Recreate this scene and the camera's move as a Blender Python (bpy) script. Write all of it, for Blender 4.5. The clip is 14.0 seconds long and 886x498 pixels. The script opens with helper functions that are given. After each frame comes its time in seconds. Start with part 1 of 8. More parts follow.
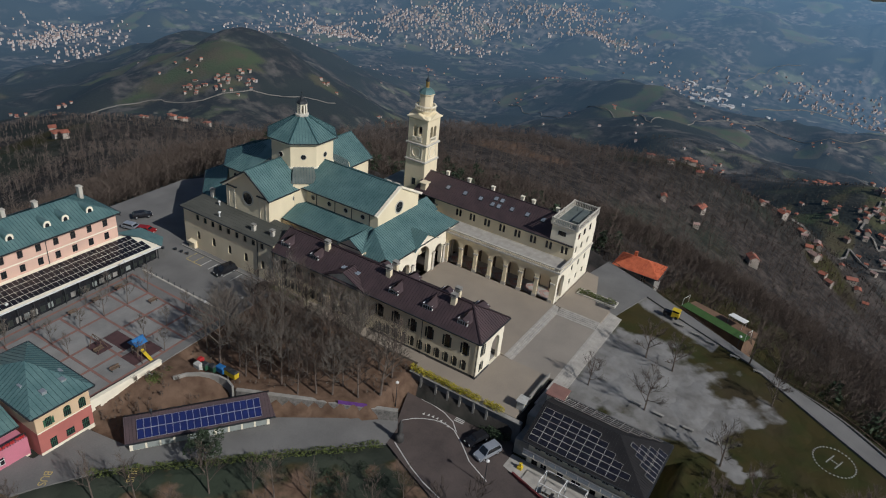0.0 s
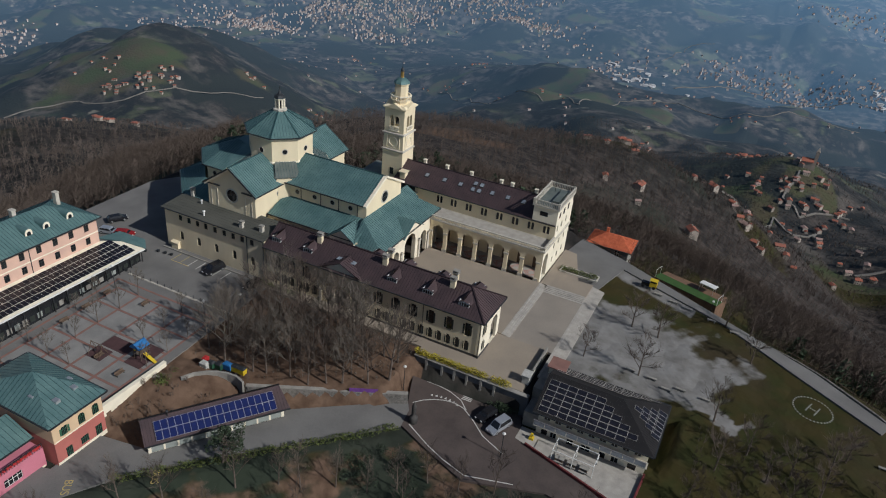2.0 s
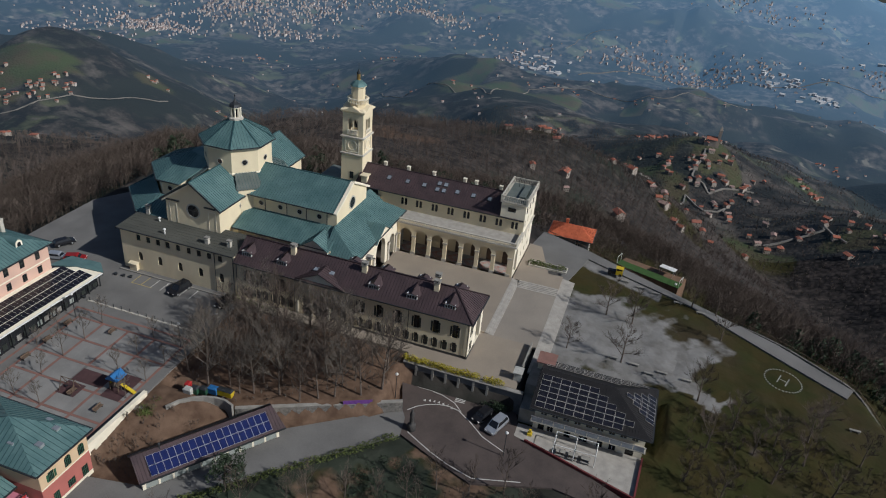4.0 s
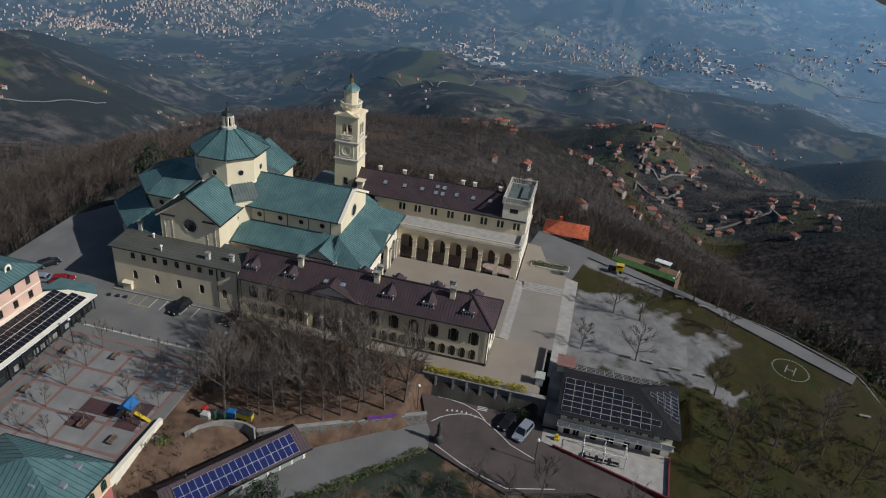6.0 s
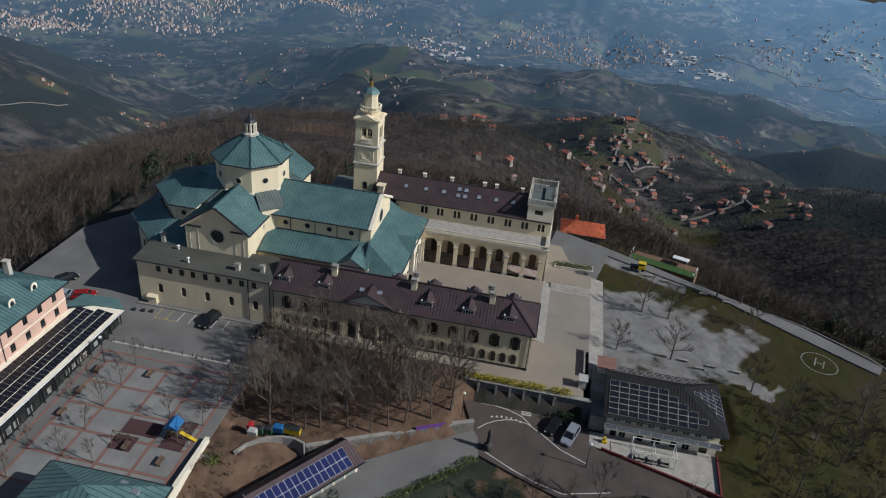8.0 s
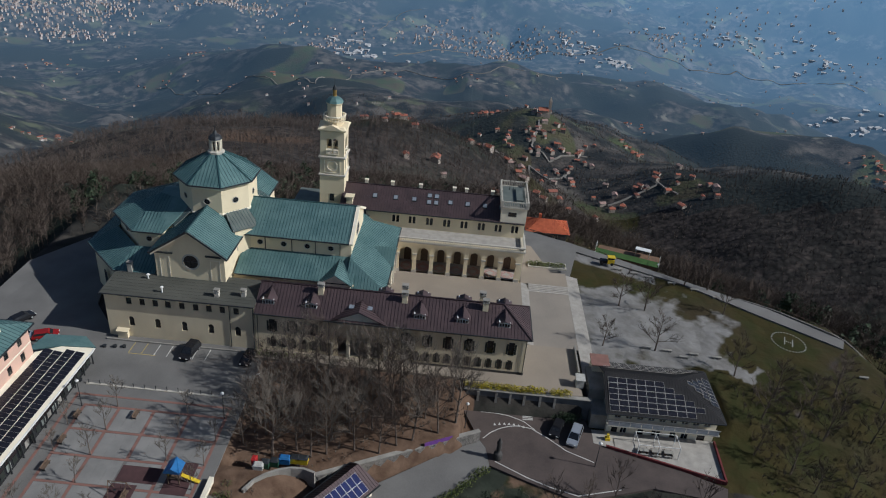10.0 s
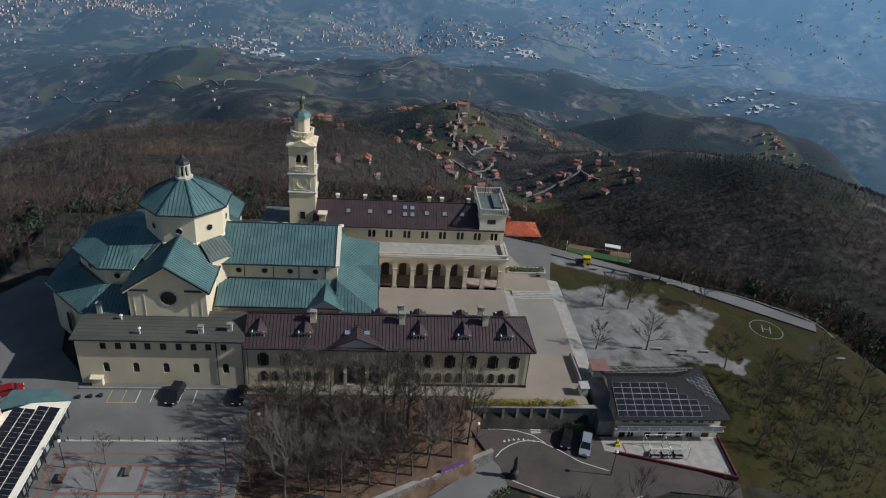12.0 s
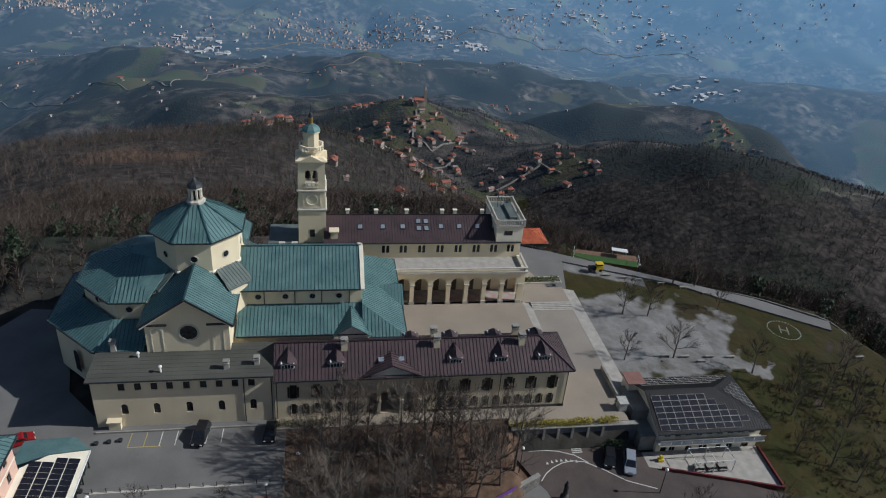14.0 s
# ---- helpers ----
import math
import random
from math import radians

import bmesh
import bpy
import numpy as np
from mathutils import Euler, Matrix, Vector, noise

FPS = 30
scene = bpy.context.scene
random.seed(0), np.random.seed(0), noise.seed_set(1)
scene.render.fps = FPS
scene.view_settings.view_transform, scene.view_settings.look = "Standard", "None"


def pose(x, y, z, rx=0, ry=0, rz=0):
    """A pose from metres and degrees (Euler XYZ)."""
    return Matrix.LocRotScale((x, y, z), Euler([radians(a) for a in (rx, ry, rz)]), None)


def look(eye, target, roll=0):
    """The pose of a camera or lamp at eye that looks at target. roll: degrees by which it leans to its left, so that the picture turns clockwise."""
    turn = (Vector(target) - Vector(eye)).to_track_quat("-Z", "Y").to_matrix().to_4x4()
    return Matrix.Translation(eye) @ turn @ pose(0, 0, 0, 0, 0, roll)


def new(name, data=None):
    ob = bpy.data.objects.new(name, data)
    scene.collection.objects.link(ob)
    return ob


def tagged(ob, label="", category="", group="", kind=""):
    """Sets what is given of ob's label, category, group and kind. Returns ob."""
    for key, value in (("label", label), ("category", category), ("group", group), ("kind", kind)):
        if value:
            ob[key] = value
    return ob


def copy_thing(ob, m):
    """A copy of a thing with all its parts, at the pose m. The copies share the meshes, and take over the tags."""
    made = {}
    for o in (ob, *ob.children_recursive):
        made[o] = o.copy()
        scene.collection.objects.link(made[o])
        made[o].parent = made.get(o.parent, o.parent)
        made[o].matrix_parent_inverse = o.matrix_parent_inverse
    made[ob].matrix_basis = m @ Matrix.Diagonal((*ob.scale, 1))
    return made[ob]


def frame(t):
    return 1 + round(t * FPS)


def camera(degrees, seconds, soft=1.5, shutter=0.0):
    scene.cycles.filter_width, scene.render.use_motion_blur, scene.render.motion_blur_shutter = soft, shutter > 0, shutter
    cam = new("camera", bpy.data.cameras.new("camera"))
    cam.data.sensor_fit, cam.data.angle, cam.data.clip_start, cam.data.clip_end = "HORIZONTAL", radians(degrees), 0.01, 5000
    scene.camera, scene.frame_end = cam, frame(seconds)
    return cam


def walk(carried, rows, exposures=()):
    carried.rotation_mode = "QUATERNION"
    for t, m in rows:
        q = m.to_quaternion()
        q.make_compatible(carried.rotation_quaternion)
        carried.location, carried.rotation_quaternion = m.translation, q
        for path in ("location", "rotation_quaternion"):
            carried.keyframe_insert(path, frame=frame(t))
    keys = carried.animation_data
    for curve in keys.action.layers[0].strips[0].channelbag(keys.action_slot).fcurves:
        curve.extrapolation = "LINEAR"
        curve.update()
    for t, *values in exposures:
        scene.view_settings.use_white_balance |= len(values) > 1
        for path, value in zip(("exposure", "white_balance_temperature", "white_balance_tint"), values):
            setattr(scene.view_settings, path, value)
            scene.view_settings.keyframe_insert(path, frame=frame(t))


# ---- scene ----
cam = camera(64.0, 14.0, 1.1)
PATH = [
    (0, (43.265, -91.669, 80.887), (42.392, -90.147, 79.928), 6.0),
    (0.5, (41.451, -94.034, 80.913), (40.61, -92.497, 79.948), 5.9),
    (1, (39.526, -96.375, 80.906), (38.713, -94.827, 79.936), 5.8),
    (1.5, (37.408, -98.582, 80.911), (36.639, -97.012, 79.939), 5.6),
    (2, (35.061, -100.42, 80.936), (34.356, -98.819, 79.967), 5.6),
    (2.5, (32.483, -101.822, 80.954), (31.846, -100.19, 79.988), 5.5),
    (3, (29.702, -102.731, 80.959), (29.125, -101.076, 79.994), 5.4),
    (3.2, (28.521, -102.951, 80.971), (27.968, -101.288, 80.006), 5.4),
    (4.3, (21.802, -103.67, 81.228), (21.327, -101.984, 80.261), 5.4),
    (5.5, (14.283, -103.873, 81.42), (13.882, -102.172, 80.449), 5.4),
    (6, (11.179, -103.949, 81.367), (10.831, -102.235, 80.395), 5.4),
    (6.5, (8.016, -104.064, 81.291), (7.697, -102.346, 80.319), 5.3),
    (7, (4.83, -104.177, 81.226), (4.517, -102.459, 80.251), 5.4),
    (8.2, (-3.034, -104.725, 81.244), (-3.274, -102.995, 80.269), 5.3),
    (9.5, (-11.741, -104.23, 81.379), (-11.828, -102.482, 80.411), 5.2),
    (10, (-15.066, -103.479, 81.398), (-15.091, -101.727, 80.432), 5.2),
    (10.5, (-18.377, -102.424, 81.437), (-18.345, -100.672, 80.474), 5.1),
    (11, (-21.689, -101.123, 81.549), (-21.616, -99.371, 80.587), 5.1),
    (11.5, (-24.975, -99.646, 81.673), (-24.84, -97.898, 80.711), 5.0),
    (12, (-28.225, -97.975, 81.776), (-28.025, -96.233, 80.814), 4.9),
    (12.5, (-31.488, -96.152, 81.901), (-31.252, -94.415, 80.937), 4.9),
    (13, (-34.66, -94.224, 82.02), (-34.402, -92.492, 81.055), 4.9),
    (13.5, (-37.742, -92.225, 82.062), (-37.457, -90.497, 81.095), 4.8),
    (14, (-40.812, -90.221, 82.09), (-40.483, -88.501, 81.123), 4.8),
]
EXPOSURE = [(0.0, -0.42, 5850, 10), (14.0, -0.22, 5650, 9)]
walk(cam, [(t, look(eye, target, roll)) for t, eye, target, roll in PATH], EXPOSURE)

# ---- world, sun ----
SUN_EL, SUN_AZ = radians(36.0), radians(-8.0)
sun_dir = Vector((math.cos(SUN_EL) * math.cos(SUN_AZ), math.cos(SUN_EL) * math.sin(SUN_AZ), math.sin(SUN_EL)))
world = bpy.data.worlds.new("world")
scene.world = world
world.use_nodes = True
wn = world.node_tree.nodes
sky = wn.new("ShaderNodeTexSky")
sky.sky_type, sky.sun_disc = "NISHITA", False
sky.sun_elevation, sky.sun_rotation = SUN_EL, math.pi / 2 - SUN_AZ
sky.altitude, sky.dust_density = 800, 2.0
world.node_tree.links.new(sky.outputs[0], wn["Background"].inputs[0])
wn["Background"].inputs[1].default_value = 0.062
sun = new("sun", bpy.data.lights.new("sun", "SUN"))
sun.data.energy, sun.data.angle, sun.data.color = 4.6, radians(0.5), (1.0, 0.94, 0.85)
sun.matrix_world = look(sun_dir * 200, (0, 0, 0))


# ---- materials ----
def mat(name, c1, c2=None, scale=1.0, rough=0.8, metal=0.0, fine=12.0, bump=0.15, spread=0.5, island=0.0, spec=0.3, stretch=(1, 1, 1)):
    """Two scales of noise between two colours, with a fine relief."""
    m = bpy.data.materials.new(name)
    m.use_nodes = True
    nt = m.node_tree
    b = nt.nodes["Principled BSDF"]
    c2 = c2 or tuple(0.7 * v for v in c1)
    geo = nt.nodes.new("ShaderNodeNewGeometry")
    mp = nt.nodes.new("ShaderNodeMapping")
    mp.inputs["Scale"].default_value = stretch
    nt.links.new(geo.outputs["Position"], mp.inputs[0])
    n1, n2 = nt.nodes.new("ShaderNodeTexNoise"), nt.nodes.new("ShaderNodeTexNoise")
    n1.inputs["Scale"].default_value, n1.inputs["Detail"].default_value = scale, 6
    n2.inputs["Scale"].default_value, n2.inputs["Detail"].default_value = fine, 3
    nt.links.new(mp.outputs[0], n1.inputs[0])
    nt.links.new(mp.outputs[0], n2.inputs[0])
    add = nt.nodes.new("ShaderNodeMath")
    add.operation = "MULTIPLY_ADD"
    nt.links.new(n2.outputs[0], add.inputs[0])
    add.inputs[1].default_value = 0.45
    nt.links.new(n1.outputs[0], add.inputs[2])
    last = add
    if island:
        last = nt.nodes.new("ShaderNodeMath")
        last.operation = "MULTIPLY_ADD"
        info = nt.nodes.new("ShaderNodeObjectInfo")
        both = nt.nodes.new("ShaderNodeMath")
        both.operation = "ADD"
        nt.links.new(geo.outputs["Random Per Island"], both.inputs[0])
        nt.links.new(info.outputs["Random"], both.inputs[1])
        nt.links.new(both.outputs[0], last.inputs[0])
        last.inputs[1].default_value = island
        nt.links.new(add.outputs[0], last.inputs[2])
    ramp = nt.nodes.new("ShaderNodeValToRGB")
    mid = 0.72 + island
    ramp.color_ramp.elements[0].position, ramp.color_ramp.elements[1].position = mid - spread * 0.5, mid + spread * 0.5
    ramp.color_ramp.elements[0].color, ramp.color_ramp.elements[1].color = (*c2, 1), (*c1, 1)
    nt.links.new(last.outputs[0], ramp.inputs[0])
    nt.links.new(ramp.outputs[0], b.inputs["Base Color"])
    b.inputs["Roughness"].default_value, b.inputs["Metallic"].default_value = rough, metal
    b.inputs["Specular IOR Level"].default_value = spec
    if bump:
        bp = nt.nodes.new("ShaderNodeBump")
        bp.inputs["Strength"].default_value, bp.inputs["Distance"].default_value = bump, 0.05
        nt.links.new(n2.outputs[0], bp.inputs["Height"])
        nt.links.new(bp.outputs[0], b.inputs["Normal"])
    return m


CREAM = mat("cream_plaster", (0.80, 0.69, 0.47), (0.66, 0.56, 0.38), 0.25, 0.9, spread=0.6, stretch=(1, 1, 0.35))
# cream plaster greyed in colour for fronts that get only grazing sun
GREYCREAM = mat("shade_dulled_cream_plaster", (0.72, 0.62, 0.43), (0.56, 0.48, 0.33), 0.3, 0.9, spread=0.7, stretch=(1, 1, 0.35))
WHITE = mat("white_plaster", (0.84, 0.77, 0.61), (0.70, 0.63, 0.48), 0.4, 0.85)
STONE = mat("pale_stone", (0.55, 0.51, 0.43), (0.40, 0.37, 0.31), 0.8, 0.85)
BAND = mat("dark_plinth_stone", (0.07, 0.065, 0.06), (0.04, 0.038, 0.036), 1.0, 0.8)
COPPER = mat("green_patina_copper", (0.155, 0.25, 0.235), (0.075, 0.145, 0.145), 0.35, 0.55, 0.25, fine=3.0, spread=0.55, stretch=(1, 1, 0.6))
COPPER_SEAM = mat("dark_copper_seam", (0.05, 0.11, 0.115), (0.03, 0.07, 0.075), 0.5, 0.5, 0.3)
COPPER_OLD = mat("grey_brown_copper", (0.17, 0.19, 0.17), (0.10, 0.12, 0.11), 0.5, 0.6, 0.2)
PURPLE = mat("dark_purple_metal_roof", (0.115, 0.078, 0.077), (0.064, 0.047, 0.049), 0.4, 0.5, 0.3, spread=0.6)
PURPLE_SEAM = mat("purple_roof_seam", (0.05, 0.032, 0.034), (0.03, 0.02, 0.022), 0.5, 0.5, 0.3)
DARKROOF = mat("charcoal_metal_roof", (0.032, 0.029, 0.028), (0.019, 0.018, 0.018), 0.5, 0.55, 0.2, spread=0.6)
GREYROOF = mat("grey_bitumen_roof", (0.105, 0.103, 0.085), (0.048, 0.050, 0.042), 0.22, 0.9, spread=0.5, stretch=(0.4, 1, 1))
REDTILE = mat("orange_red_clay_tile", (0.55, 0.15, 0.065), (0.36, 0.085, 0.04), 0.8, 0.8, island=0.15)
GLASS = mat("dark_window_glass", (0.02, 0.022, 0.025), (0.012, 0.013, 0.015), 1.0, 0.12, bump=0.0, spec=0.6)
# pale grey paints the sky's reflection into skylight panes; also serves frosted balcony panels
SKYPANE = mat("sky_reflection_frosted_glass", (0.30, 0.33, 0.36), (0.18, 0.20, 0.22), 1.0, 0.12, bump=0.0, spec=0.8)
FRAME = mat("dark_green_shutter", (0.03, 0.035, 0.03), (0.02, 0.024, 0.02), 2.0, 0.7)
WHITEWOOD = mat("white_painted_frame", (0.75, 0.74, 0.70), (0.6, 0.59, 0.55), 2.0, 0.6)
LEAD = mat("dark_lead_gutter", (0.06, 0.065, 0.068), (0.04, 0.043, 0.046), 1.0, 0.5, 0.5)
BRASS = mat("dull_gilt_metal", (0.45, 0.30, 0.10), (0.3, 0.2, 0.07), 2.0, 0.45, 0.6)
COURT = mat("tan_court_paving", (0.31, 0.26, 0.20), (0.215, 0.182, 0.145), 0.12, 0.9, fine=5.0, spread=0.6)
COURT_GREY = mat("grey_court_paving", (0.30, 0.262, 0.215), (0.21, 0.185, 0.155), 0.12, 0.9, fine=5.0, spread=0.6)
STEP = mat("pale_step_stone", (0.42, 0.39, 0.34), (0.28, 0.26, 0.23), 0.8, 0.85)
ASPHALT = mat("worn_grey_asphalt", (0.185, 0.178, 0.165), (0.115, 0.11, 0.103), 0.16, 0.95, fine=6.0, spread=0.6)
BROWNROAD = mat("brown_porphyry_setts", (0.10, 0.078, 0.068), (0.062, 0.049, 0.044), 0.3, 0.9, fine=5.0)
PAVER = mat("grey_stone_paver", (0.25, 0.242, 0.225), (0.165, 0.16, 0.15), 0.3, 0.9, island=0.06)
REDPAVE = mat("red_paving_strip", (0.25, 0.13, 0.105), (0.18, 0.10, 0.08), 0.8, 0.9)
LINE = mat("white_road_paint", (0.62, 0.60, 0.55), (0.42, 0.41, 0.38), 1.2, 0.8, spread=0.8)
YELLOW = mat("yellow_road_paint", (0.50, 0.38, 0.12), (0.30, 0.25, 0.12), 1.2, 0.8, spread=0.8)
PV = mat("black_solar_cell", (0.016, 0.016, 0.022), (0.010, 0.010, 0.014), 1.0, 0.25, bump=0.0, spec=0.5)
PVBLUE = mat("blue_solar_cell", (0.014, 0.022, 0.10), (0.009, 0.014, 0.065), 1.0, 0.25, bump=0.0, spec=0.5)
ALU = mat("aluminium_rail", (0.6, 0.6, 0.6), (0.45, 0.45, 0.45), 2.0, 0.4, 0.7)
BARK = mat("grey_brown_bark", (0.16, 0.125, 0.10), (0.085, 0.066, 0.053), 1.5, 0.95)
TWIG = mat("bare_twig", (0.125, 0.096, 0.076), (0.07, 0.054, 0.043), 0.8, 0.95, bump=0)
# far copy of the bare twig, greyed and paled to imitate haze
TWIG_FAR = mat("hazed_grey_brown_twig", (0.15, 0.12, 0.10), (0.088, 0.071, 0.06), 0.05, 0.95, bump=0)
TWIG_PALE = mat("pale_bare_twig", (0.17, 0.145, 0.118), (0.10, 0.084, 0.068), 0.8, 0.95, bump=0)
LEAF = mat("evergreen_leaf", (0.040, 0.06, 0.03), (0.022, 0.032, 0.017), 0.5, 0.8, island=0.12, bump=0)
HEDGE = mat("yellow_flowering_hedge", (0.40, 0.33, 0.03), (0.13, 0.14, 0.02), 1.2, 0.8, island=0.18, bump=0, spread=0.7)
SHRUB = mat("green_shrub_leaf", (0.10, 0.12, 0.03), (0.04, 0.055, 0.018), 0.9, 0.8, island=0.15, bump=0)
PINK = mat("faded_pink_plaster", (0.70, 0.46, 0.35), (0.56, 0.37, 0.29), 0.3, 0.9)
HOTPINK = mat("magenta_pink_plaster", (0.58, 0.20, 0.26), (0.46, 0.16, 0.20), 0.4, 0.9)
ROSE = mat("brick_rose_plaster", (0.45, 0.15, 0.12), (0.36, 0.12, 0.10), 0.4, 0.9)
DARKRED = mat("dark_red_wall_paint", (0.17, 0.035, 0.035), (0.10, 0.025, 0.025), 0.8, 0.9)
PEACH = mat("peach_plaster", (0.66, 0.48, 0.30), (0.55, 0.40, 0.25), 0.4, 0.9)
GREENSHUT = mat("bright_green_shutter", (0.04, 0.13, 0.07), (0.025, 0.08, 0.045), 2.0, 0.6)
DOORGREY = mat("grey_green_garage_door", (0.30, 0.32, 0.29), (0.22, 0.24, 0.22), 1.0, 0.7)
ROUGHSTONE = mat("rubble_stone", (0.20, 0.185, 0.165), (0.085, 0.08, 0.072), 2.2, 0.95, island=0.12, bump=0.5)
CONCRETE = mat("stained_concrete", (0.34, 0.32, 0.28), (0.18, 0.17, 0.15), 0.5, 0.95)
DARKWALL = mat("dark_stone_cladding", (0.13, 0.135, 0.14), (0.08, 0.082, 0.086), 0.6, 0.9)
WOOD = mat("weathered_brown_wood", (0.16, 0.11, 0.075), (0.09, 0.062, 0.042), 2.0, 0.85)
TURF = mat("green_sports_turf", (0.05, 0.105, 0.026), (0.036, 0.075, 0.02), 0.6, 0.95)
RUBBER = mat("dark_maroon_rubber_mat", (0.085, 0.045, 0.045), (0.055, 0.03, 0.03), 0.8, 0.95)
BLUEPL = mat("blue_plastic", (0.03, 0.15, 0.36), (0.025, 0.11, 0.27), 2.0, 0.5)
YELPL = mat("yellow_plastic", (0.62, 0.45, 0.02), (0.5, 0.35, 0.02), 2.0, 0.5)
GREENPL = mat("dark_green_plastic", (0.03, 0.09, 0.05), (0.02, 0.06, 0.035), 2.0, 0.5)
REDPL = mat("red_plastic", (0.42, 0.03, 0.03), (0.3, 0.02, 0.02), 2.0, 0.5)
CARRED = mat("red_car_paint", (0.32, 0.02, 0.02), (0.25, 0.015, 0.015), 1.0, 0.25, 0.2, bump=0)
CARBLACK = mat("dark_car_paint", (0.025, 0.025, 0.03), (0.018, 0.018, 0.02), 1.0, 0.25, 0.3, bump=0)
CARSILVER = mat("silver_car_paint", (0.45, 0.47, 0.5), (0.38, 0.4, 0.43), 1.0, 0.3, 0.5, bump=0)
TYRE = mat("black_tyre_rubber", (0.02, 0.02, 0.02), (0.012, 0.012, 0.012), 2.0, 0.9)
PURPLEBANNER = mat("violet_banner_cloth", (0.16, 0.06, 0.26), (0.11, 0.04, 0.18), 2.0, 0.9)
WHITESTONE = mat("white_painted_stone", (0.5, 0.49, 0.44), (0.32, 0.31, 0.28), 2.0, 0.9)
DARKBOARD = mat("brown_litter_soil", (0.21, 0.125, 0.075), (0.12, 0.075, 0.05), 0.7, 0.95, bump=0.4)
FARWALL = mat("village_plaster", (0.40, 0.345, 0.29), (0.20, 0.175, 0.15), 0.02, 0.9, island=0.25, bump=0, spread=0.8)
FARROOF = mat("village_tile", (0.34, 0.12, 0.075), (0.18, 0.10, 0.085), 0.02, 0.9, island=0.2, bump=0, spread=0.8)
# far town walls and roofs: haze is put into their paled colours
TOWNWALL = mat("haze_paled_town_plaster", (0.50, 0.45, 0.42), (0.30, 0.27, 0.25), 0.02, 0.9, island=0.25, bump=0, spread=0.8)
FARROOF_BROWN = mat("grey_brown_town_roof", (0.34, 0.23, 0.195), (0.2, 0.165, 0.15), 0.02, 0.9, island=0.2, bump=0, spread=0.8)
FARGREY = mat("industrial_pale_roof", (0.52, 0.52, 0.52), (0.26, 0.26, 0.26), 0.02, 0.9, island=0.2, bump=0)
GRAVELROAD = mat("pale_hill_road", (0.25, 0.23, 0.20), (0.16, 0.15, 0.135), 0.05, 0.95, bump=0)


# ---- mesh tools ----
class Mesh:
    def __init__(self):
        self.v, self.f = [], []

    def poly(self, *pts):
        n = len(self.v)
        self.v += [tuple(p) for p in pts]
        self.f.append(tuple(range(n, n + len(pts))))

    def box(self, x0, x1, y0, y1, z0, z1):
        n = len(self.v)
        self.v += [(x, y, z) for z in (z0, z1) for y in (y0, y1) for x in (x0, x1)]
        self.f += [tuple(n + i for i in q) for q in ((0, 2, 3, 1), (4, 5, 7, 6), (0, 1, 5, 4), (2, 6, 7, 3), (0, 4, 6, 2), (1, 3, 7, 5))]

    def beam(self, p, q, w, h, up=(0, 0, 1)):
        p, q, up = Vector(p), Vector(q), Vector(up)
        d = (q - p).normalized()
        s = d.cross(up)
        s = s.normalized() if s.length > 1e-4 else Vector((1, 0, 0))
        u = s.cross(d)
        n = len(self.v)
        for a in (p, q):
            for i, j in ((-1, 0), (1, 0), (1, 1), (-1, 1)):
                self.v.append(tuple(a + s * (w / 2 * i) + u * (h * j)))
        self.f += [tuple(n + i for i in t) for t in ((0, 1, 2, 3), (7, 6, 5, 4), (0, 4, 5, 1), (1, 5, 6, 2), (2, 6, 7, 3), (3, 7, 4, 0))]

    def prism(self, ring, z0, z1):
        """An upright prism over a ring of (x, y), counterclockwise."""
        n, k = len(self.v), len(ring)
        self.v += [(x, y, z0) for x, y in ring] + [(x, y, z1) for x, y in ring]
        self.f += [tuple(range(n + k - 1, n - 1, -1)), tuple(range(n + k, n + 2 * k))]
        self.f += [(n + i, n + (i + 1) % k, n + k + (i + 1) % k, n + k + i) for i in range(k)]

    def loft(self, rings, cap=True):
        """Rings of equal count, joined one to the next."""
        n, k = len(self.v), len(rings[0])
        for r in rings:
            self.v += [tuple(p) for p in r]
        for j in range(len(rings) - 1):
            self.f += [(n + j * k + i, n + j * k + (i + 1) % k, n + (j + 1) * k + (i + 1) % k, n + (j + 1) * k + i) for i in range(k)]
        if cap:
            self.f += [tuple(range(n + k - 1, n - 1, -1)), tuple(range(n + (len(rings) - 1) * k, n + len(rings) * k))]

    def tube(self, p, q, r0, r1=None, k=6):
        r1 = r0 if r1 is None else r1
        p, q = Vector(p), Vector(q)
        d = (q - p).normalized()
        s = d.orthogonal().normalized()
        u = d.cross(s)
        self.loft([[a + (s * math.cos(2 * math.pi * i / k) + u * math.sin(2 * math.pi * i / k)) * r for i in range(k)] for a, r in ((p, r0), (q, r1))])

    def turned(self, cx, cy, prof, k=8, turn=0.0):
        """A turned shape: (radius, z) pairs round an upright axis."""
        self.loft([[(cx + r * math.cos(turn + 2 * math.pi * i / k), cy + r * math.sin(turn + 2 * math.pi * i / k), z) for i in range(k)] for r, z in prof])

    def slab(self, pts, t):
        """A flat or sloping plate below the ring pts, t thick."""
        n, k = len(self.v), len(pts)
        self.v += [tuple(p) for p in pts] + [(p[0], p[1], p[2] - t) for p in pts]
        self.f += [tuple(range(n, n + k)), tuple(range(n + 2 * k - 1, n + k - 1, -1))]
        self.f += [(n + k + i, n + k + (i + 1) % k, n + (i + 1) % k, n + i) for i in range(k)]

    def data(self, name, material, smooth=False):
        me = bpy.data.meshes.new(name)
        me.from_pydata(self.v, [], self.f)
        me.materials.append(material)
        if smooth:
            me.shade_smooth()
        me.update()
        return me


def thing(name, at, label, category, group="", kind=""):
    e = new(name)
    e.location = at
    return tagged(e, label, category, group, kind)


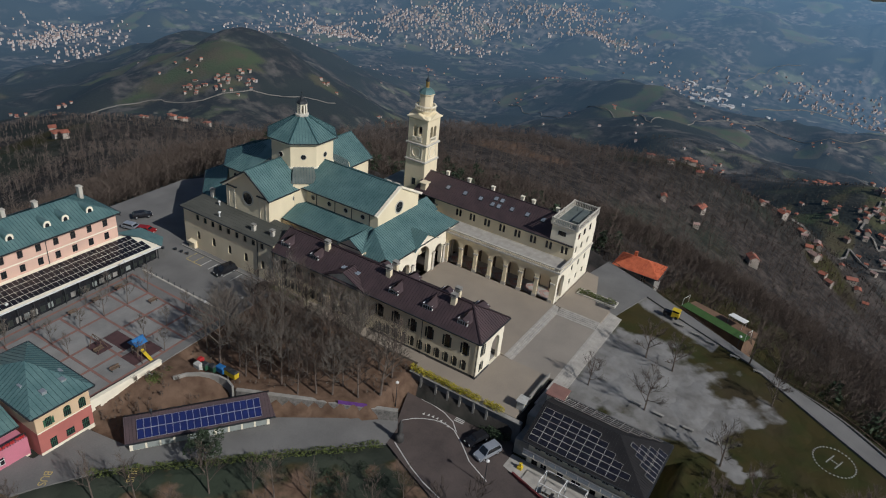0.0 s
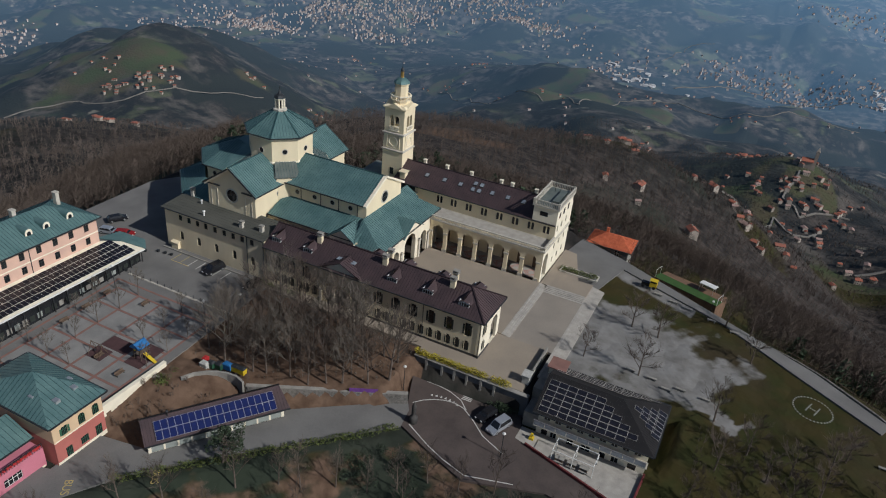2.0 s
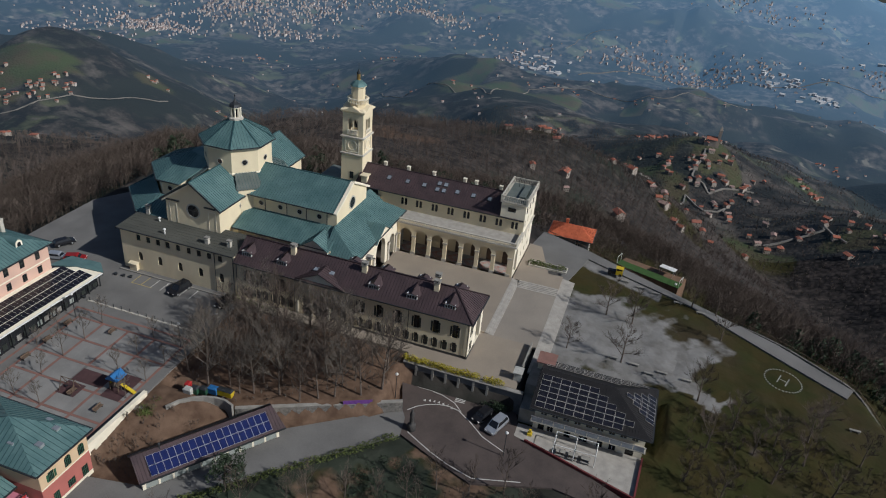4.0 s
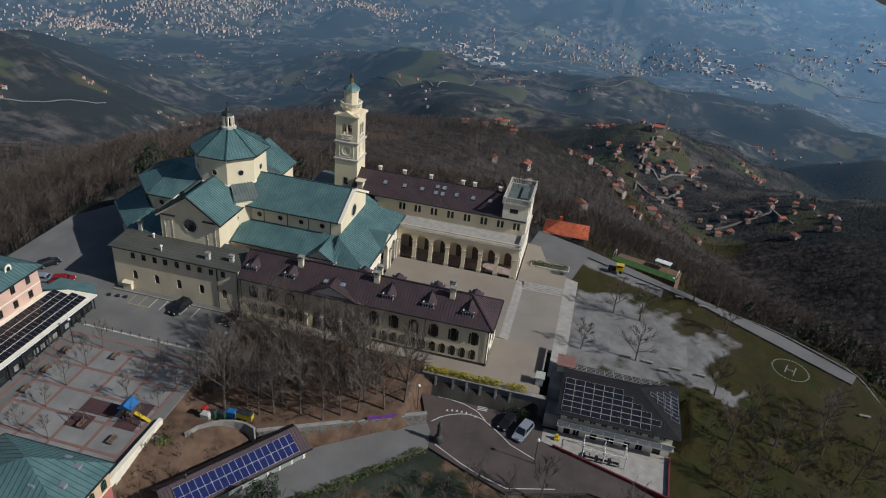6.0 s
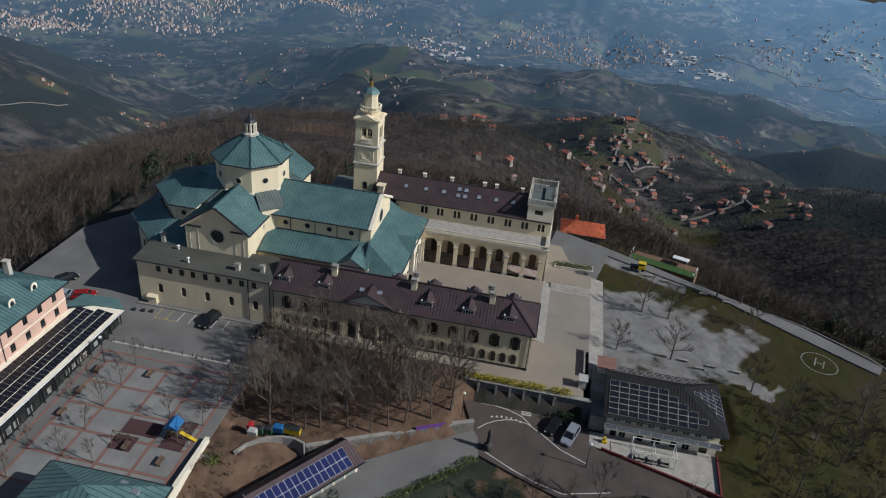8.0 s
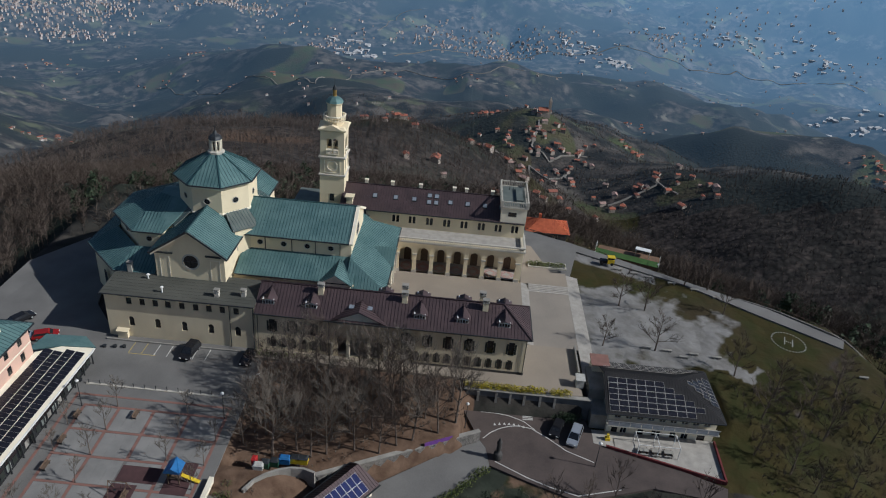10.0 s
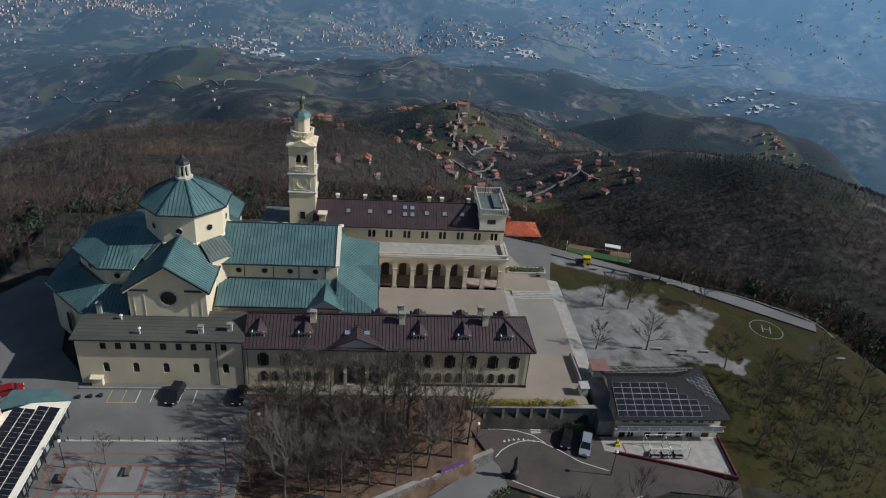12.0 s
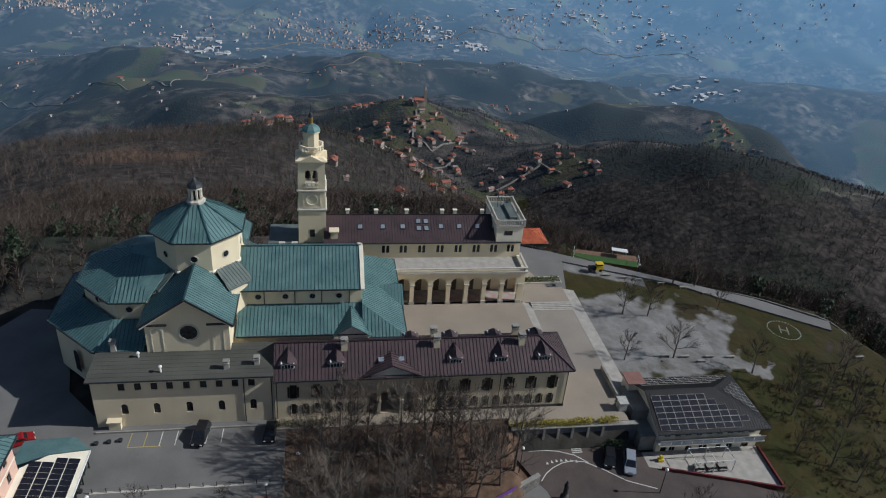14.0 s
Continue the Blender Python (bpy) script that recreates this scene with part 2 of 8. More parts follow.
def part(name, m, material, parent=None, label="", smooth=False):
    """Links a mesh in world places as one object under a thing or a part."""
    ob = new(name, m if isinstance(m, bpy.types.Mesh) else m.data(name, material, smooth))
    if parent:
        ob.parent = parent
        ob.matrix_parent_inverse = world_of(parent).inverted()
    if label:
        ob["label"] = label
    return ob


def world_of(ob):
    m = ob.matrix_parent_inverse @ ob.matrix_basis
    return (world_of(ob.parent) @ m) if ob.parent else ob.matrix_basis.copy()


def placed(name, me, parent, m, label=""):
    """A part that shares the mesh me, at the pose m in the world."""
    ob = part(name, me, None, parent, label)
    ob.matrix_basis = m
    return ob


def solo(name, m, material, label, category, group="", kind="", smooth=False):
    return tagged(part(name, m, material, None, "", smooth), label, category, group, kind)


def arch_pts(u0, u1, zs, k=10):
    """The points of a half-round arch from (u1, zs) over to (u0, zs)."""
    c, r = (u0 + u1) / 2, (u1 - u0) / 2
    return [(c + r * math.cos(math.pi * i / k), zs + r * math.sin(math.pi * i / k)) for i in range(k + 1)]


def wall(m, o, u, length, z0, z1, thick, holes=()):
    """A wall from o along the flat direction u (its outside to the right of u), pierced by holes (u0, u1, za, zb, arched)."""
    u = Vector((*u, 0)).normalized()
    out = Vector((u.y, -u.x, 0))
    o = Vector((o[0], o[1], 0))

    def at(a, z, back):
        return o + u * a - out * (thick if back else 0) + Vector((0, 0, z))

    us = sorted({0.0, length, *[h[0] for h in holes], *[h[1] for h in holes]})
    zs = sorted({z0, z1, *[h[2] for h in holes], *[h[3] for h in holes]})
    for i in range(len(us) - 1):
        for j in range(len(zs) - 1):
            a, b, c, d = us[i], us[i + 1], zs[j], zs[j + 1]
            if any(h[0] <= a and h[1] >= b and h[2] <= c and h[3] >= d for h in holes):
                continue
            m.poly(at(a, c, 0), at(b, c, 0), at(b, d, 0), at(a, d, 0))
            m.poly(at(b, c, 1), at(a, c, 1), at(a, d, 1), at(b, d, 1))
    for h in holes:
        a, b, c, d = h[:4]
        ring = [(a, c), (b, c)]
        if h[4]:
            sp = d - (b - a) / 2
            arc = arch_pts(a, b, sp)
            ring += arc
            half = len(arc) // 2
            for back in (0, 1):
                for corner, seq in (((b, d), arc[:half + 1]), ((a, d), arc[half:])):
                    for p, q in zip(seq, seq[1:]):
                        tri = [at(*corner, back), at(*q, back), at(*p, back)]
                        m.poly(*(tri if not back else tri[::-1]))
        else:
            ring += [(b, d), (a, d)]
        for p, q in zip(ring, ring[1:] + ring[:1]):
            m.poly(at(*p, 0), at(*p, 1), at(*q, 1), at(*q, 0))
    for a in (z0, z1):
        m.poly(at(0, a, 0), at(length, a, 0), at(length, a, 1), at(0, a, 1))
    # the ends run in a hair, so that they never share a plane with the wall round the corner
    for a, b in ((0, 0.012), (length, length - 0.012)):
        m.poly(at(a, z0, 0), at(a, z1, 0), at(b, z1, 1), at(b, z0, 1))


window_meshes = {}


def window(parent, o, u, a, zc, w, h, arched=False, deep=0.22, frame_mat=None, shutter=None, name="window", mull=1):
    """A window in the opening of a wall: a frame with its pane set back, and folded shutters if any."""
    u = Vector((*u, 0)).normalized()
    out = Vector((u.y, -u.x, 0))
    fm = frame_mat or WHITEWOOD
    key = (round(w, 2), round(h, 2), arched, fm.name, shutter.name if shutter else "", mull)
    if key not in window_meshes:
        g, f, s = Mesh(), Mesh(), {-1: Mesh(), 1: Mesh()}
        ring = [(-w / 2, -h / 2), (w / 2, -h / 2)]
        ring += arch_pts(-w / 2, w / 2, h / 2 - w / 2) if arched else [(w / 2, h / 2), (-w / 2, h / 2)]
        g.poly(*[(x, 0.0, z) for x, z in ring])
        t = 0.07
        for p, q in zip(ring, ring[1:] + ring[:1]):
            f.beam((p[0], -0.03, p[1]), (q[0], -0.03, q[1]), 0.10, t, (0, 1, 0))
        for i in range(mull):
            x = -w / 2 + w * (i + 1) / (mull + 1)
            f.box(x - 0.035, x + 0.035, -0.04, 0.0, -h / 2, h / 2 - (0.02 if not arched else 0.1))
        f.box(-w / 2, w / 2, -0.04, 0.0, h * 0.12 - 0.03, h * 0.12 + 0.03)
        if shutter:
            for sx in (-1, 1):
                x0 = sx * (w / 2 + 0.02)
                x1 = sx * (w / 2 + w * 0.34)
                xa, xb = min(x0, x1), max(x0, x1)
                s[sx].box(xa, xb, -deep - 0.06, -deep - 0.01, -h / 2 + h * 0.12, h / 2 - h * 0.12)
                for k in range(8):
                    z = -h / 2 + h * 0.15 + h * 0.7 * k / 7
                    s[sx].box(xa + 0.03, xb - 0.03, -deep - 0.09, -deep - 0.06, z - 0.03, z + 0.03)
        window_meshes[key] = (g.data("pane", GLASS), f.data("window_frame", fm), s[-1].data("shutter", shutter) if shutter else None, s[1].data("shutter", shutter) if shutter else None)
    g, f, s, s2 = window_meshes[key]
    m = Matrix.Translation(Vector((o[0], o[1], zc)) + u * a - out * deep) @ Matrix(((u.x, -out.x, 0, 0), (u.y, -out.y, 0, 0), (0, 0, 1, 0), (0, 0, 0, 1)))
    fr = placed(name, f, parent, m)
    for nm, me in (("pane", g), ("shutter", s), ("shutter", s2)):
        if me:
            ob = placed(nm, me, fr, Matrix())
            ob.matrix_parent_inverse = Matrix()
    return fr


def oculus(parent, centre, out, r, name="round_window"):
    """A round window: a raised stone ring with a dark pane in it."""
    c, out = Vector(centre), Vector(out).normalized()
    s = out.cross(Vector((0, 0, 1))).normalized()
    up = Vector((0, 0, 1))
    k = 24
    ring = lambda rad, d: [c + (s * math.cos(2 * math.pi * i / k) + up * math.sin(2 * math.pi * i / k)) * rad + out * d for i in range(k)]
    a = Mesh()
    a.loft([ring(r * 1.22, -0.05), ring(r * 1.22, 0.10), ring(r, 0.10), ring(r, -0.05)], cap=False)
    w = part(name, a, STONE, parent)
    g = Mesh()
    g.poly(*ring(r, 0.02))
    part("pane", g, GLASS, w)
    b = Mesh()
    for ang in (0, math.pi / 2):
        d = s * math.cos(ang) + up * math.sin(ang)
        b.beam(c - d * r + out * 0.03, c + d * r + out * 0.03, 0.07, 0.05, out)
    part("glazing_bar", b, LEAD, w)
    return w


def roof(name, parent, pts, material, seam_mat, gap=0.62, thick=0.22, eave=True, rib=0.05):
    """A sloping plate of sheet metal with standing seams down its slope; the first two points are the eave."""
    P = [Vector(p) for p in pts]
    e = (P[1] - P[0]).normalized()
    n = Vector((0, 0, 0))
    for a, b in zip(P, P[1:] + P[:1]):
        n += a.cross(b)
    n.normalize()
    if n.z < 0:
        n = -n
    s = n.cross(e).normalized()
    if s.z < 0:
        s = -s
    m = Mesh()
    m.slab([tuple(p) for p in P], thick)
    ob = part(name, m, material, parent)
    q = [((p - P[0]).dot(e), (p - P[0]).dot(s)) for p in P]
    lo, hi = min(a for a, _ in q), max(a for a, _ in q)
    r = Mesh()
    x = lo + gap * 0.5
    while x < hi:
        vs = []
        for (a, b), (c, d) in zip(q, q[1:] + q[:1]):
            if (a - x) * (c - x) < 0:
                vs.append(b + (d - b) * (x - a) / (c - a))
        if len(vs) >= 2 and max(vs) - min(vs) > 0.3:
            r.beam(P[0] + e * x + s * min(vs), P[0] + e * x + s * max(vs), rib, 0.06, n)
        x += gap
    if r.v:
        tagged(part("seams", r, seam_mat, ob), kind="stuff")
    if eave:
        g = Mesh()
        off = Vector((s.x, s.y, 0)).normalized() * -0.10
        g.beam(P[0] + off - Vector((0, 0, 0.2)), P[1] + off - Vector((0, 0, 0.2)), 0.2, 0.2)
        part("gutter", g, LEAD, ob)
    return ob


def ridge(parent, p, q, material, w=0.3):
    m = Mesh()
    m.beam(p, q, w, 0.12)
    return part("ridge_cap", m, material, parent)


# ---- the lie of the land ----
def smooth(a, b, x):
    t = np.clip((x - a) / (b - a), 0, 1)
    return t * t * (3 - 2 * t)


def wave(x, y, s, k):
    return np.sin(x * s + k) * np.cos(y * s * 1.13 - 1.7 * k) + 0.5 * np.sin(x * s * 2.1 - y * s * 1.7 + 2.3 * k) + 0.25 * np.sin(x * s * 4.3 + y * s * 3.9 + k)


def side(x, y, ax, ay, bx, by):
    """Metres to the left of the line from a to b."""
    l = math.hypot(bx - ax, by - ay)
    return ((bx - ax) * (y - ay) - (by - ay) * (x - ax)) / l


def grain(x, y, size, k):
    """Smooth random heights between -1 and 1, with bumps about as wide as size."""
    u, v = x / size + 17.3 * k, y / size - 9.1 * k
    i, j = np.floor(u), np.floor(v)
    f, g = u - i, v - j
    f, g = f * f * (3 - 2 * f), g * g * (3 - 2 * g)

    def at(a, b):
        s = np.sin(a * 127.1 + b * 311.7 + 74.7 * k) * 43758.5453
        return s - np.floor(s)

    lo = at(i, j) * (1 - f) + at(i + 1, j) * f
    hi = at(i, j + 1) * (1 - f) + at(i + 1, j + 1) * f
    return 2 * (lo * (1 - g) + hi * g) - 1


# the ridges beyond the hilltop: crest points, how broad the back is, how steep the flanks
RIDGES = [
    ([(-60, 90, -18), (-140, 200, -60), (-180, 330, -97), (-185, 480, -142), (-215, 640, -215)], 85, 0.52),
    ([(-140, 200, -62), (-110, 350, -90), (-90, 510, -131)], 40, 0.55),
    ([(129, 1000, -262), (90, 850, -272), (55, 690, -278), (75, 570, -302)], 60, 0.40),
    ([(129, 1000, -262), (200, 860, -277), (235, 700, -280)], 50, 0.55),
    ([(220, 690, -345), (300, 634, -287), (360, 602, -235), (404, 575, -198), (461, 532, -168), (560, 450, -166), (700, 330, -150)], 60, 0.38),
    ([(420, 1560, -510), (512, 1517, -444), (653, 1462, -386), (767, 1405, -374), (890, 1333, -392), (1010, 1250, -455)], 60, 0.50),
    ([(-1720, 1420, -560), (-1560, 1290, -445), (-1440, 1200, -376), (-1200, 1000, -404), (-950, 760, -430)], 130, 0.36),
    ([(-520, 1650, -455), (-386, 1700, -440), (-170, 1500, -415), (60, 1500, -428), (250, 1400, -480)], 110, 0.35),
    ([(-900, 420, -290), (-620, 300, -185), (-380, 170, -105), (-180, 90, -48)], 70, 0.42),
    ([(1560, 2950, -640), (1750, 2740, -585), (1964, 2540, -537), (2400, 2200, -520)], 150, 0.35),
    ([(1000, 2300, -590), (700, 2250, -560), (300, 2350, -570), (-200, 2250, -560), (-700, 2300, -555)], 140, 0.30),
    ([(900, 4600, -560), (1600, 4400, -400), (2230, 4120, -255), (2750, 3780, -245), (3050, 3560, -245), (3700, 3000, -250)], 60, 0.9),
    ([(-300, 4300, -560), (300, 4150, -575), (700, 4250, -520)], 200, 0.40),
]


def crest(x, y, line, broad, steep):
    """The height of one ridge: its crest, rounded over, with straight flanks."""
    best = np.full(np.shape(x), -1e9)
    for (ax, ay, az), (bx, by, bz) in zip(line, line[1:]):
        dx, dy = bx - ax, by - ay
        t = np.clip(((x - ax) * dx + (y - ay) * dy) / (dx * dx + dy * dy), 0, 1)
        r = np.hypot(x - ax - t * dx, y - ay - t * dy)
        best = np.maximum(best, az + t * (bz - az) - steep * (np.sqrt(r * r + broad * broad) - broad))
    return best


def beyond(x, y, d):
    """Slopes, ridges and the deep valley round the hilltop, d metres past its edge."""
    far = np.hypot(x + 20, y - 20)
    turn = np.arctan2(x, np.maximum(y, 1.0))
    base = -400 - 290 * smooth(900, 2950, far) - 60 * smooth(350, 900, far)
    base = base - 90 * smooth(0.25, 0.5, turn) * smooth(400, 900, far) * smooth(2600, 1600, far)
    base = base + 330 * smooth(3500 + 260 * np.sin(5 * turn), 4900, far)
    hill = -3.0 * smooth(0.8, 5, d) - 0.50 * np.minimum(d, 70) - 0.70 * np.maximum(d - 70, 0)
    z, soft = [base, hill], 9.0
    warp_x = x + 45 * grain(x, y, 240, 1) * smooth(350, 800, d)
    warp_y = y + 45 * grain(x, y, 240, 2) * smooth(350, 800, d)
    for line, broad, steep in RIDGES:
        z.append(crest(warp_x, warp_y, line, broad, steep))
    top = np.maximum.reduce(z)
    z = top + soft * np.log(sum(np.exp((q - top) / soft) for q in z))
    z = np.where(d < 60, hill + (z - hill) * smooth(10, 60, d), z)
    gully = np.abs(grain(x, y, 330, 3)) * 30 + np.abs(grain(x, y, 140, 4)) * 15 - 16
    rough = smooth(60, 450, d)
    steepness = 1 - 0.75 * smooth(2500, 2950, far) * smooth(3700, 3350, far)
    return z + rough * steepness * (gully * (0.45 + 0.55 * smooth(400, 900, d)) + 6 * grain(x, y, 60, 5)) + smooth(1300, 2000, far) * steepness * (70 * grain(x, y, 620, 6) + 34 * grain(x, y, 250, 8) - 26 * np.abs(grain(x, y, 170, 9))) + smooth(8, 60, d) * (2.5 * grain(x, y, 38, 7) + 2.0 * wave(x, y, 0.05, 0.2) * smooth(300, 100, d))


def land(x, y):
    """The height of the ground sheet."""
    x, y = np.asarray(x, float), np.asarray(y, float)
    # the top of the hill, a plateau that falls away on all sides
    plaza = -0.3 + 0.045 * np.minimum(y, 0)
    lawn = -0.9 - 0.045 * np.maximum(x - 14, 0)
    z = np.where(x > 11.6, lawn, np.where((x > 0.7) & (y > -4), -1.0, np.where(y < -0.5, plaza, -0.4))) - 0.3
    # the wooded bank in front of the wing
    bank = -0.4 - 0.11 * np.maximum(-y - 3, 0)
    inbank = (x > -47) & (x < -10.5) & (y < -2.5)
    z = np.where(inbank, bank - 0.3, z)
    # the road cut and what lies below it
    cut = np.minimum(side(x, y, -33.0, -26.5, -5.5, -13.0), 1e9)
    low = (cut < 0) & (x > -33.5) & (x < 12) | (x >= -10.5) & (y < -5.2) | (x >= 11.6) & (y < -9.0) | (x >= 12) & (x < 37) & (y < 5.6)
    cut2 = side(x, y, -47.0, -30.5, -46.0, -60.0)
    low = low | (x > -46.5) & (y < -30) | (y < -46) & (x > -62)
    hollow = (x > -46.5) & (x < -33.4) & (y < -26) & (y > -46)
    z = np.where(low, -5.1, z)
    z = np.where(hollow & (side(x, y, -40.5, -42.5, -27.5, -24.5) > 0), -5.1 + 3.4 * smooth(0, 9, side(x, y, -40.5, -42.5, -27.5, -24.5)) * smooth(-45, -33, y), z)
    below = np.minimum(-side(x, y, -36.0, -49.8, -5.5, -18.6), -side(x, y, -9.0, -17.0, 8.0, -24.5))
    below = np.maximum(np.where(x > 8, -side(x, y, 8.0, -24.5, 30.0, -17.0), below), 0)
    z = np.where(low, z - 0.30 * below + 0.9 * smooth(0, 2.5, below), z)
    east = np.maximum(x - 37.5, 0) * smooth(12, -8, y)
    z = z - 0.14 * east
    # slopes beyond the plateau
    d = np.maximum(np.maximum(side(x, y, 2, 60.5, 70, 31.5), y - 64), np.maximum(-(x + 104), side(x, y, 70, 31.5, 92, -30)))
    d = np.maximum(d, 0)
    z = z + beyond(x, y, d)
    south = np.maximum(-y - 62, 0)
    z = z - 0.25 * np.minimum(south, 900)
    return z


def stretch(lo, hi, step, reach, grow):
    """Grid lines: even from lo to hi, then ever wider out to reach."""
    a = list(np.arange(lo, hi, step))
    s, p = step, a[-1]
    while p < reach:
        s = min(s * grow, 32)
        p += s
        a.append(p)
    s, p, b = step, a[0], []
    while p > -reach:
        s = min(s * grow, 32)
        p -= s
        b.append(p)
    return np.array(b[::-1] + a)


gx, gy = stretch(-100, 90, 1.0, 4600, 1.07), stretch(-70, 80, 1.0, 4900, 1.07)
gy = gy[gy > -1400]
X, Y = np.meshgrid(gx, gy)
Z = land(X, Y)
nx, ny = len(gx), len(gy)
idx = np.arange(nx * ny).reshape(ny, nx)
quads = np.stack([idx[:-1, :-1], idx[:-1, 1:], idx[1:, 1:], idx[1:, :-1]], -1).reshape(-1, 4)
gm = bpy.data.meshes.new("ground")
deep = (np.hypot(X + 20, Y - 20)[:-1, :-1].reshape(-1) > 640)
gm.from_pydata(np.stack([X, Y, Z], -1).reshape(-1, 3).tolist(), [], quads[~deep].tolist())
fm_ = bpy.data.meshes.new("backdrop")
fm_.from_pydata(np.stack([X, Y, Z], -1).reshape(-1, 3).tolist(), [], quads[deep].tolist())
fm_.shade_smooth()
gm.shade_smooth()
# what covers the ground: gravel, grass, litter in the colour's three channels
U = 3.0 * wave(X, Y, 0.21, 0.5) + 1.2 * wave(X, Y, 0.7, 1.9)
gravel = ((X > 11) & (Y > 6)) * smooth(9 + 2, 0, np.hypot((X - 24) / 1.9, (Y - 22) / 1.35) - 5 + 0.8 * U)
gravel = np.maximum(gravel, ((X > 8) & (X < 34) & (Y > 34) & (Y < 62)) * smooth(-2, 3, side(X, Y, 10, 40, 30, 52) * -1 + 9 + 0.4 * U) * smooth(4, 0, np.abs(side(X, Y, 2, 56, 62, 36)) - 2.5))
gravel = np.maximum(gravel, 0.8 * smooth(1.5, 0, np.hypot((X - 41) / 2, Y - 12) - 2 + U))
grass = (X > 12) * smooth(150, 60, np.hypot(X - 40, Y - 20)) * smooth(-6, 2, U + 3)
grass = np.where((Y < -18) & (X > -62), 0.55 * smooth(-3, 3, U), grass)
far_d = np.hypot(X + 20, Y - 20)
fields = smooth(0.42, 0.62, 0.6 * grain(X, Y, 260, 11) + 0.4 * grain(X, Y, 90, 12) - 0.02) * smooth(1100, 1900, far_d)
GARDENS = [(101, 976), (95, 923), (124, 895), (157, 903), (21, 915), (26, 542), (67, 527), (129, 793), (192, 705), (154, 649), (239, 730), (246, 658), (-7, 387), (84, 822), (-1222, 941), (-1142, 1024), (-1315, 998), (-452, 167), (-635, 437), (-1115, 1250), (-974, 1339), (-943, 1420), (-82, 554), (22, 1139), (843, 1323), (855, 1297), (272, 1059)]
gardens = sum(np.exp(-((X - u) ** 2 + (Y - v) ** 2) / 48 ** 2) for u, v in GARDENS)
gardens = np.maximum(gardens, np.exp(-((X + 430) / 160) ** 2 - ((Y - 3650) / 170) ** 2))
fields = np.maximum(fields, np.minimum(gardens, 1) * smooth(-0.1, 0.4, grain(X, Y, 60, 13) + 0.5 * grain(X, Y, 26, 14)))
grass = np.where(far_d > 250, fields, grass)
dry = np.exp(-((X + 150) / 40) ** 2 - ((Y - 338) / 42) ** 2) * smooth(-0.5, 0.6, grain(X, Y, 22, 15) + 0.3)
bank_below = side(X, Y, -36.0, -49.8, -5.5, -18.6) < 0.5
litter = np.where((X > -50) & (X < -8) & (Y < 0) & (Y > -46) & ~bank_below, 1.0, 0.0)
litter = np.maximum(litter, np.where(bank_below & (X < 20) & (Y < -15), 0.24 + 0.12 * U, 0))
col = np.stack([gravel, grass, np.maximum(litter, dry), np.ones_like(X)], -1).reshape(-1)
layer = gm.color_attributes.new("cover", "FLOAT_COLOR", "POINT")
layer.data.foreach_set("color", col.astype(np.float32))
fm_.color_attributes.new("cover", "FLOAT_COLOR", "POINT").data.foreach_set("color", col.astype(np.float32))


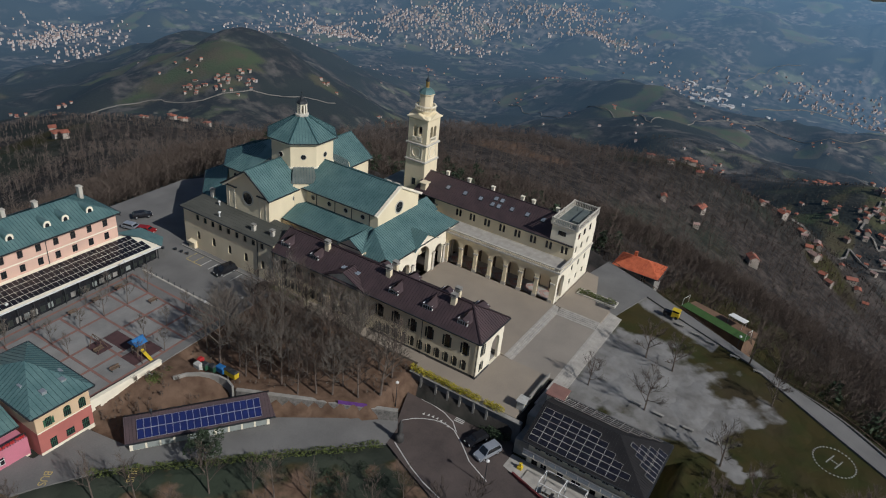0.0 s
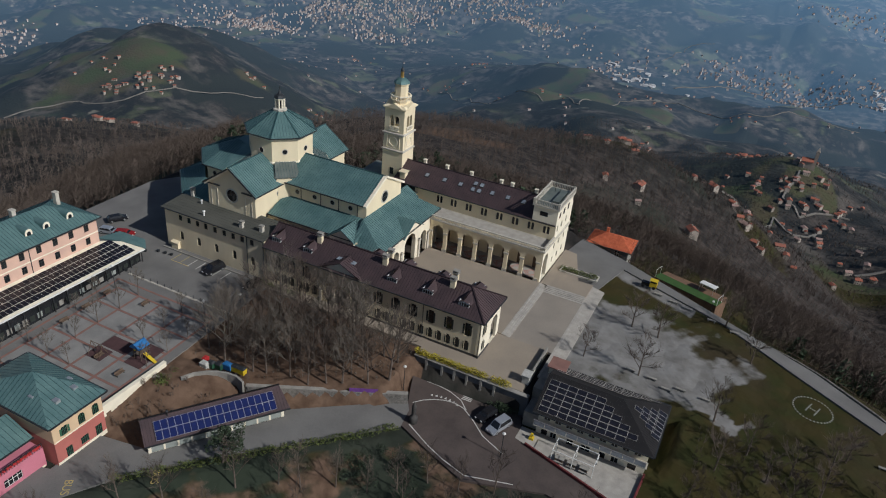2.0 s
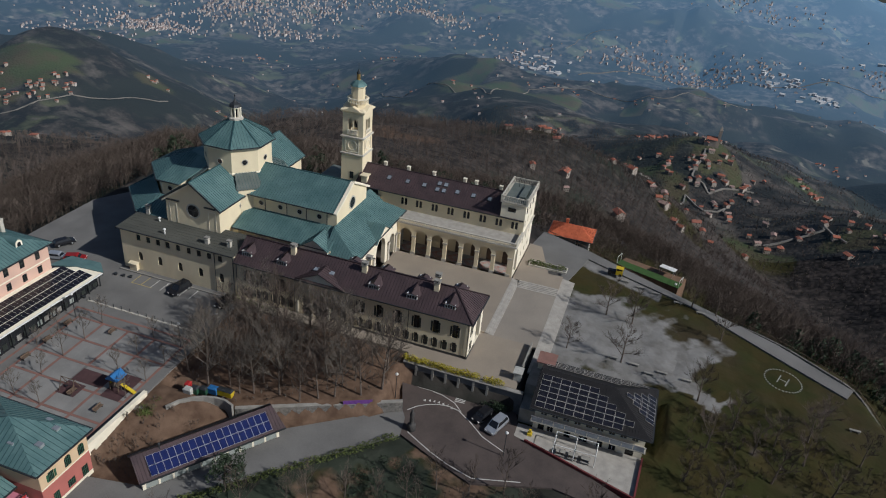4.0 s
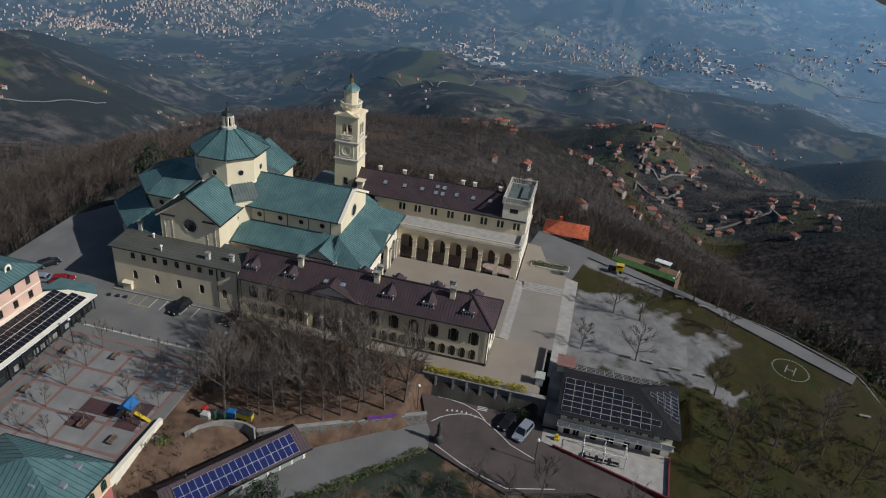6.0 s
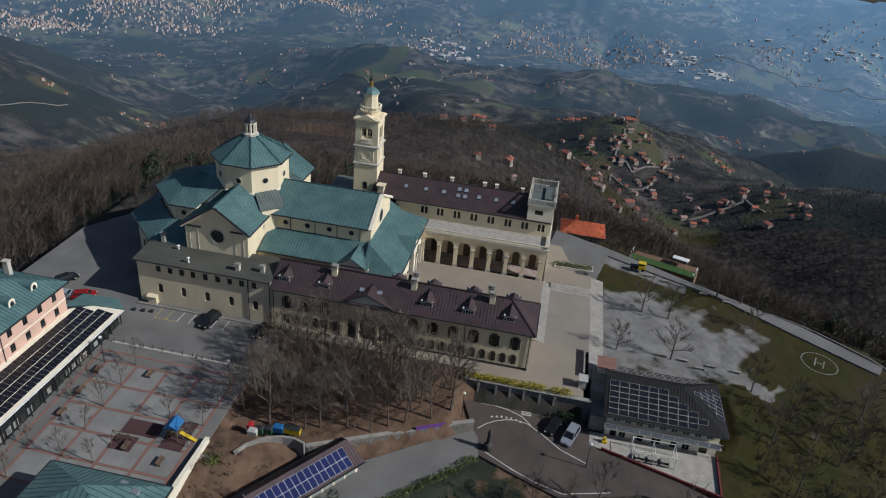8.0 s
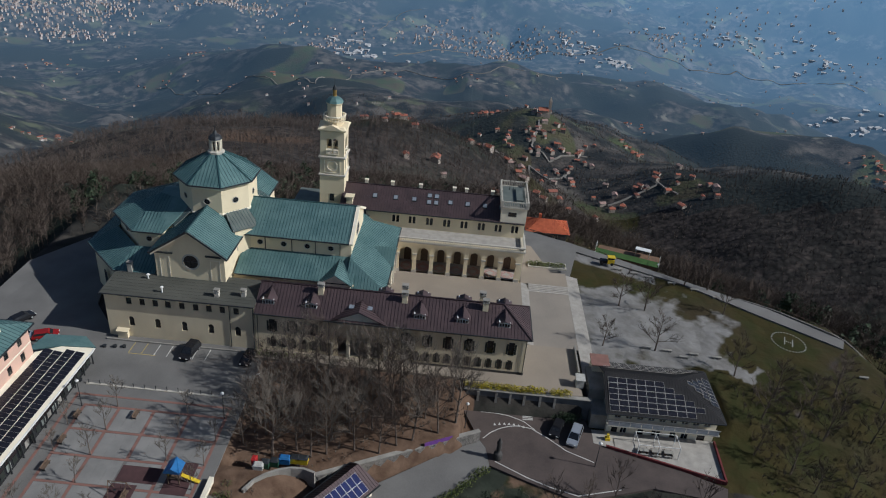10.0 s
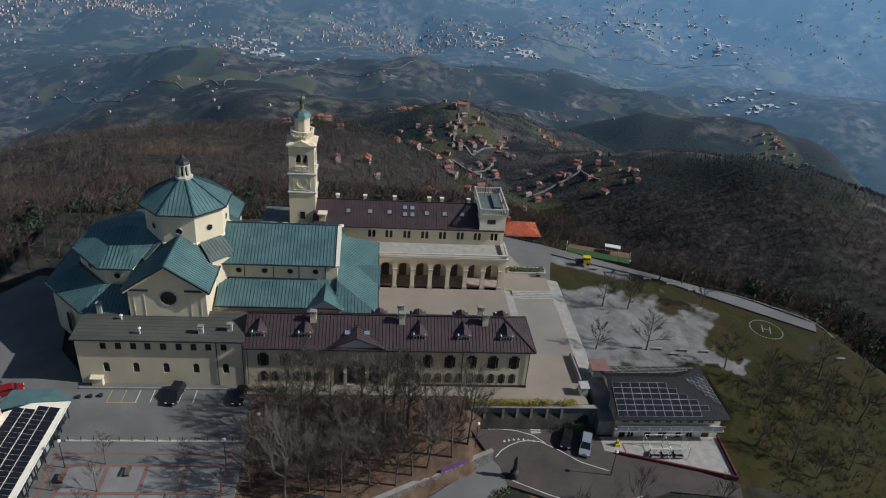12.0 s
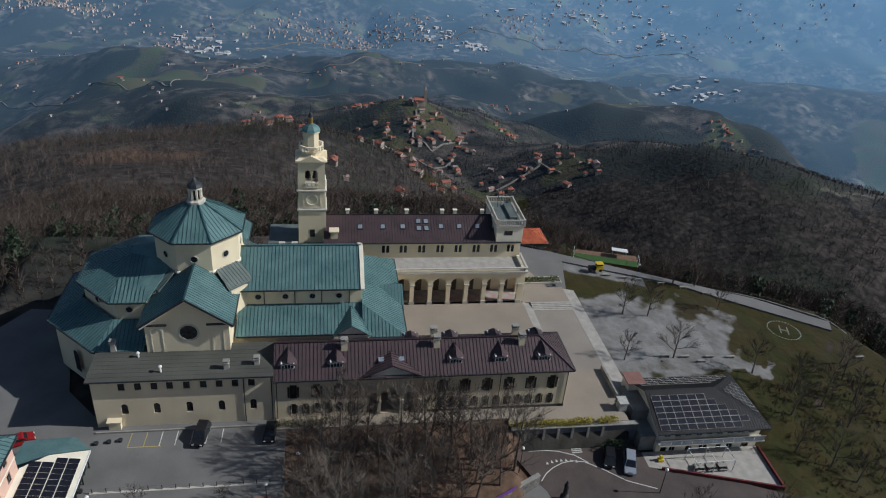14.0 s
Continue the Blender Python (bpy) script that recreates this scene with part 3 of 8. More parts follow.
def ground_material(name, glow):
    m = bpy.data.materials.new(name)
    m.use_nodes = True
    nt = m.node_tree
    b = nt.nodes["Principled BSDF"]
    b.inputs["Roughness"].default_value, b.inputs["Specular IOR Level"].default_value = 0.95, 0.1
    at = nt.nodes.new("ShaderNodeVertexColor")
    at.layer_name = "cover"
    sep = nt.nodes.new("ShaderNodeSeparateColor")
    nt.links.new(at.outputs[0], sep.inputs[0])
    geo = nt.nodes.new("ShaderNodeNewGeometry")

    def noise_of(scale, detail=6):
        n = nt.nodes.new("ShaderNodeTexNoise")
        n.inputs["Scale"].default_value, n.inputs["Detail"].default_value = scale, detail
        nt.links.new(geo.outputs["Position"], n.inputs[0])
        return n.outputs[0]

    def mixed(fac, a, c):
        n = nt.nodes.new("ShaderNodeMix")
        n.data_type = "RGBA"
        nt.links.new(fac, n.inputs[0])
        for k, v in ((6, a), (7, c)):
            if isinstance(v, tuple):
                n.inputs[k].default_value = (*v, 1)
            else:
                nt.links.new(v, n.inputs[k])
        return n.outputs[2]

    def ramp(src, lo, hi):
        n = nt.nodes.new("ShaderNodeMapRange")
        n.inputs[1].default_value, n.inputs[2].default_value = lo, hi
        nt.links.new(src, n.inputs[0])
        return n.outputs[0]

    def edged(weight, scale):
        """A weight whose border is broken up by noise."""
        n = nt.nodes.new("ShaderNodeMath")
        n.operation = "MULTIPLY_ADD"
        nt.links.new(noise_of(scale, 8), n.inputs[0])
        n.inputs[1].default_value = 0.7
        nt.links.new(weight, n.inputs[2])
        return ramp(n.outputs[0], 0.70, 0.98)

    cells = nt.nodes.new("ShaderNodeTexVoronoi")
    cells.inputs["Scale"].default_value = 0.19
    nt.links.new(geo.outputs["Position"], cells.inputs["Vector"])
    woods = mixed(ramp(noise_of(0.012), 0.35, 0.65), (0.056, 0.047, 0.042), (0.088, 0.071, 0.061))
    woods = mixed(ramp(noise_of(0.0035, 5), 0.42, 0.6), woods, (0.034, 0.035, 0.031))
    woods = mixed(ramp(cells.outputs["Distance"], 0.2, 0.75), woods, (0.024, 0.022, 0.020))
    woods = mixed(ramp(noise_of(0.10, 4), 0.5, 0.8), woods, (0.105, 0.085, 0.073))
    woods = mixed(ramp(noise_of(0.006, 5), 0.54, 0.64), woods, (0.034, 0.043, 0.029))
    green = mixed(ramp(noise_of(0.25), 0.4, 0.62), (0.044, 0.036, 0.013), (0.032, 0.034, 0.011))
    green = mixed(ramp(noise_of(0.05, 4), 0.5, 0.7), green, (0.046, 0.036, 0.020))
    stone = mixed(ramp(noise_of(0.35, 8), 0.35, 0.65), (0.15, 0.142, 0.13), (0.225, 0.218, 0.205))
    brown = mixed(ramp(noise_of(0.5, 8), 0.35, 0.65), (0.090, 0.056, 0.037), (0.150, 0.098, 0.066))
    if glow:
        # the palest woods tone is lightened to make up for weaker haze
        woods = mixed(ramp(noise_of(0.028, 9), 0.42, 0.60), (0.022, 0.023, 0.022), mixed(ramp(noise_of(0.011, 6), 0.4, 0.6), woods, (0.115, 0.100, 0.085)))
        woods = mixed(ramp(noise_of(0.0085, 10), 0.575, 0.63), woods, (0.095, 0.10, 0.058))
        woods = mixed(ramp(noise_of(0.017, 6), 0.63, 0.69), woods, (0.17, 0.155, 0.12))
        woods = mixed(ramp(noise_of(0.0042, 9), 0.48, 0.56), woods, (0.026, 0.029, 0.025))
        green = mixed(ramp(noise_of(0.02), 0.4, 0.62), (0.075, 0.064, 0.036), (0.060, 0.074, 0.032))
    c = mixed(edged(sep.outputs[1], 0.35), woods, green)
    c = mixed(edged(sep.outputs[2], 0.5), c, brown)
    c = mixed(edged(sep.outputs[0], 0.35), c, stone)
    nt.links.new(c, b.inputs["Base Color"])
    bp = nt.nodes.new("ShaderNodeBump")
    bp.inputs["Strength"].default_value, bp.inputs["Distance"].default_value = (0.4 if glow else 0.6), (2.5 if glow else 1.2)
    lumps = nt.nodes.new("ShaderNodeMath")
    lumps.operation = "MULTIPLY_ADD"
    nt.links.new(cells.outputs["Distance"], lumps.inputs[0])
    lumps.inputs[1].default_value = -0.8 if glow else -0.6
    nt.links.new(noise_of(0.22, 8), lumps.inputs[2])
    nt.links.new(lumps.outputs[0], bp.inputs["Height"])
    nt.links.new(bp.outputs[0], b.inputs["Normal"])
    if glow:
        # the hills are no lamp: blue emission paints haze, stronger with distance
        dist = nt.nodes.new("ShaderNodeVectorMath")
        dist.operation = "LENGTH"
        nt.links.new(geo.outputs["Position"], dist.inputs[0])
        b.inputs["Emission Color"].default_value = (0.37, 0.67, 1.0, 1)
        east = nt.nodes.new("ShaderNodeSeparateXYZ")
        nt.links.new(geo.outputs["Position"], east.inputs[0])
        # painted haze grows brighter eastward, on the sun's side
        haze_toward_sun = nt.nodes.new("ShaderNodeMapRange")
        haze_toward_sun.inputs[1].default_value, haze_toward_sun.inputs[2].default_value = -1800, 3200
        haze_toward_sun.inputs[3].default_value, haze_toward_sun.inputs[4].default_value = 0.22, 0.46
        nt.links.new(east.outputs[0], haze_toward_sun.inputs[0])
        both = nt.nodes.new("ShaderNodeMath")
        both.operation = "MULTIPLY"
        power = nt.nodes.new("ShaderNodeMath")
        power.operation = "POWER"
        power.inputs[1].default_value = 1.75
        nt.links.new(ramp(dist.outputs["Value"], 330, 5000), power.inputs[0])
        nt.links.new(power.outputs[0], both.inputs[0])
        nt.links.new(haze_toward_sun.outputs[0], both.inputs[1])
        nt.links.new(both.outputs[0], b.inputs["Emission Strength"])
    return m


gm.materials.append(ground_material("hill_ground", False))
fm_.materials.append(ground_material("haze_painted_hills", True))
tagged(new("backdrop", fm_), "valley and hills far beyond the sanctuary, blue haze painted as glow", "backdrop", kind="structure")
ground = tagged(new("ground", gm), "wooded brown hilltop falling away to a deep valley", "ground", kind="structure")


def lz(x, y):
    return float(land(x, y))


# ---- paved levels ----
def pavement(name, ring, top, thick, material, label, category="pavement"):
    m = Mesh()
    if isinstance(top, (int, float)):
        pts = [(x, y, top) for x, y in ring]
    else:
        pts = [(x, y, top(x, y)) for x, y in ring]
    m.slab(pts, thick)
    return solo(name, m, material, label, category, kind="structure")


plaza_z = lambda x, y: -0.3 + 0.045 * min(y, 0)
court = pavement("court_paving", [(-27.5, 9.5), (0.9, 9.5), (0.9, 32.2), (-27.5, 32.2)], 0.0, 0.6, COURT, "tan paved inner court before the church porch")
court2 = pavement("forecourt_paving", [(2.6, 9.5), (11.4, 9.5), (11.4, 29.6), (2.6, 29.6)], -0.45, 0.6, COURT_GREY, "grey paved forecourt between two strips of steps")
terrace = pavement("terrace_paving", [(-10.5, -4.4), (10.6, -4.4), (10.6, 9.5), (-10.5, 9.5)], -0.25, 0.7, COURT, "tan gravelled terrace round the wing's end")
walkway = pavement("front_walk", [(-48.9, -2.6), (-10.5, -2.6), (-10.5, 0.4), (-48.9, 0.4)], -0.15, 0.6, COURT, "tan footpath along the wing's front")
yard = pavement("parking_yard", [(-104, -12.2), (-47.2, -12.2), (-47.2, 0.3), (-75.5, 0.3), (-83, 9), (-86.5, 22), (-88, 33), (-97, 34), (-104, 22)], plaza_z, 0.5, ASPHALT, "worn grey asphalt parking yard beside the annex", "road")
plaza = pavement("plaza_bed", [(-82.5, -60), (-62, -60), (-62, -46), (-47.0, -46), (-47.0, -12.2), (-82.5, -12.2)], lambda x, y: plaza_z(x, y) - 0.02, 0.5, ASPHALT, "grey plaza ground beside the pink hotel")
path = pavement("perimeter_path", [(8, 38), (12.5, 38), (15.5, 51), (26, 47), (40, 42.0), (55, 32.5), (70, 23.5), (71.8, 27), (58, 36), (42, 46), (28, 51), (15, 55.5), (2.5, 61), (0.9, 50.5), (4, 50)], lambda x, y: lz(x, y) + 0.34, 0.7, ASPHALT, "grey gravel path along the hill's edge", "path")
ROADZ = -4.75
road = pavement("lower_road", [(-62, -66), (-42, -60.5), (-36, -49.8), (-28, -41), (-16.5, -29.5), (-5.5, -18.6), (-6.2, -14.6), (-7.5, -12.6), (-24.0, -25.4), (-35.5, -44.0), (-46.0, -46.0), (-46.0, -54.5), (-62, -59)], ROADZ, 0.8, ASPHALT, "worn grey asphalt road past the garage", "road")
forecourt = pavement("sett_forecourt", [(-5.5, -18.6), (1.0, -21.4), (8.5, -24.3), (21, -20.0), (32.5, -21.5), (33.5, -18.5), (22.0, -13.4), (13.5, -11.0), (11.5, -5.3), (-10.4, -5.3), (-7.5, -12.6), (-6.2, -14.6)], ROADZ + 0.03, 0.8, BROWNROAD, "brown stone sett forecourt below the terrace wall", "road")


def steps(name, x0, x1, y0, y1, n, ztop, rise, axis, label):
    """A flight that falls along +x or towards -y."""
    t = thing(name, ((x0 + x1) / 2, (y0 + y1) / 2, ztop), label, "steps", kind="structure")
    for i in range(n):
        m = Mesh()
        za = ztop - rise * i
        if axis == "x":
            w = (x1 - x0) / n
            m.box(x0 + w * i, x0 + w * (i + 1) + 0.03, y0, y1, za - rise - 0.25, za)
        else:
            w = (y1 - y0) / n
            m.box(x0, x1, y1 - w * (i + 1) - 0.03, y1 - w * i, za - rise - 0.25, za)
        part("step", m, STEP, t)
    return t


steps("court_steps", 0.9, 2.6, 9.5, 32.2, 4, 0.02, 0.115, "x", "pale stone steps between court and forecourt")
steps("forecourt_steps", 11.4, 14.2, 1.5, 38.0, 6, -0.43, 0.10, "x", "long pale stone steps down to the gravel ground")
steps("end_steps", 2.6, 11.4, 29.6, 32.2, 5, 0.02, 0.1, "y", "stone steps up to the end of the arcade")
upper = pavement("upper_paving", [(0.9, 32.2), (11.4, 32.2), (11.4, 38), (8, 38.0), (4, 50), (0.9, 50.5)], 0.0, 0.6, COURT, "tan paving at the arcade's end")


# ---- the church ----
CX, CY = -62.2, 22.9
church = thing("church", (CX, CY, 0), "cream sanctuary church with green patina copper roofs and octagonal dome", "church")


def octagon(r, z, turn=math.pi / 8):
    return [(CX + r * math.cos(turn + math.pi / 4 * i), CY + r * math.sin(turn + math.pi / 4 * i), z) for i in range(8)]


m = Mesh()
m.prism([p[:2] for p in octagon(7.35, 0)], 14, 23.9)
drum = part("drum", m, CREAM, church)
m = Mesh()
m.loft([octagon(7.55, 18.1), octagon(7.55, 18.35), octagon(7.4, 18.45)])
m.loft([octagon(7.5, 23.3), octagon(7.7, 23.5), octagon(7.7, 23.95)])
part("cornice", m, WHITE, drum)
for i in range(8):
    a0 = math.pi / 4 * i
    c = Vector((CX + 6.79 * math.cos(a0), CY + 6.79 * math.sin(a0), 20.7))
    oculus(drum, c, (math.cos(a0), math.sin(a0), 0), 0.55)
    e, t = octagon(8.15, 24.15), octagon(1.25, 28.3)
    roof("dome_roof", church, [e[i - 1], e[i], t[i], t[i - 1]], COPPER, COPPER_SEAM, 0.65)
    ridge(church, Vector(e[i]) + Vector((0, 0, 0.02)), t[i], COPPER_SEAM, 0.25)
m = Mesh()
m.loft([octagon(1.6, 27.9), octagon(1.6, 28.5), octagon(1.15, 28.7)])
lantern = part("lantern", m, STONE, church, "white arched lantern with a lead cap")
m = Mesh()
for x, y, _ in octagon(0.98, 0):
    m.box(x - 0.16, x + 0.16, y - 0.16, y + 0.16, 28.6, 30.7)
m.loft([octagon(1.2, 30.6), octagon(1.25, 30.95)])
part("pillars", m, WHITE, lantern)
m = Mesh()
m.loft([octagon(0.75, 28.6), octagon(0.75, 30.6)])
part("core", m, GLASS, lantern)
m = Mesh()
m.loft([octagon(1.35, 30.9), octagon(1.1, 31.5), octagon(0.45, 31.9), octagon(0.3, 32.3), octagon(0.06, 32.6), octagon(0.05, 33.6)])
m.beam((CX - 0.3, CY, 33.2), (CX + 0.3, CY, 33.2), 0.07, 0.08)
part("cap", m, LEAD, lantern)


def gable_arm(y_end, y_in, nm):
    """An arm of the cross with a gable towards y_end."""
    sgn = -1 if y_end < y_in else 1
    x0, x1, ze, zr = -68.8, -56.0, 15.3, 19.7
    body = Mesh()
    ring = [(x0, 0), (x1, 0), (x1, ze), (CX, zr - 0.3), (x0, ze)]
    a, b = [(x, y_end, z) for x, z in ring], [(x, y_in, z) for x, z in ring]
    body.loft([a, b] if sgn < 0 else [b, a])
    w = part("transept_wall", body, CREAM, church)
    oculus(w, (CX, y_end, 13.3), (0, sgn, 0), 1.35)
    oculus(w, (x1, (y_end + y_in) / 2 - sgn * 2, 12.8), (1, 0, 0), 0.55)
    trim = Mesh()
    for xa, xb in ((x0, x0 + 3.4), (x1 - 3.4, x1)):
        trim.box(xa, xb, y_end - 0.3 if sgn < 0 else y_end, y_end if sgn < 0 else y_end + 0.3, ze - 0.6, ze - 0.35)
    part("cornice", trim, LEAD, w)
    pan = Mesh()
    for xa in (x0 + 0.9, x1 - 2.6):
        for p, q in (((xa, 8), (xa, 14)), ((xa + 1.7, 8), (xa + 1.7, 14)), ((xa, 14), (xa + 1.7, 14))):
            pan.beam((p[0], y_end + sgn * 0.02, p[1]), (q[0], y_end + sgn * 0.02, q[1]), 0.12, 0.05, (0, sgn, 0))
    part("panel_moulding", pan, WHITE, w)
    yo = y_end + sgn * 0.75
    for sx, xe in ((-1, x0 - 0.75), (1, x1 + 0.75)):
        drop = ze - 0.05 - (0.75 * (zr - ze) / (x1 - CX))
        roof("transept_roof", church, [(xe, yo, drop + 0.25), (xe, y_in, drop + 0.25), (CX, y_in, zr + 0.25), (CX, yo, zr + 0.25)], COPPER, COPPER_SEAM)
        v = Mesh()
        v.beam((xe, yo, drop - 0.1), (CX, yo, zr - 0.1), 0.18, 0.32)
        part("verge", v, LEAD, church)
        v = Mesh()
        v.beam((xe * 0.97 + CX * 0.03, y_end + sgn * 0.25, drop - 0.42), (CX, y_end + sgn * 0.25, zr - 0.42), 0.5, 0.34)
        part("gable_moulding", v, WHITE, church)
    ridge(church, (CX, yo, zr + 0.24), (CX, y_in, zr + 0.24), COPPER_SEAM)
    return w


gable_arm(5.9, 17.5, "south")
gable_arm(2 * CY - 5.9, 28.3, "north")

# the nave with its clerestory and gable
NY0, NY1, NXR = CY - 7.4, CY + 7.4, -34.4
NZE, NZR = 15.5, 19.2
m = Mesh()
ring = [(NY0, 0), (NY1, 0), (NY1, NZE), (CY, NZR - 0.3), (NY0, NZE)]
m.loft([[(NXR, y, z) for y, z in ring], [(-57, y, z) for y, z in ring]][::-1])
nave = part("nave_wall", m, CREAM, church)
oculus(nave, (NXR, CY, 14.6), (1, 0, 0), 1.25)
for x in (-53.4, -48.8, -44.2, -39.6):
    oculus(nave, (x + 1.2, NY0, 13.5), (0, -1, 0), 0.5)
    oculus(nave, (x + 1.2, NY1, 13.5), (0, 1, 0), 0.5)
m = Mesh()
for x in (-51.2, -46.0, -41.4, -36.6):
    m.box(x - 0.06, x + 0.06, NY0 - 0.12, NY0, 11.0, NZE)
part("downpipe", m, LEAD, nave)
for sy, ye in ((-1, NY0 - 0.8), (1, NY1 + 0.8)):
    zd = NZE + 0.2 - 0.8 * (NZR - NZE) / 7.4
    roof("nave_roof", church, [(-56.5, ye, zd), (NXR - 0.3, ye, zd), (NXR - 0.3, CY, NZR + 0.25), (-56.5, CY, NZR + 0.25)][::1 if sy < 0 else 1], COPPER, COPPER_SEAM)
    v = Mesh()
    v.beam((NXR + 0.05, ye, zd - 0.35), (NXR + 0.05, CY, NZR - 0.1), 0.7, 0.5)
    part("gable_coping", v, WHITE, church)
ridge(church, (-56.5, CY, NZR + 0.24), (NXR, CY, NZR + 0.24), COPPER_SEAM)
# fillets of roof between the arms
for xs, ys in ((1, -1), (1, 1), (-1, -1), (-1, 1)):
    roof("valley_roof", church, [(CX + xs * 5.6, CY + ys * 9.6, 16.3), (CX + xs * 9.6, CY + ys * 5.6, 16.3), (CX + xs * 5.3, CY + ys * 2.4, 19.2), (CX + xs * 2.4, CY + ys * 5.3, 19.2)], COPPER_OLD, COPPER_SEAM, eave=False)
    m = Mesh()
    m.prism([(CX + xs * 6.0, CY + ys * 9.6), (CX + xs * 9.6, CY + ys * 6.0), (CX + xs * 3, CY + ys * 3)][::xs * ys], 0, 15.9)
    part("corner_wall", m, CREAM, church)

# aisles
for sy in (-1, 1):
    yw, ye = CY + sy * 7.4, CY + sy * 13.6
    m = Mesh()
    m.box(-56.2, -33.0, min(yw, ye + 0.4 * -sy), max(yw, ye - 0.4 * sy), 0, 9.2)
    part("aisle_wall", m, CREAM, church)
    roof("aisle_roof", church, [(-55.6, ye, 9.7), (-33.2, ye, 9.7), (-33.2, yw, 12.0), (-55.6, yw, 12.0)], COPPER, COPPER_SEAM)
    # a small cross gable
    gx0, gx1, gz = -39.4, -33.4, 9.6
    yg = ye + sy * 0.15
    m = Mesh()
    tri = [(gx0, gz - 1.0), (gx1, gz - 1.0), (gx1, gz), ((gx0 + gx1) / 2, 11.3), (gx0, gz)]
    a, b = [(x, yg, z) for x, z in tri], [(x, yw, z) for x, z in tri]
    m.loft([a, b] if sy < 0 else [b, a])
    part("cross_gable", m, WHITE, church)
    xm = (gx0 + gx1) / 2
    for xe in (gx0 - 0.3, gx1 + 0.3):
        roof("cross_gable_roof", church, [(xe, yg + sy * 0.4, gz - 0.05), (xe, yw, gz + 0.1), (xm, yw, 11.75), (xm, yg + sy * 0.4, 11.7)], COPPER, COPPER_SEAM, eave=False)

# the porch, with a hipped roof and arches on its front
PX, PY0, PY1, PZ = -27.3, CY - 12.9, CY + 12.9, 8.3
roof("porch_roof", church, [(PX + 0.5, PY0 - 0.5, PZ + 0.4), (PX + 0.5, PY1 + 0.5, PZ + 0.4), (NXR, PY1 - 4.2, 12.6), (NXR, PY0 + 4.2, 12.6)], COPPER, COPPER_SEAM)
for ya, yb, yc in ((PY0 - 0.5, PY0 + 4.2, -1), (PY1 + 0.5, PY1 - 4.2, 1)):
    roof("porch_roof", church, [(NXR, ya, PZ + 0.4), (PX + 0.5, ya, PZ + 0.4), (NXR, yb, 12.6)], COPPER, COPPER_SEAM)
m = Mesh()
arches = []
for c, w, h in ((-10.6, 2.9, 5.6), (-6.4, 2.9, 5.6), (0, 5.0, 7.4), (6.4, 2.9, 5.6), (10.6, 2.9, 5.6)):
    arches.append((12.9 + c - w / 2, 12.9 + c + w / 2, 0.0, h, True))
wall(m, (PX, PY0), (0, 1), PY1 - PY0, 0, PZ, 0.9, arches)
front = part("porch_front", m, WHITE, church, "cream arcaded porch front")
m = Mesh()
m.box(NXR, PX - 0.9, PY0, PY0 + 0.7, 0, PZ)
m.box(NXR, PX - 0.9, PY1 - 0.7, PY1, 0, PZ)
part("porch_side", m, WHITE, church)
for c in (-12.5, -8.5, -4.1, 4.1, 8.5, 12.5):
    m = Mesh()
    m.box(PX - 0.05, PX + 0.35, CY + c - 0.35, CY + c + 0.35, 0, 4.6)
    m.box(PX - 0.1, PX + 0.45, CY + c - 0.45, CY + c + 0.45, 4.2, 4.6)
    part("pilaster", m, STONE, front)
m = Mesh()
tri = [(CY - 4.0, 8.2), (CY + 4.0, 8.2), (CY, 10.6)]
m.loft([[(PX - 5, y, z) for y, z in tri], [(PX + 0.5, y, z) for y, z in tri]])
part("portal_gable", m, WHITE, church)
for ye in (CY - 4.5, CY + 4.5):
    roof("portal_gable_roof", church, [(PX + 0.9, ye, 8.3), (PX - 5.5, ye, 8.3), (PX - 5.5, CY, 10.95), (PX + 0.9, CY, 10.95)], COPPER, COPPER_SEAM, eave=False)
m = Mesh()
m.box(NXR, NXR + 0.05, CY - 2.2, CY + 2.2, 0, 6)
part("church_door", m, WOOD, church)

# apse and ambulatory
up = [(-69.5, CY - 11.6), (-75.2, CY - 11.6), (-81.9, CY - 4.6), (-81.9, CY + 4.6), (-75.2, CY + 11.6), (-69.5, CY + 11.6)]
lo = [(-69.5, CY - 16.6), (-77.2, CY - 16.6), (-86.6, CY - 7.4), (-86.6, CY + 7.4), (-77.2, CY + 16.6), (-69.5, CY + 16.6)]
shrink = lambda r, d: [(x + d if x < -70 else x, y + (d if y < CY else -d)) for x, y in r]
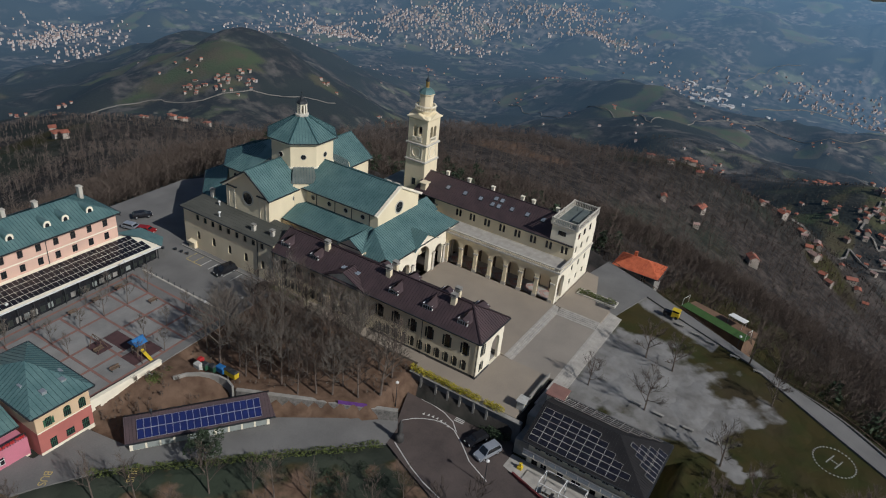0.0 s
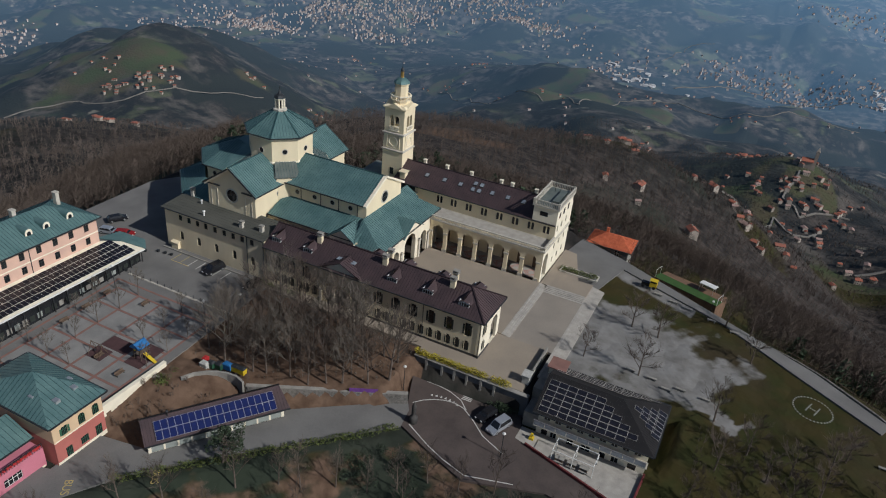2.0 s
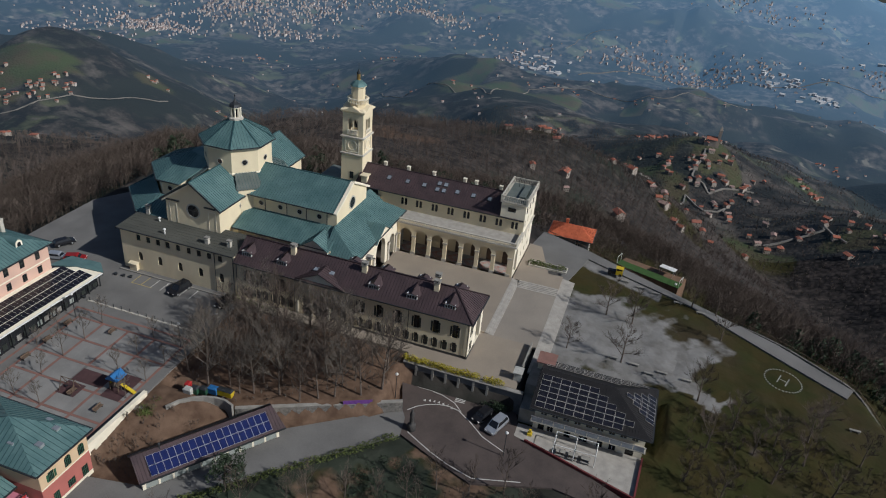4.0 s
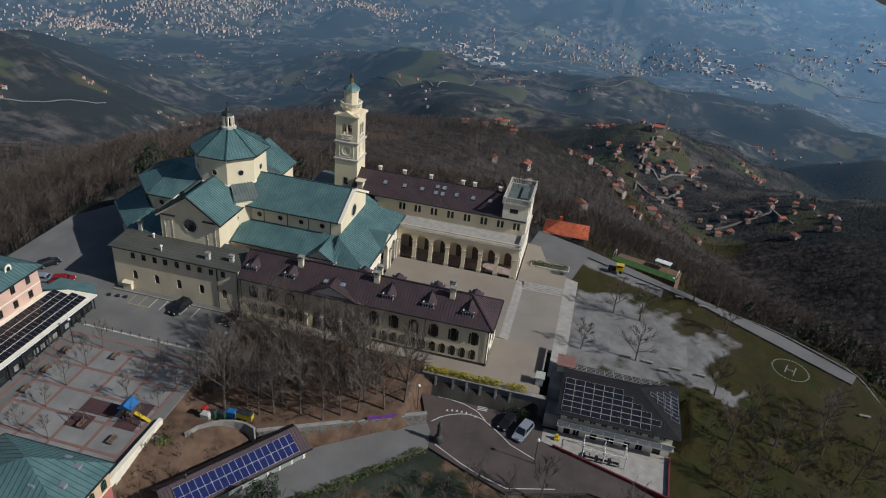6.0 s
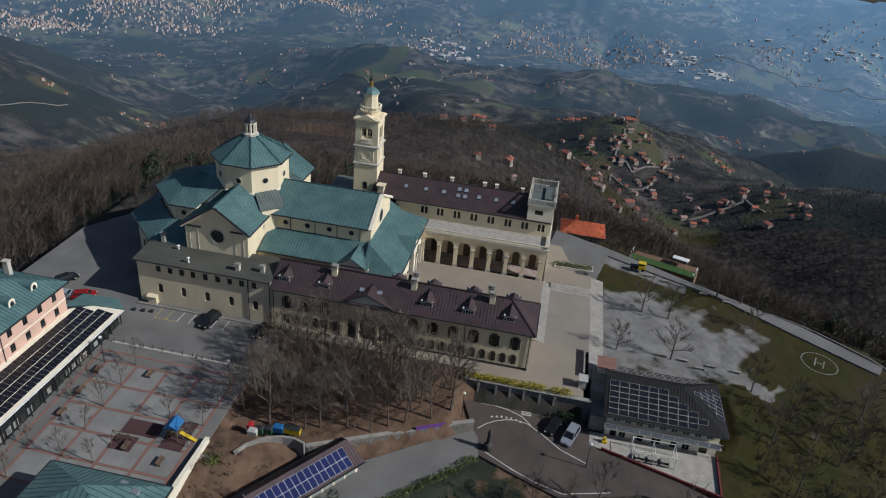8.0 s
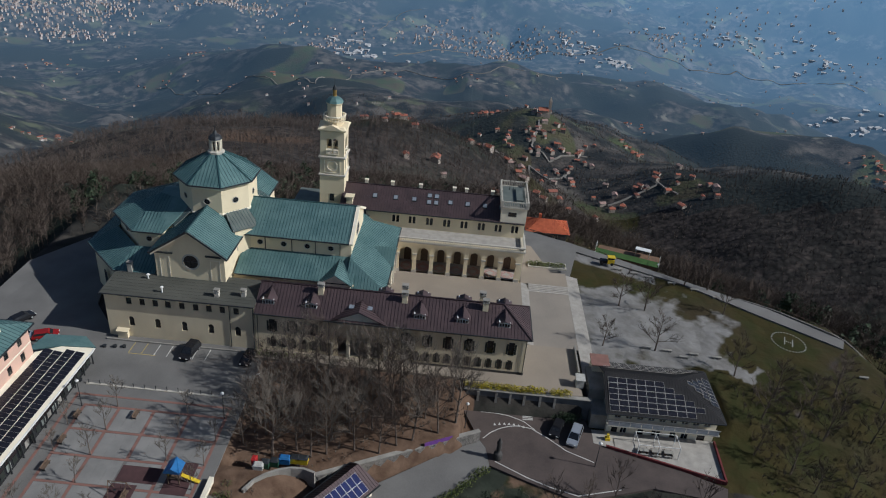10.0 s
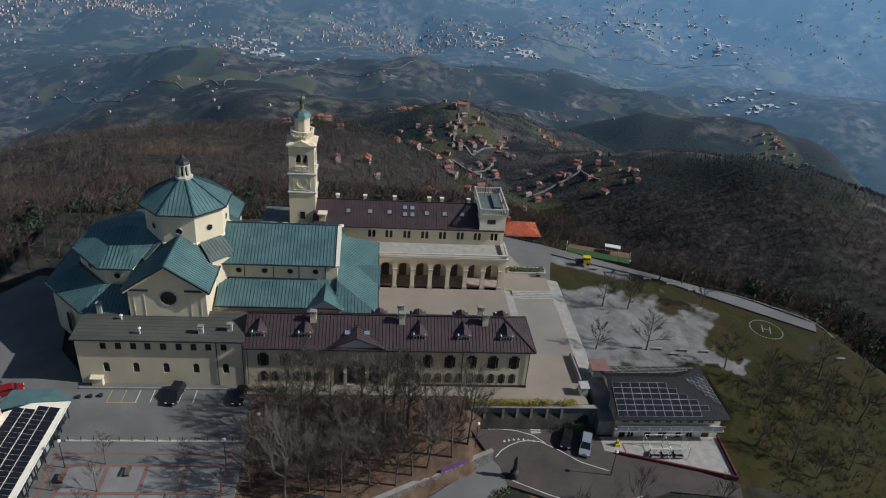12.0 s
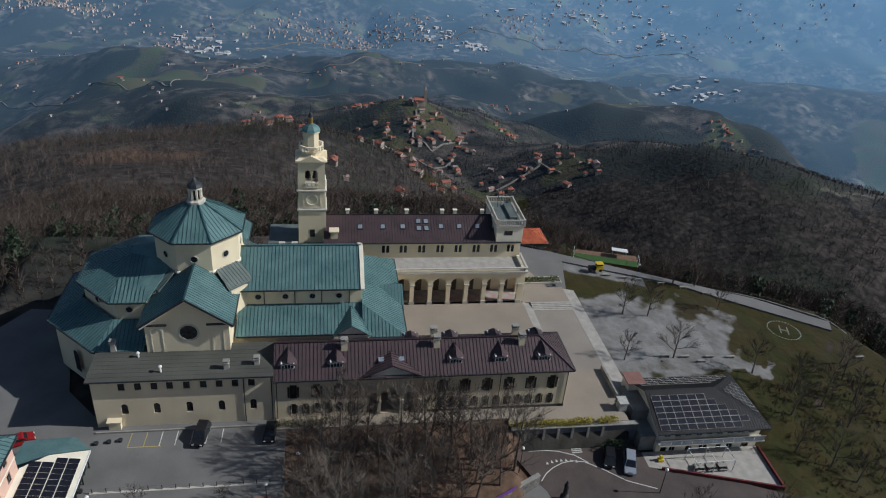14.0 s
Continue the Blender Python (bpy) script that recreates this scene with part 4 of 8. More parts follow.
for ring, inner, z0, ze, zt, nm in ((up, [(-66, CY - 4)] + [(-73.5, CY - 1.5)] * 2 + [(-73.5, CY + 1.5)] * 2 + [(-66, CY + 4)], 9, 15.4, 19.0, "apse"), (lo, shrink(up, 0.3), 0, 9.5, 12.2, "ambulatory")):
    m = Mesh()
    m.prism(shrink(ring, 0.7)[::-1], z0, ze)
    w = part(nm + "_wall", m, CREAM, church)
    for i in range(5):
        a, b = ring[i], ring[i + 1]
        c, d = inner[i + 1], inner[i]
        pts = [(*a, ze + 0.15), (*b, ze + 0.15), (*c, zt)] + ([(*d, zt)] if c != d else [])
        roof(nm + "_roof", church, pts, COPPER, COPPER_SEAM)
        mid = Vector(((a[0] + b[0]) / 2, (a[1] + b[1]) / 2, 0))
        out = Vector((b[1] - a[1], a[0] - b[0], 0)).normalized()
        if out.dot(mid - Vector((CX, CY, 0))) < 0:
            out = -out
        if nm == "apse":
            oculus(w, mid - out * 0.66 + Vector((0, 0, 13.8)), out, 0.5)
        elif i in (1, 3):
            tall = Mesh()
            s = out.cross(Vector((0, 0, 1)))
            o3 = mid - out * 0.45
            tall.poly(*[o3 + s * a2 + Vector((0, 0, z2)) for a2, z2 in [(-0.8, 2.2), (0.8, 2.2)] + arch_pts(-0.8, 0.8, 5.6)])
            part("tall_window", tall, GLASS, w)

m = Mesh()
m.slab([(-66, CY - 4, 19.0), (-66, CY + 4, 19.0), (-73.5, CY + 1.5, 19.0), (-73.5, CY - 1.5, 19.0)], 0.25)
part("apse_crown", m, COPPER, church)

# ---- the bell tower ----
TX, TY, TH = -43.3, 44.3, 2.75
tower = thing("bell_tower", (TX, TY, 0), "tall cream bell tower with twin arched belfry openings", "tower")
sq = lambda r, z: [(TX - r, TY - r, z), (TX + r, TY - r, z), (TX + r, TY + r, z), (TX - r, TY + r, z)]
m = Mesh()
m.loft([sq(TH + 0.1, 0), sq(TH, 17.4)])
m.loft([sq(TH, 17.6), sq(TH - 0.12, 21.6)])
part("shaft", m, CREAM, tower)
for z in (17.3, 21.5):
    m = Mesh()
    m.loft([sq(TH, z - 0.2), sq(TH + 0.25, z), sq(TH + 0.25, z + 0.25), sq(TH, z + 0.4)])
    part("string_course", m, STONE, tower)
m = Mesh()
for o, u in (((TX - TH + .12, TY - TH + .12), (1, 0)), ((TX + TH - .12, TY - TH + .12), (0, 1)), ((TX + TH - .12, TY + TH - .12), (-1, 0)), ((TX - TH + .12, TY + TH - .12), (0, -1))):
    L = 2 * TH - 0.24
    wall(m, o, u, L, 21.5, 27.6, 0.6, [(L / 2 - 1.25, L / 2 - 0.13, 22.4, 26.0, True), (L / 2 + 0.13, L / 2 + 1.25, 22.4, 26.0, True)])
part("belfry", m, CREAM, tower)
m = Mesh()
for dx, dy in ((0, -1), (1, 0), (0, 1), (-1, 0)):
    s = Vector((-dy, dx, 0))
    c = Vector((TX, TY, 0)) + Vector((dx, dy, 0)) * (TH - 0.05)
    m.beam(c - s * 1.4 + Vector((0, 0, 23.2)), c + s * 1.4 + Vector((0, 0, 23.2)), 0.25, 0.15)
    m.beam(c - s * 1.4 + Vector((0, 0, 22.3)), c + s * 1.4 + Vector((0, 0, 22.3)), 0.35, 0.15)
    for k in range(9):
        p = c + s * (-1.28 + 0.32 * k)
        m.beam(p + Vector((0, 0, 22.4)), p + Vector((0, 0, 23.2)), 0.12, 0.12, (dx, dy, 0))
part("balustrade", m, WHITE, tower)
m = Mesh()
for k in range(2):
    m.turned(TX - 0.8 + 1.6 * k, TY, [(0.75, 23.4), (0.6, 23.8), (0.42, 24.6), (0.15, 24.9)], 12)
part("bell", m, BAND, tower)
m = Mesh()
m.loft([sq(TH - 0.1, 27.5), sq(TH + 0.32, 27.85), sq(TH + 0.32, 28.1), sq(TH - 0.4, 28.5)])
for sx, sy in ((0, -1), (1, 0), (0, 1), (-1, 0)):
    s = Vector((-sy, sx, 0))
    c = Vector((TX, TY, 0)) + Vector((sx, sy, 0)) * (TH + 0.1)
    tri = [c - s * 2.6 + Vector((0, 0, 27.9)), c + s * 2.6 + Vector((0, 0, 27.9)), c + Vector((0, 0, 29.1))]
    m.loft([[p - Vector((sx, sy, 0)) * 1.2 for p in tri], [p + Vector((sx, sy, 0)) * 0.25 for p in tri]])
part("pedimented_cornice", m, CREAM, tower)
m = Mesh()
m.turned(TX, TY, [(2.15, 28.3), (2.15, 29.2), (2.45, 29.35), (2.45, 29.6), (1.6, 29.6), (1.6, 33.0), (1.85, 33.2), (1.85, 33.5)], 8, math.pi / 8)
part("upper_drum", m, CREAM, tower)
m = Mesh()
for k in range(24):
    a0 = 2 * math.pi * k / 24
    p = Vector((TX + 2.3 * math.cos(a0), TY + 2.3 * math.sin(a0), 29.6))
    m.beam(p, p + Vector((0, 0, 0.9)), 0.14, 0.14, (math.cos(a0), math.sin(a0), 0))
rail = [[(TX + r * math.cos(math.pi / 8 + math.pi / 4 * i), TY + r * math.sin(math.pi / 8 + math.pi / 4 * i), z) for i in range(8)] for r, z in ((2.3, 30.45), (2.6, 30.45), (2.6, 30.7), (2.3, 30.7), (2.3, 30.45))]
m.loft(rail, cap=False)
part("gallery_rail", m, WHITE, tower)
m = Mesh()
m.turned(TX, TY, [(1.95, 33.45), (1.75, 33.9), (1.2, 34.4), (0.6, 34.7), (0.5, 34.75)], 8, math.pi / 8)
part("cupola", m, COPPER, tower)
m = Mesh()
m.turned(TX, TY, [(0.5, 34.7), (0.42, 34.9), (0.42, 36.1), (0.55, 36.2)], 8)
part("spire_lantern", m, BRASS, tower)
m = Mesh()
m.turned(TX, TY, [(0.55, 36.15), (0.4, 36.6), (0.1, 37.1), (0.04, 37.3), (0.035, 38.6)], 8)
part("spire", m, LEAD, tower)
m = Mesh()
for dx, dy in ((0, -1), (1, 0)):
    s = Vector((-dy, dx, 0))
    c = Vector((TX, TY, 19.6)) + Vector((dx, dy, 0)) * (TH - 0.04)
    ringp = lambda r, d: [c + s * r * math.cos(2 * math.pi * i / 24) + Vector((0, 0, r * math.sin(2 * math.pi * i / 24))) + Vector((dx, dy, 0)) * d for i in range(24)]
    m.loft([ringp(1.25, 0), ringp(1.25, 0.12), ringp(1.02, 0.12), ringp(1.02, 0)], cap=False)
    for a1, b1 in (((-1.7, -1.6), (1.7, -1.6)), ((1.7, -1.6), (1.7, 1.6)), ((1.7, 1.6), (-1.7, 1.6)), ((-1.7, 1.6), (-1.7, -1.6))):
        m.beam(c + s * a1[0] + Vector((0, 0, a1[1])), c + s * b1[0] + Vector((0, 0, b1[1])), 0.12, 0.12, (dx, dy, 0))
part("clock_moulding", m, WHITE, tower)
m = Mesh()
m.box(TX - 0.5, TX + 0.5, TY - TH - 0.08, TY - TH + 0.05, 11.2, 12.9)
part("tower_window", m, GLASS, tower)

# ---- the annex, a long plain block ----
annex = thing("annex_building", (-62.6, 3, 0), "long cream annex with a flat grey roof and small dark windows", "building")
AX0, AX1 = -76.2, -49.1
top_x = [-71.8, -69.4, -67.0, -64.7, -62.2, -59.7, -57.3, -54.9, -52.4]
low_x = [-71.8, -67.0, -62.1, -57.2, -52.3]
m = Mesh()
wall(m, (AX0, 0), (1, 0), AX1 - AX0, -0.8, 9.0, 0.5, [(x - AX0 - 0.5, x - AX0 + 0.5, 6.8, 8.2, False) for x in top_x] + [(x - AX0 - 0.5, x - AX0 + 0.5, 2.1, 4.15, True) for x in low_x])
wall(m, (AX0, 6.6), (0, -1), 6.6 - 0.01, -0.8, 9.0, 0.5)
wall(m, (AX1, 6.6), (-1, 0), AX1 - AX0, -0.8, 9.3, 0.4)
part("wall", m, GREYCREAM, annex)
for x in top_x:
    window(annex, (AX0, 0), (1, 0), x - AX0, 7.5, 1.0, 1.4, False, frame_mat=FRAME)
for x in low_x:
    window(annex, (AX0, 0), (1, 0), x - AX0, 3.12, 1.0, 2.05, True, frame_mat=FRAME)
m = Mesh()
m.slab([(AX0 - 0.5, -0.55, 9.15), (AX1 + 0.1, -0.55, 9.15), (AX1 + 0.1, 7.6, 9.75), (AX0 - 0.5, 7.6, 9.75)], 0.3)
ar = part("roof", m, GREYROOF, annex)
for k in range(1, 9):
    y = -0.5 + 0.9 * k
    m = Mesh()
    m.beam((AX0 - 0.4, y, 9.15 + 0.0736 * (y + 0.55)), (AX1, y, 9.15 + 0.0736 * (y + 0.55)), 0.08, 0.03)
    part("felt_lap", m, GREYROOF, ar)
m = Mesh()
m.beam((AX0 - 0.5, -0.62, 8.95), (AX1 + 0.1, -0.62, 8.95), 0.18, 0.2)
part("gutter", m, LEAD, annex)
for x in (-53.6, -49.35):
    m = Mesh()
    m.tube((x, -0.12, -0.5), (x, -0.12, 9.0), 0.09)
    part("downpipe", m, LEAD, annex)
for x, y, h in ((-74.0, 6.5, 2.2), (-56.2, 1.6, 1.3), (-51.6, 2.4, 1.3)):
    m = Mesh()
    z0 = 9.1
    m.box(x - 0.4, x + 0.4, y - 0.35, y + 0.35, z0, z0 + h)
    m.box(x - 0.5, x + 0.5, y - 0.45, y + 0.45, z0 + h, z0 + h + 0.12)
    c = part("chimney", m, STONE, annex)
    m = Mesh()
    for dx in (-0.3, 0.3):
        for dy in (-0.25, 0.25):
            m.box(x + dx - 0.07, x + dx + 0.07, y + dy - 0.07, y + dy + 0.07, z0 + h + 0.1, z0 + h + 0.35)
    m.box(x - 0.5, x + 0.5, y - 0.45, y + 0.45, z0 + h + 0.35, z0 + h + 0.45)
    part("cap", m, CONCRETE, c)
for x, y in ((-70.0, 4.8), (-66.0, 1.2)):
    m = Mesh()
    m.turned(x, y, [(0.16, 9.2), (0.16, 10.2), (0.32, 10.3), (0.3, 10.45), (0.05, 10.6)], 10)
    part("vent_pipe", m, WHITEWOOD, annex, "white roof vent pipe")
m = Mesh()
m.box(-74.4, -72.6, -0.75, 0.0, -0.5, 1.2)
m.slab([(-74.6, -0.95, 1.25), (-72.4, -0.95, 1.25), (-72.4, 0.0, 1.5), (-74.6, 0.0, 1.5)], 0.1)
part("meter_hut", m, CREAM, annex)
m = Mesh()
m.box(AX0, AX1, -1.5, -1.25, -0.7, -0.1)
solo("kerb_wall", m, CONCRETE, "low stained kerb along the annex front", "kerb", kind="structure")

# ---- the wing with the purple roof ----
wing = thing("front_wing", (-24, 5, 0), "cream two-storey wing with dark shutters and purple metal roof", "building")
WX0, WX1, WYB, WE, WR, WYR = -49.0, 0.0, 9.6, 7.95, 11.5, 4.8
up_x = [-46.0, -42.3, -38.6, -21.7, -17.9, -14.1, -10.3, -6.5, -2.7]
dn_x = [-46.0, -44.1, -42.3, -40.4, -38.6, -36.7] + [-21.7 + 1.9 * k for k in range(11)]
holes = [(x - WX0 - 0.55, x - WX0 + 0.55, 3.75, 6.65, False) for x in up_x] + [(x - WX0 - 0.36, x - WX0 + 0.36, 0.5, 2.75, False) for x in dn_x]
PA = [(-33.3, 1.7, 4.5), (-30.25, 3.2, 5.2), (-27.2, 1.7, 4.5)]
holes += [(x - w / 2 - WX0, x + w / 2 - WX0, -0.05, h, True) for x, w, h in PA]
m = Mesh()
wall(m, (WX0, 0), (1, 0), WX1 - WX0, -0.7, WE, 0.5, holes)
# duller plaster than the end wall, the front's dimness put into the colour
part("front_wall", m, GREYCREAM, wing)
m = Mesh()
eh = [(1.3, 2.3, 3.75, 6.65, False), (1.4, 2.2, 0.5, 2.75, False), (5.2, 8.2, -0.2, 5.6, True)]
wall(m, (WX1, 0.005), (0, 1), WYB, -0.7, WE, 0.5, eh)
# plaster paler than the front's paints sunlight onto this end
part("end_wall", m, WHITE, wing, "cream end wall with an archway, painted paler for sunlight")
m = Mesh()
wall(m, (WX1, WYB), (-1, 0), WX1 - WX0, -0.3, WE, 0.5, [(k * 3.8 + 0.9, k * 3.8 + 3.5, 0.0, 5.4, True) for k in range(6)])
m.box(WX0 + 0.6, WX1 - 4.0, 5.0, 5.3, -0.3, WE - 0.2)
part("court_wall", m, CREAM, wing)
m = Mesh()
m.box(WX0 + 0.4, WX1 - 0.5, 0.5, WYB - 0.5, WE - 0.4, WE - 0.2)
m.box(WX0 + 0.4, WX1 - 0.5, 0.5, WYB - 0.5, -0.4, 0.0)
part("floor", m, CONCRETE, wing)
for x in up_x:
    window(wing, (WX0, 0), (1, 0), x - WX0, 5.2, 1.1, 2.9, False, 0.2, FRAME, FRAME)
for x in dn_x:
    window(wing, (WX0, 0), (1, 0), x - WX0, 1.62, 0.72, 2.25, False, 0.2, FRAME, FRAME)
window(wing, (WX1, 0), (0, 1), 1.8, 5.2, 1.0, 2.9, False, 0.2, FRAME, FRAME)
window(wing, (WX1, 0), (0, 1), 1.8, 1.62, 0.8, 2.25, False, 0.2, FRAME, FRAME)
m = Mesh()
m.box(WX1 - 24, WX1 + 0.06, -0.06, 0.0, -0.6, 0.25)
m.box(WX1, WX1 + 0.06, -0.06, 5.0, -0.6, 0.25)
part("plinth", m, BAND, wing)
m = Mesh()
m.box(WX0, WX1 + 0.3, -0.3, 0.0, WE - 0.45, WE - 0.05)
m.box(WX1, WX1 + 0.3, 0.0, WYB + 0.3, WE - 0.45, WE - 0.05)
part("eave_cornice", m, WHITE, wing)
O = 0.65
E0, E1 = -O, WYB + O
zE = WE + 0.1
HX = WX1 - 4.6
roof("roof_front", wing, [(WX0, E0, zE), (WX1 + O, E0, zE), (HX, WYR, WR), (WX0, WYR, WR)], PURPLE, PURPLE_SEAM, 0.6)
roof("roof_back", wing, [(WX0, E1, zE), (WX1 + O, E1, zE), (HX, WYR, WR), (WX0, WYR, WR)], PURPLE, PURPLE_SEAM, 0.6)
roof("roof_end", wing, [(WX1 + O, E0, zE), (WX1 + O, E1, zE), (HX, WYR, WR)], PURPLE, PURPLE_SEAM, 0.6)
ridge(wing, (WX0, WYR, WR), (HX, WYR, WR), PURPLE_SEAM, 0.35)
ridge(wing, (WX1 + O, E0, zE), (HX, WYR, WR), PURPLE_SEAM, 0.3)
ridge(wing, (WX1 + O, E1, zE), (HX, WYR, WR), PURPLE_SEAM, 0.3)
m = Mesh()
m.poly((WX0, E0, zE - 0.1), (WX0, E1, zE - 0.1), (WX0, WYR, WR - 0.1))
part("gable_end", m, GREYCREAM, wing)
for x in (-48.6, -35.7, -24.9, -11.9, 0.0):
    m = Mesh()
    m.tube((x - (0.15 if x == 0.0 else 0), -0.14, -0.4), (x - (0.15 if x == 0.0 else 0), -0.14, WE - 0.1), 0.07)
    part("downpipe", m, LEAD, wing)
# the pedimented middle
ped = Mesh()
gx0, gx1, gxm, gz0, gz1 = -35.4, -25.1, -30.25, 7.85, 10.1
tri = [(gx0, gz0), (gx1, gz0), (gxm, gz1)]
ped.loft([[(x, -0.35, z) for x, z in tri], [(x, 1.6, z) for x, z in tri]])
part("pediment", ped, WHITE, wing, "white triangular pediment over the entrance")
m = Mesh()
m.box(gx0, gx1, -0.45, 0.0, 7.4, 7.8)
part("entrance_cornice", m, STONE, wing)
for x in (gx0 + 0.2, -32.1, -28.4, gx1 - 0.2):
    m = Mesh()
    m.box(x - 0.25, x + 0.25, -0.22, 0.0, -0.4, 2.5)
    m.box(x - 0.33, x + 0.33, -0.3, 0.0, 2.5, 2.8)
    part("entrance_pilaster", m, STONE, wing)
for xe in (gx0 - 0.4, gx1 + 0.4):
    roof("pediment_roof", wing, [(xe, -0.75, gz0 + 0.05), (xe, 2.0, gz0 + 0.15), (gxm, 4.6, gz1 + 0.35), (gxm, -0.75, gz1 + 0.35)], PURPLE, PURPLE_SEAM, 0.6, eave=False)
for sx in (-1, 1):
    m = Mesh()
    cx0 = gxm + sx * 1.6
    zc = gz1 + 0.4 - 1.6 * 0.42
    m.slab([(cx0 - 0.5, 1.2, zc + 0.08), (cx0 + 0.5, 1.2, zc + 0.08), (cx0 + 0.5, 2.3, zc + 0.08), (cx0 - 0.5, 2.3, zc + 0.08)], 0.2)
    part("skylight", m, SKYPANE, wing)


def dormer(parent, x, y, z, facing=-1):
    """A small dormer: a white framed strip of four panes under a gabled metal hood."""
    s = facing
    m = Mesh()
    m.box(x - 1.05, x + 1.05, min(y, y - s * 2.6), max(y, y - s * 2.6), z - 0.5, z + 1.12)
    d = part("dormer", m, WHITEWOOD, parent)
    for k in range(4):
        g = Mesh()
        xc = x - 0.72 + 0.48 * k
        g.box(xc - 0.18, xc + 0.18, min(y, y + s * 0.03), max(y, y + s * 0.03), z + 0.22, z + (0.9 if k in (1, 2) else 0.76))
        part("pane", g, GLASS, d)
    g = Mesh()
    ye, yb = y + s * 0.12, y - s * 3.6
    low, top = z + 1.0, z + 2.05
    for q in (-1, 1):
        ring = [(x + q * 1.45, ye, low - 0.12), (x, ye + s * 0.1, low + 0.42), (x, y - s * 0.8, top), (x, yb, top), (x + q * 1.45, yb, low - 0.12)]
        g.slab(ring if q < 0 else ring[::-1], 0.09)
    part("hood", g, PURPLE, d)
    g = Mesh()
    g.beam((x, y - s * 0.8, top + 0.03), (x, yb, top + 0.03), 0.14, 0.06)
    part("hood_ridge", g, PURPLE_SEAM, d)
    g = Mesh()
    g.box(x - 1.0, x + 1.0, min(y, y + s * 0.7), max(y, y + s * 0.7), z - 0.72, z - 0.42)
    part("sill", g, LEAD, d)


for x in (-46.8, -39.1, -19.6, -11.9, -4.4):
    dormer(wing, x, 1.05, 9.0)
for x in (-26.5, -19.6, -11.9, -4.4):
    dormer(wing, x, WYB - 1.05, 9.0, 1)
for x, y in ((-37.8, 3.7), (-22.6, 3.7), (-8.0, 3.7), (-22.8, 6.1), (-8.6, 6.1)):
    m = Mesh()
    m.box(x - 0.5, x + 0.5, y - 0.38, y + 0.38, 9.8, 12.3)
    c = part("chimney", m, CREAM, wing)
    m = Mesh()
    m.box(x - 0.62, x + 0.62, y - 0.5, y + 0.5, 12.3, 12.45)
    for dx in (-0.42, 0.42):
        for dy in (-0.3, 0.3):
            m.box(x + dx - 0.1, x + dx + 0.1, y + dy - 0.1, y + dy + 0.1, 12.45, 12.8)
    m.box(x - 0.62, x + 0.62, y - 0.5, y + 0.5, 12.8, 12.92)
    part("cap", m, CONCRETE, c)
m = Mesh()
m.box(-49.0, -27.6, 9.7, 9.9, 0, 7.6)
m.slab([(-49.0, 9.9, 8.2), (-27.4, 9.9, 8.2), (-27.4, 12.0, 8.6), (-49.0, 12.0, 8.6)], 0.25)
part("link_roof", m, COPPER, church)

# ---- the arcaded wing behind the court ----
arc = thing("arcade_wing", (-16, 41, 0), "cream arcaded wing with terrace and purple roof", "building")
AY, AL, AR = 32.2, -27.2, 0.6
piers = [-0.35 - 3.8 * k for k in range(8)]
m = Mesh()
wall(m, (AL, AY), (1, 0), AR - AL, 0, 7.9, 0.8, [(p - 3.8 + 0.42 - AL, p - 0.42 - AL, 0.0, 6.3, True) for p in piers[:7]])
part("arcade_wall", m, CREAM, arc)
for p in piers:
    m = Mesh()
    m.box(p - 0.55, p + 0.55, AY - 0.12, AY, 0.0, 0.7)
    part("pier_base", m, STONE, arc)
    m = Mesh()
    m.box(p - 0.55, p + 0.55, AY - 0.14, AY + 0.3, 4.45, 4.8)
    part("pier_capital", m, STONE, arc)
m = Mesh()
wall(m, (AR, AY + 0.005), (0, 1), 18.2, -0.4, 7.9, 0.6, [(0.9, 3.9, 0.0, 6.1, True)] + [(y, y + 0.9, z, z + 1.5, False) for y in (7.2, 10.6, 14.2) for z in (1.4, 4.9)])
wall(m, (AR, AY + 6.4), (0, 1), 11.8, 7.9, 13.2, 0.6, [(y - 6.4, y - 5.5, 9.2, 10.9, True) for y in (7.4, 10.4, 13.8)])
# plaster paler than the arcade's, as sunlight put into the colour
part("end_wall", m, WHITE, arc, "cream end wall of the arcade wing, sunlight put in by paler plaster")
for y in (7.2, 10.6, 14.2):
    for z in (1.4, 4.9):
        window(arc, (AR, AY), (0, 1), y + 0.45, z + 0.75, 0.9, 1.5, False, 0.2, FRAME)
for y in (7.4, 10.4, 13.8):
    window(arc, (AR, AY), (0, 1), y + 0.45, 10.05, 0.9, 1.7, True, 0.2, FRAME)
m = Mesh()
m.box(AL - 7, AR - 0.6, AY + 5.4, AY + 5.8, 0, 7.4)
part("inner_wall", m, CREAM, arc)
for p in piers[:7]:
    m = Mesh()
    m.poly(*[(p - 1.9 + a, AY + 5.36, z) for a, z in [(-0.8, 0.1), (0.8, 0.1)] + arch_pts(-0.8, 0.8, 2.6)])
    part("niche_door", m, WOOD, arc)
m = Mesh()
m.box(AL - 7, AR - 0.02, AY + 0.8, AY + 6.4, 7.3, 7.6)
part("terrace_slab", m, STEP, arc)
m = Mesh()
m.box(AL, AR - 0.6, AY + 0.8, AY + 5.4, -0.3, 0.06)
part("arcade_floor", m, STEP, arc)
m = Mesh()
for k in range(7):
    p = piers[k] - 1.9
    for s in (1.15, 0.75):
        q = [(p - 1.5 * s, AY + 2.8), (p, AY + 2.8 - 1.6 * s), (p + 1.5 * s, AY + 2.8), (p, AY + 2.8 + 1.6 * s)]
        for a, b in zip(q, q[1:] + q[:1]):
            m.beam((*a, 0.064), (*b, 0.064), 0.14, 0.01)
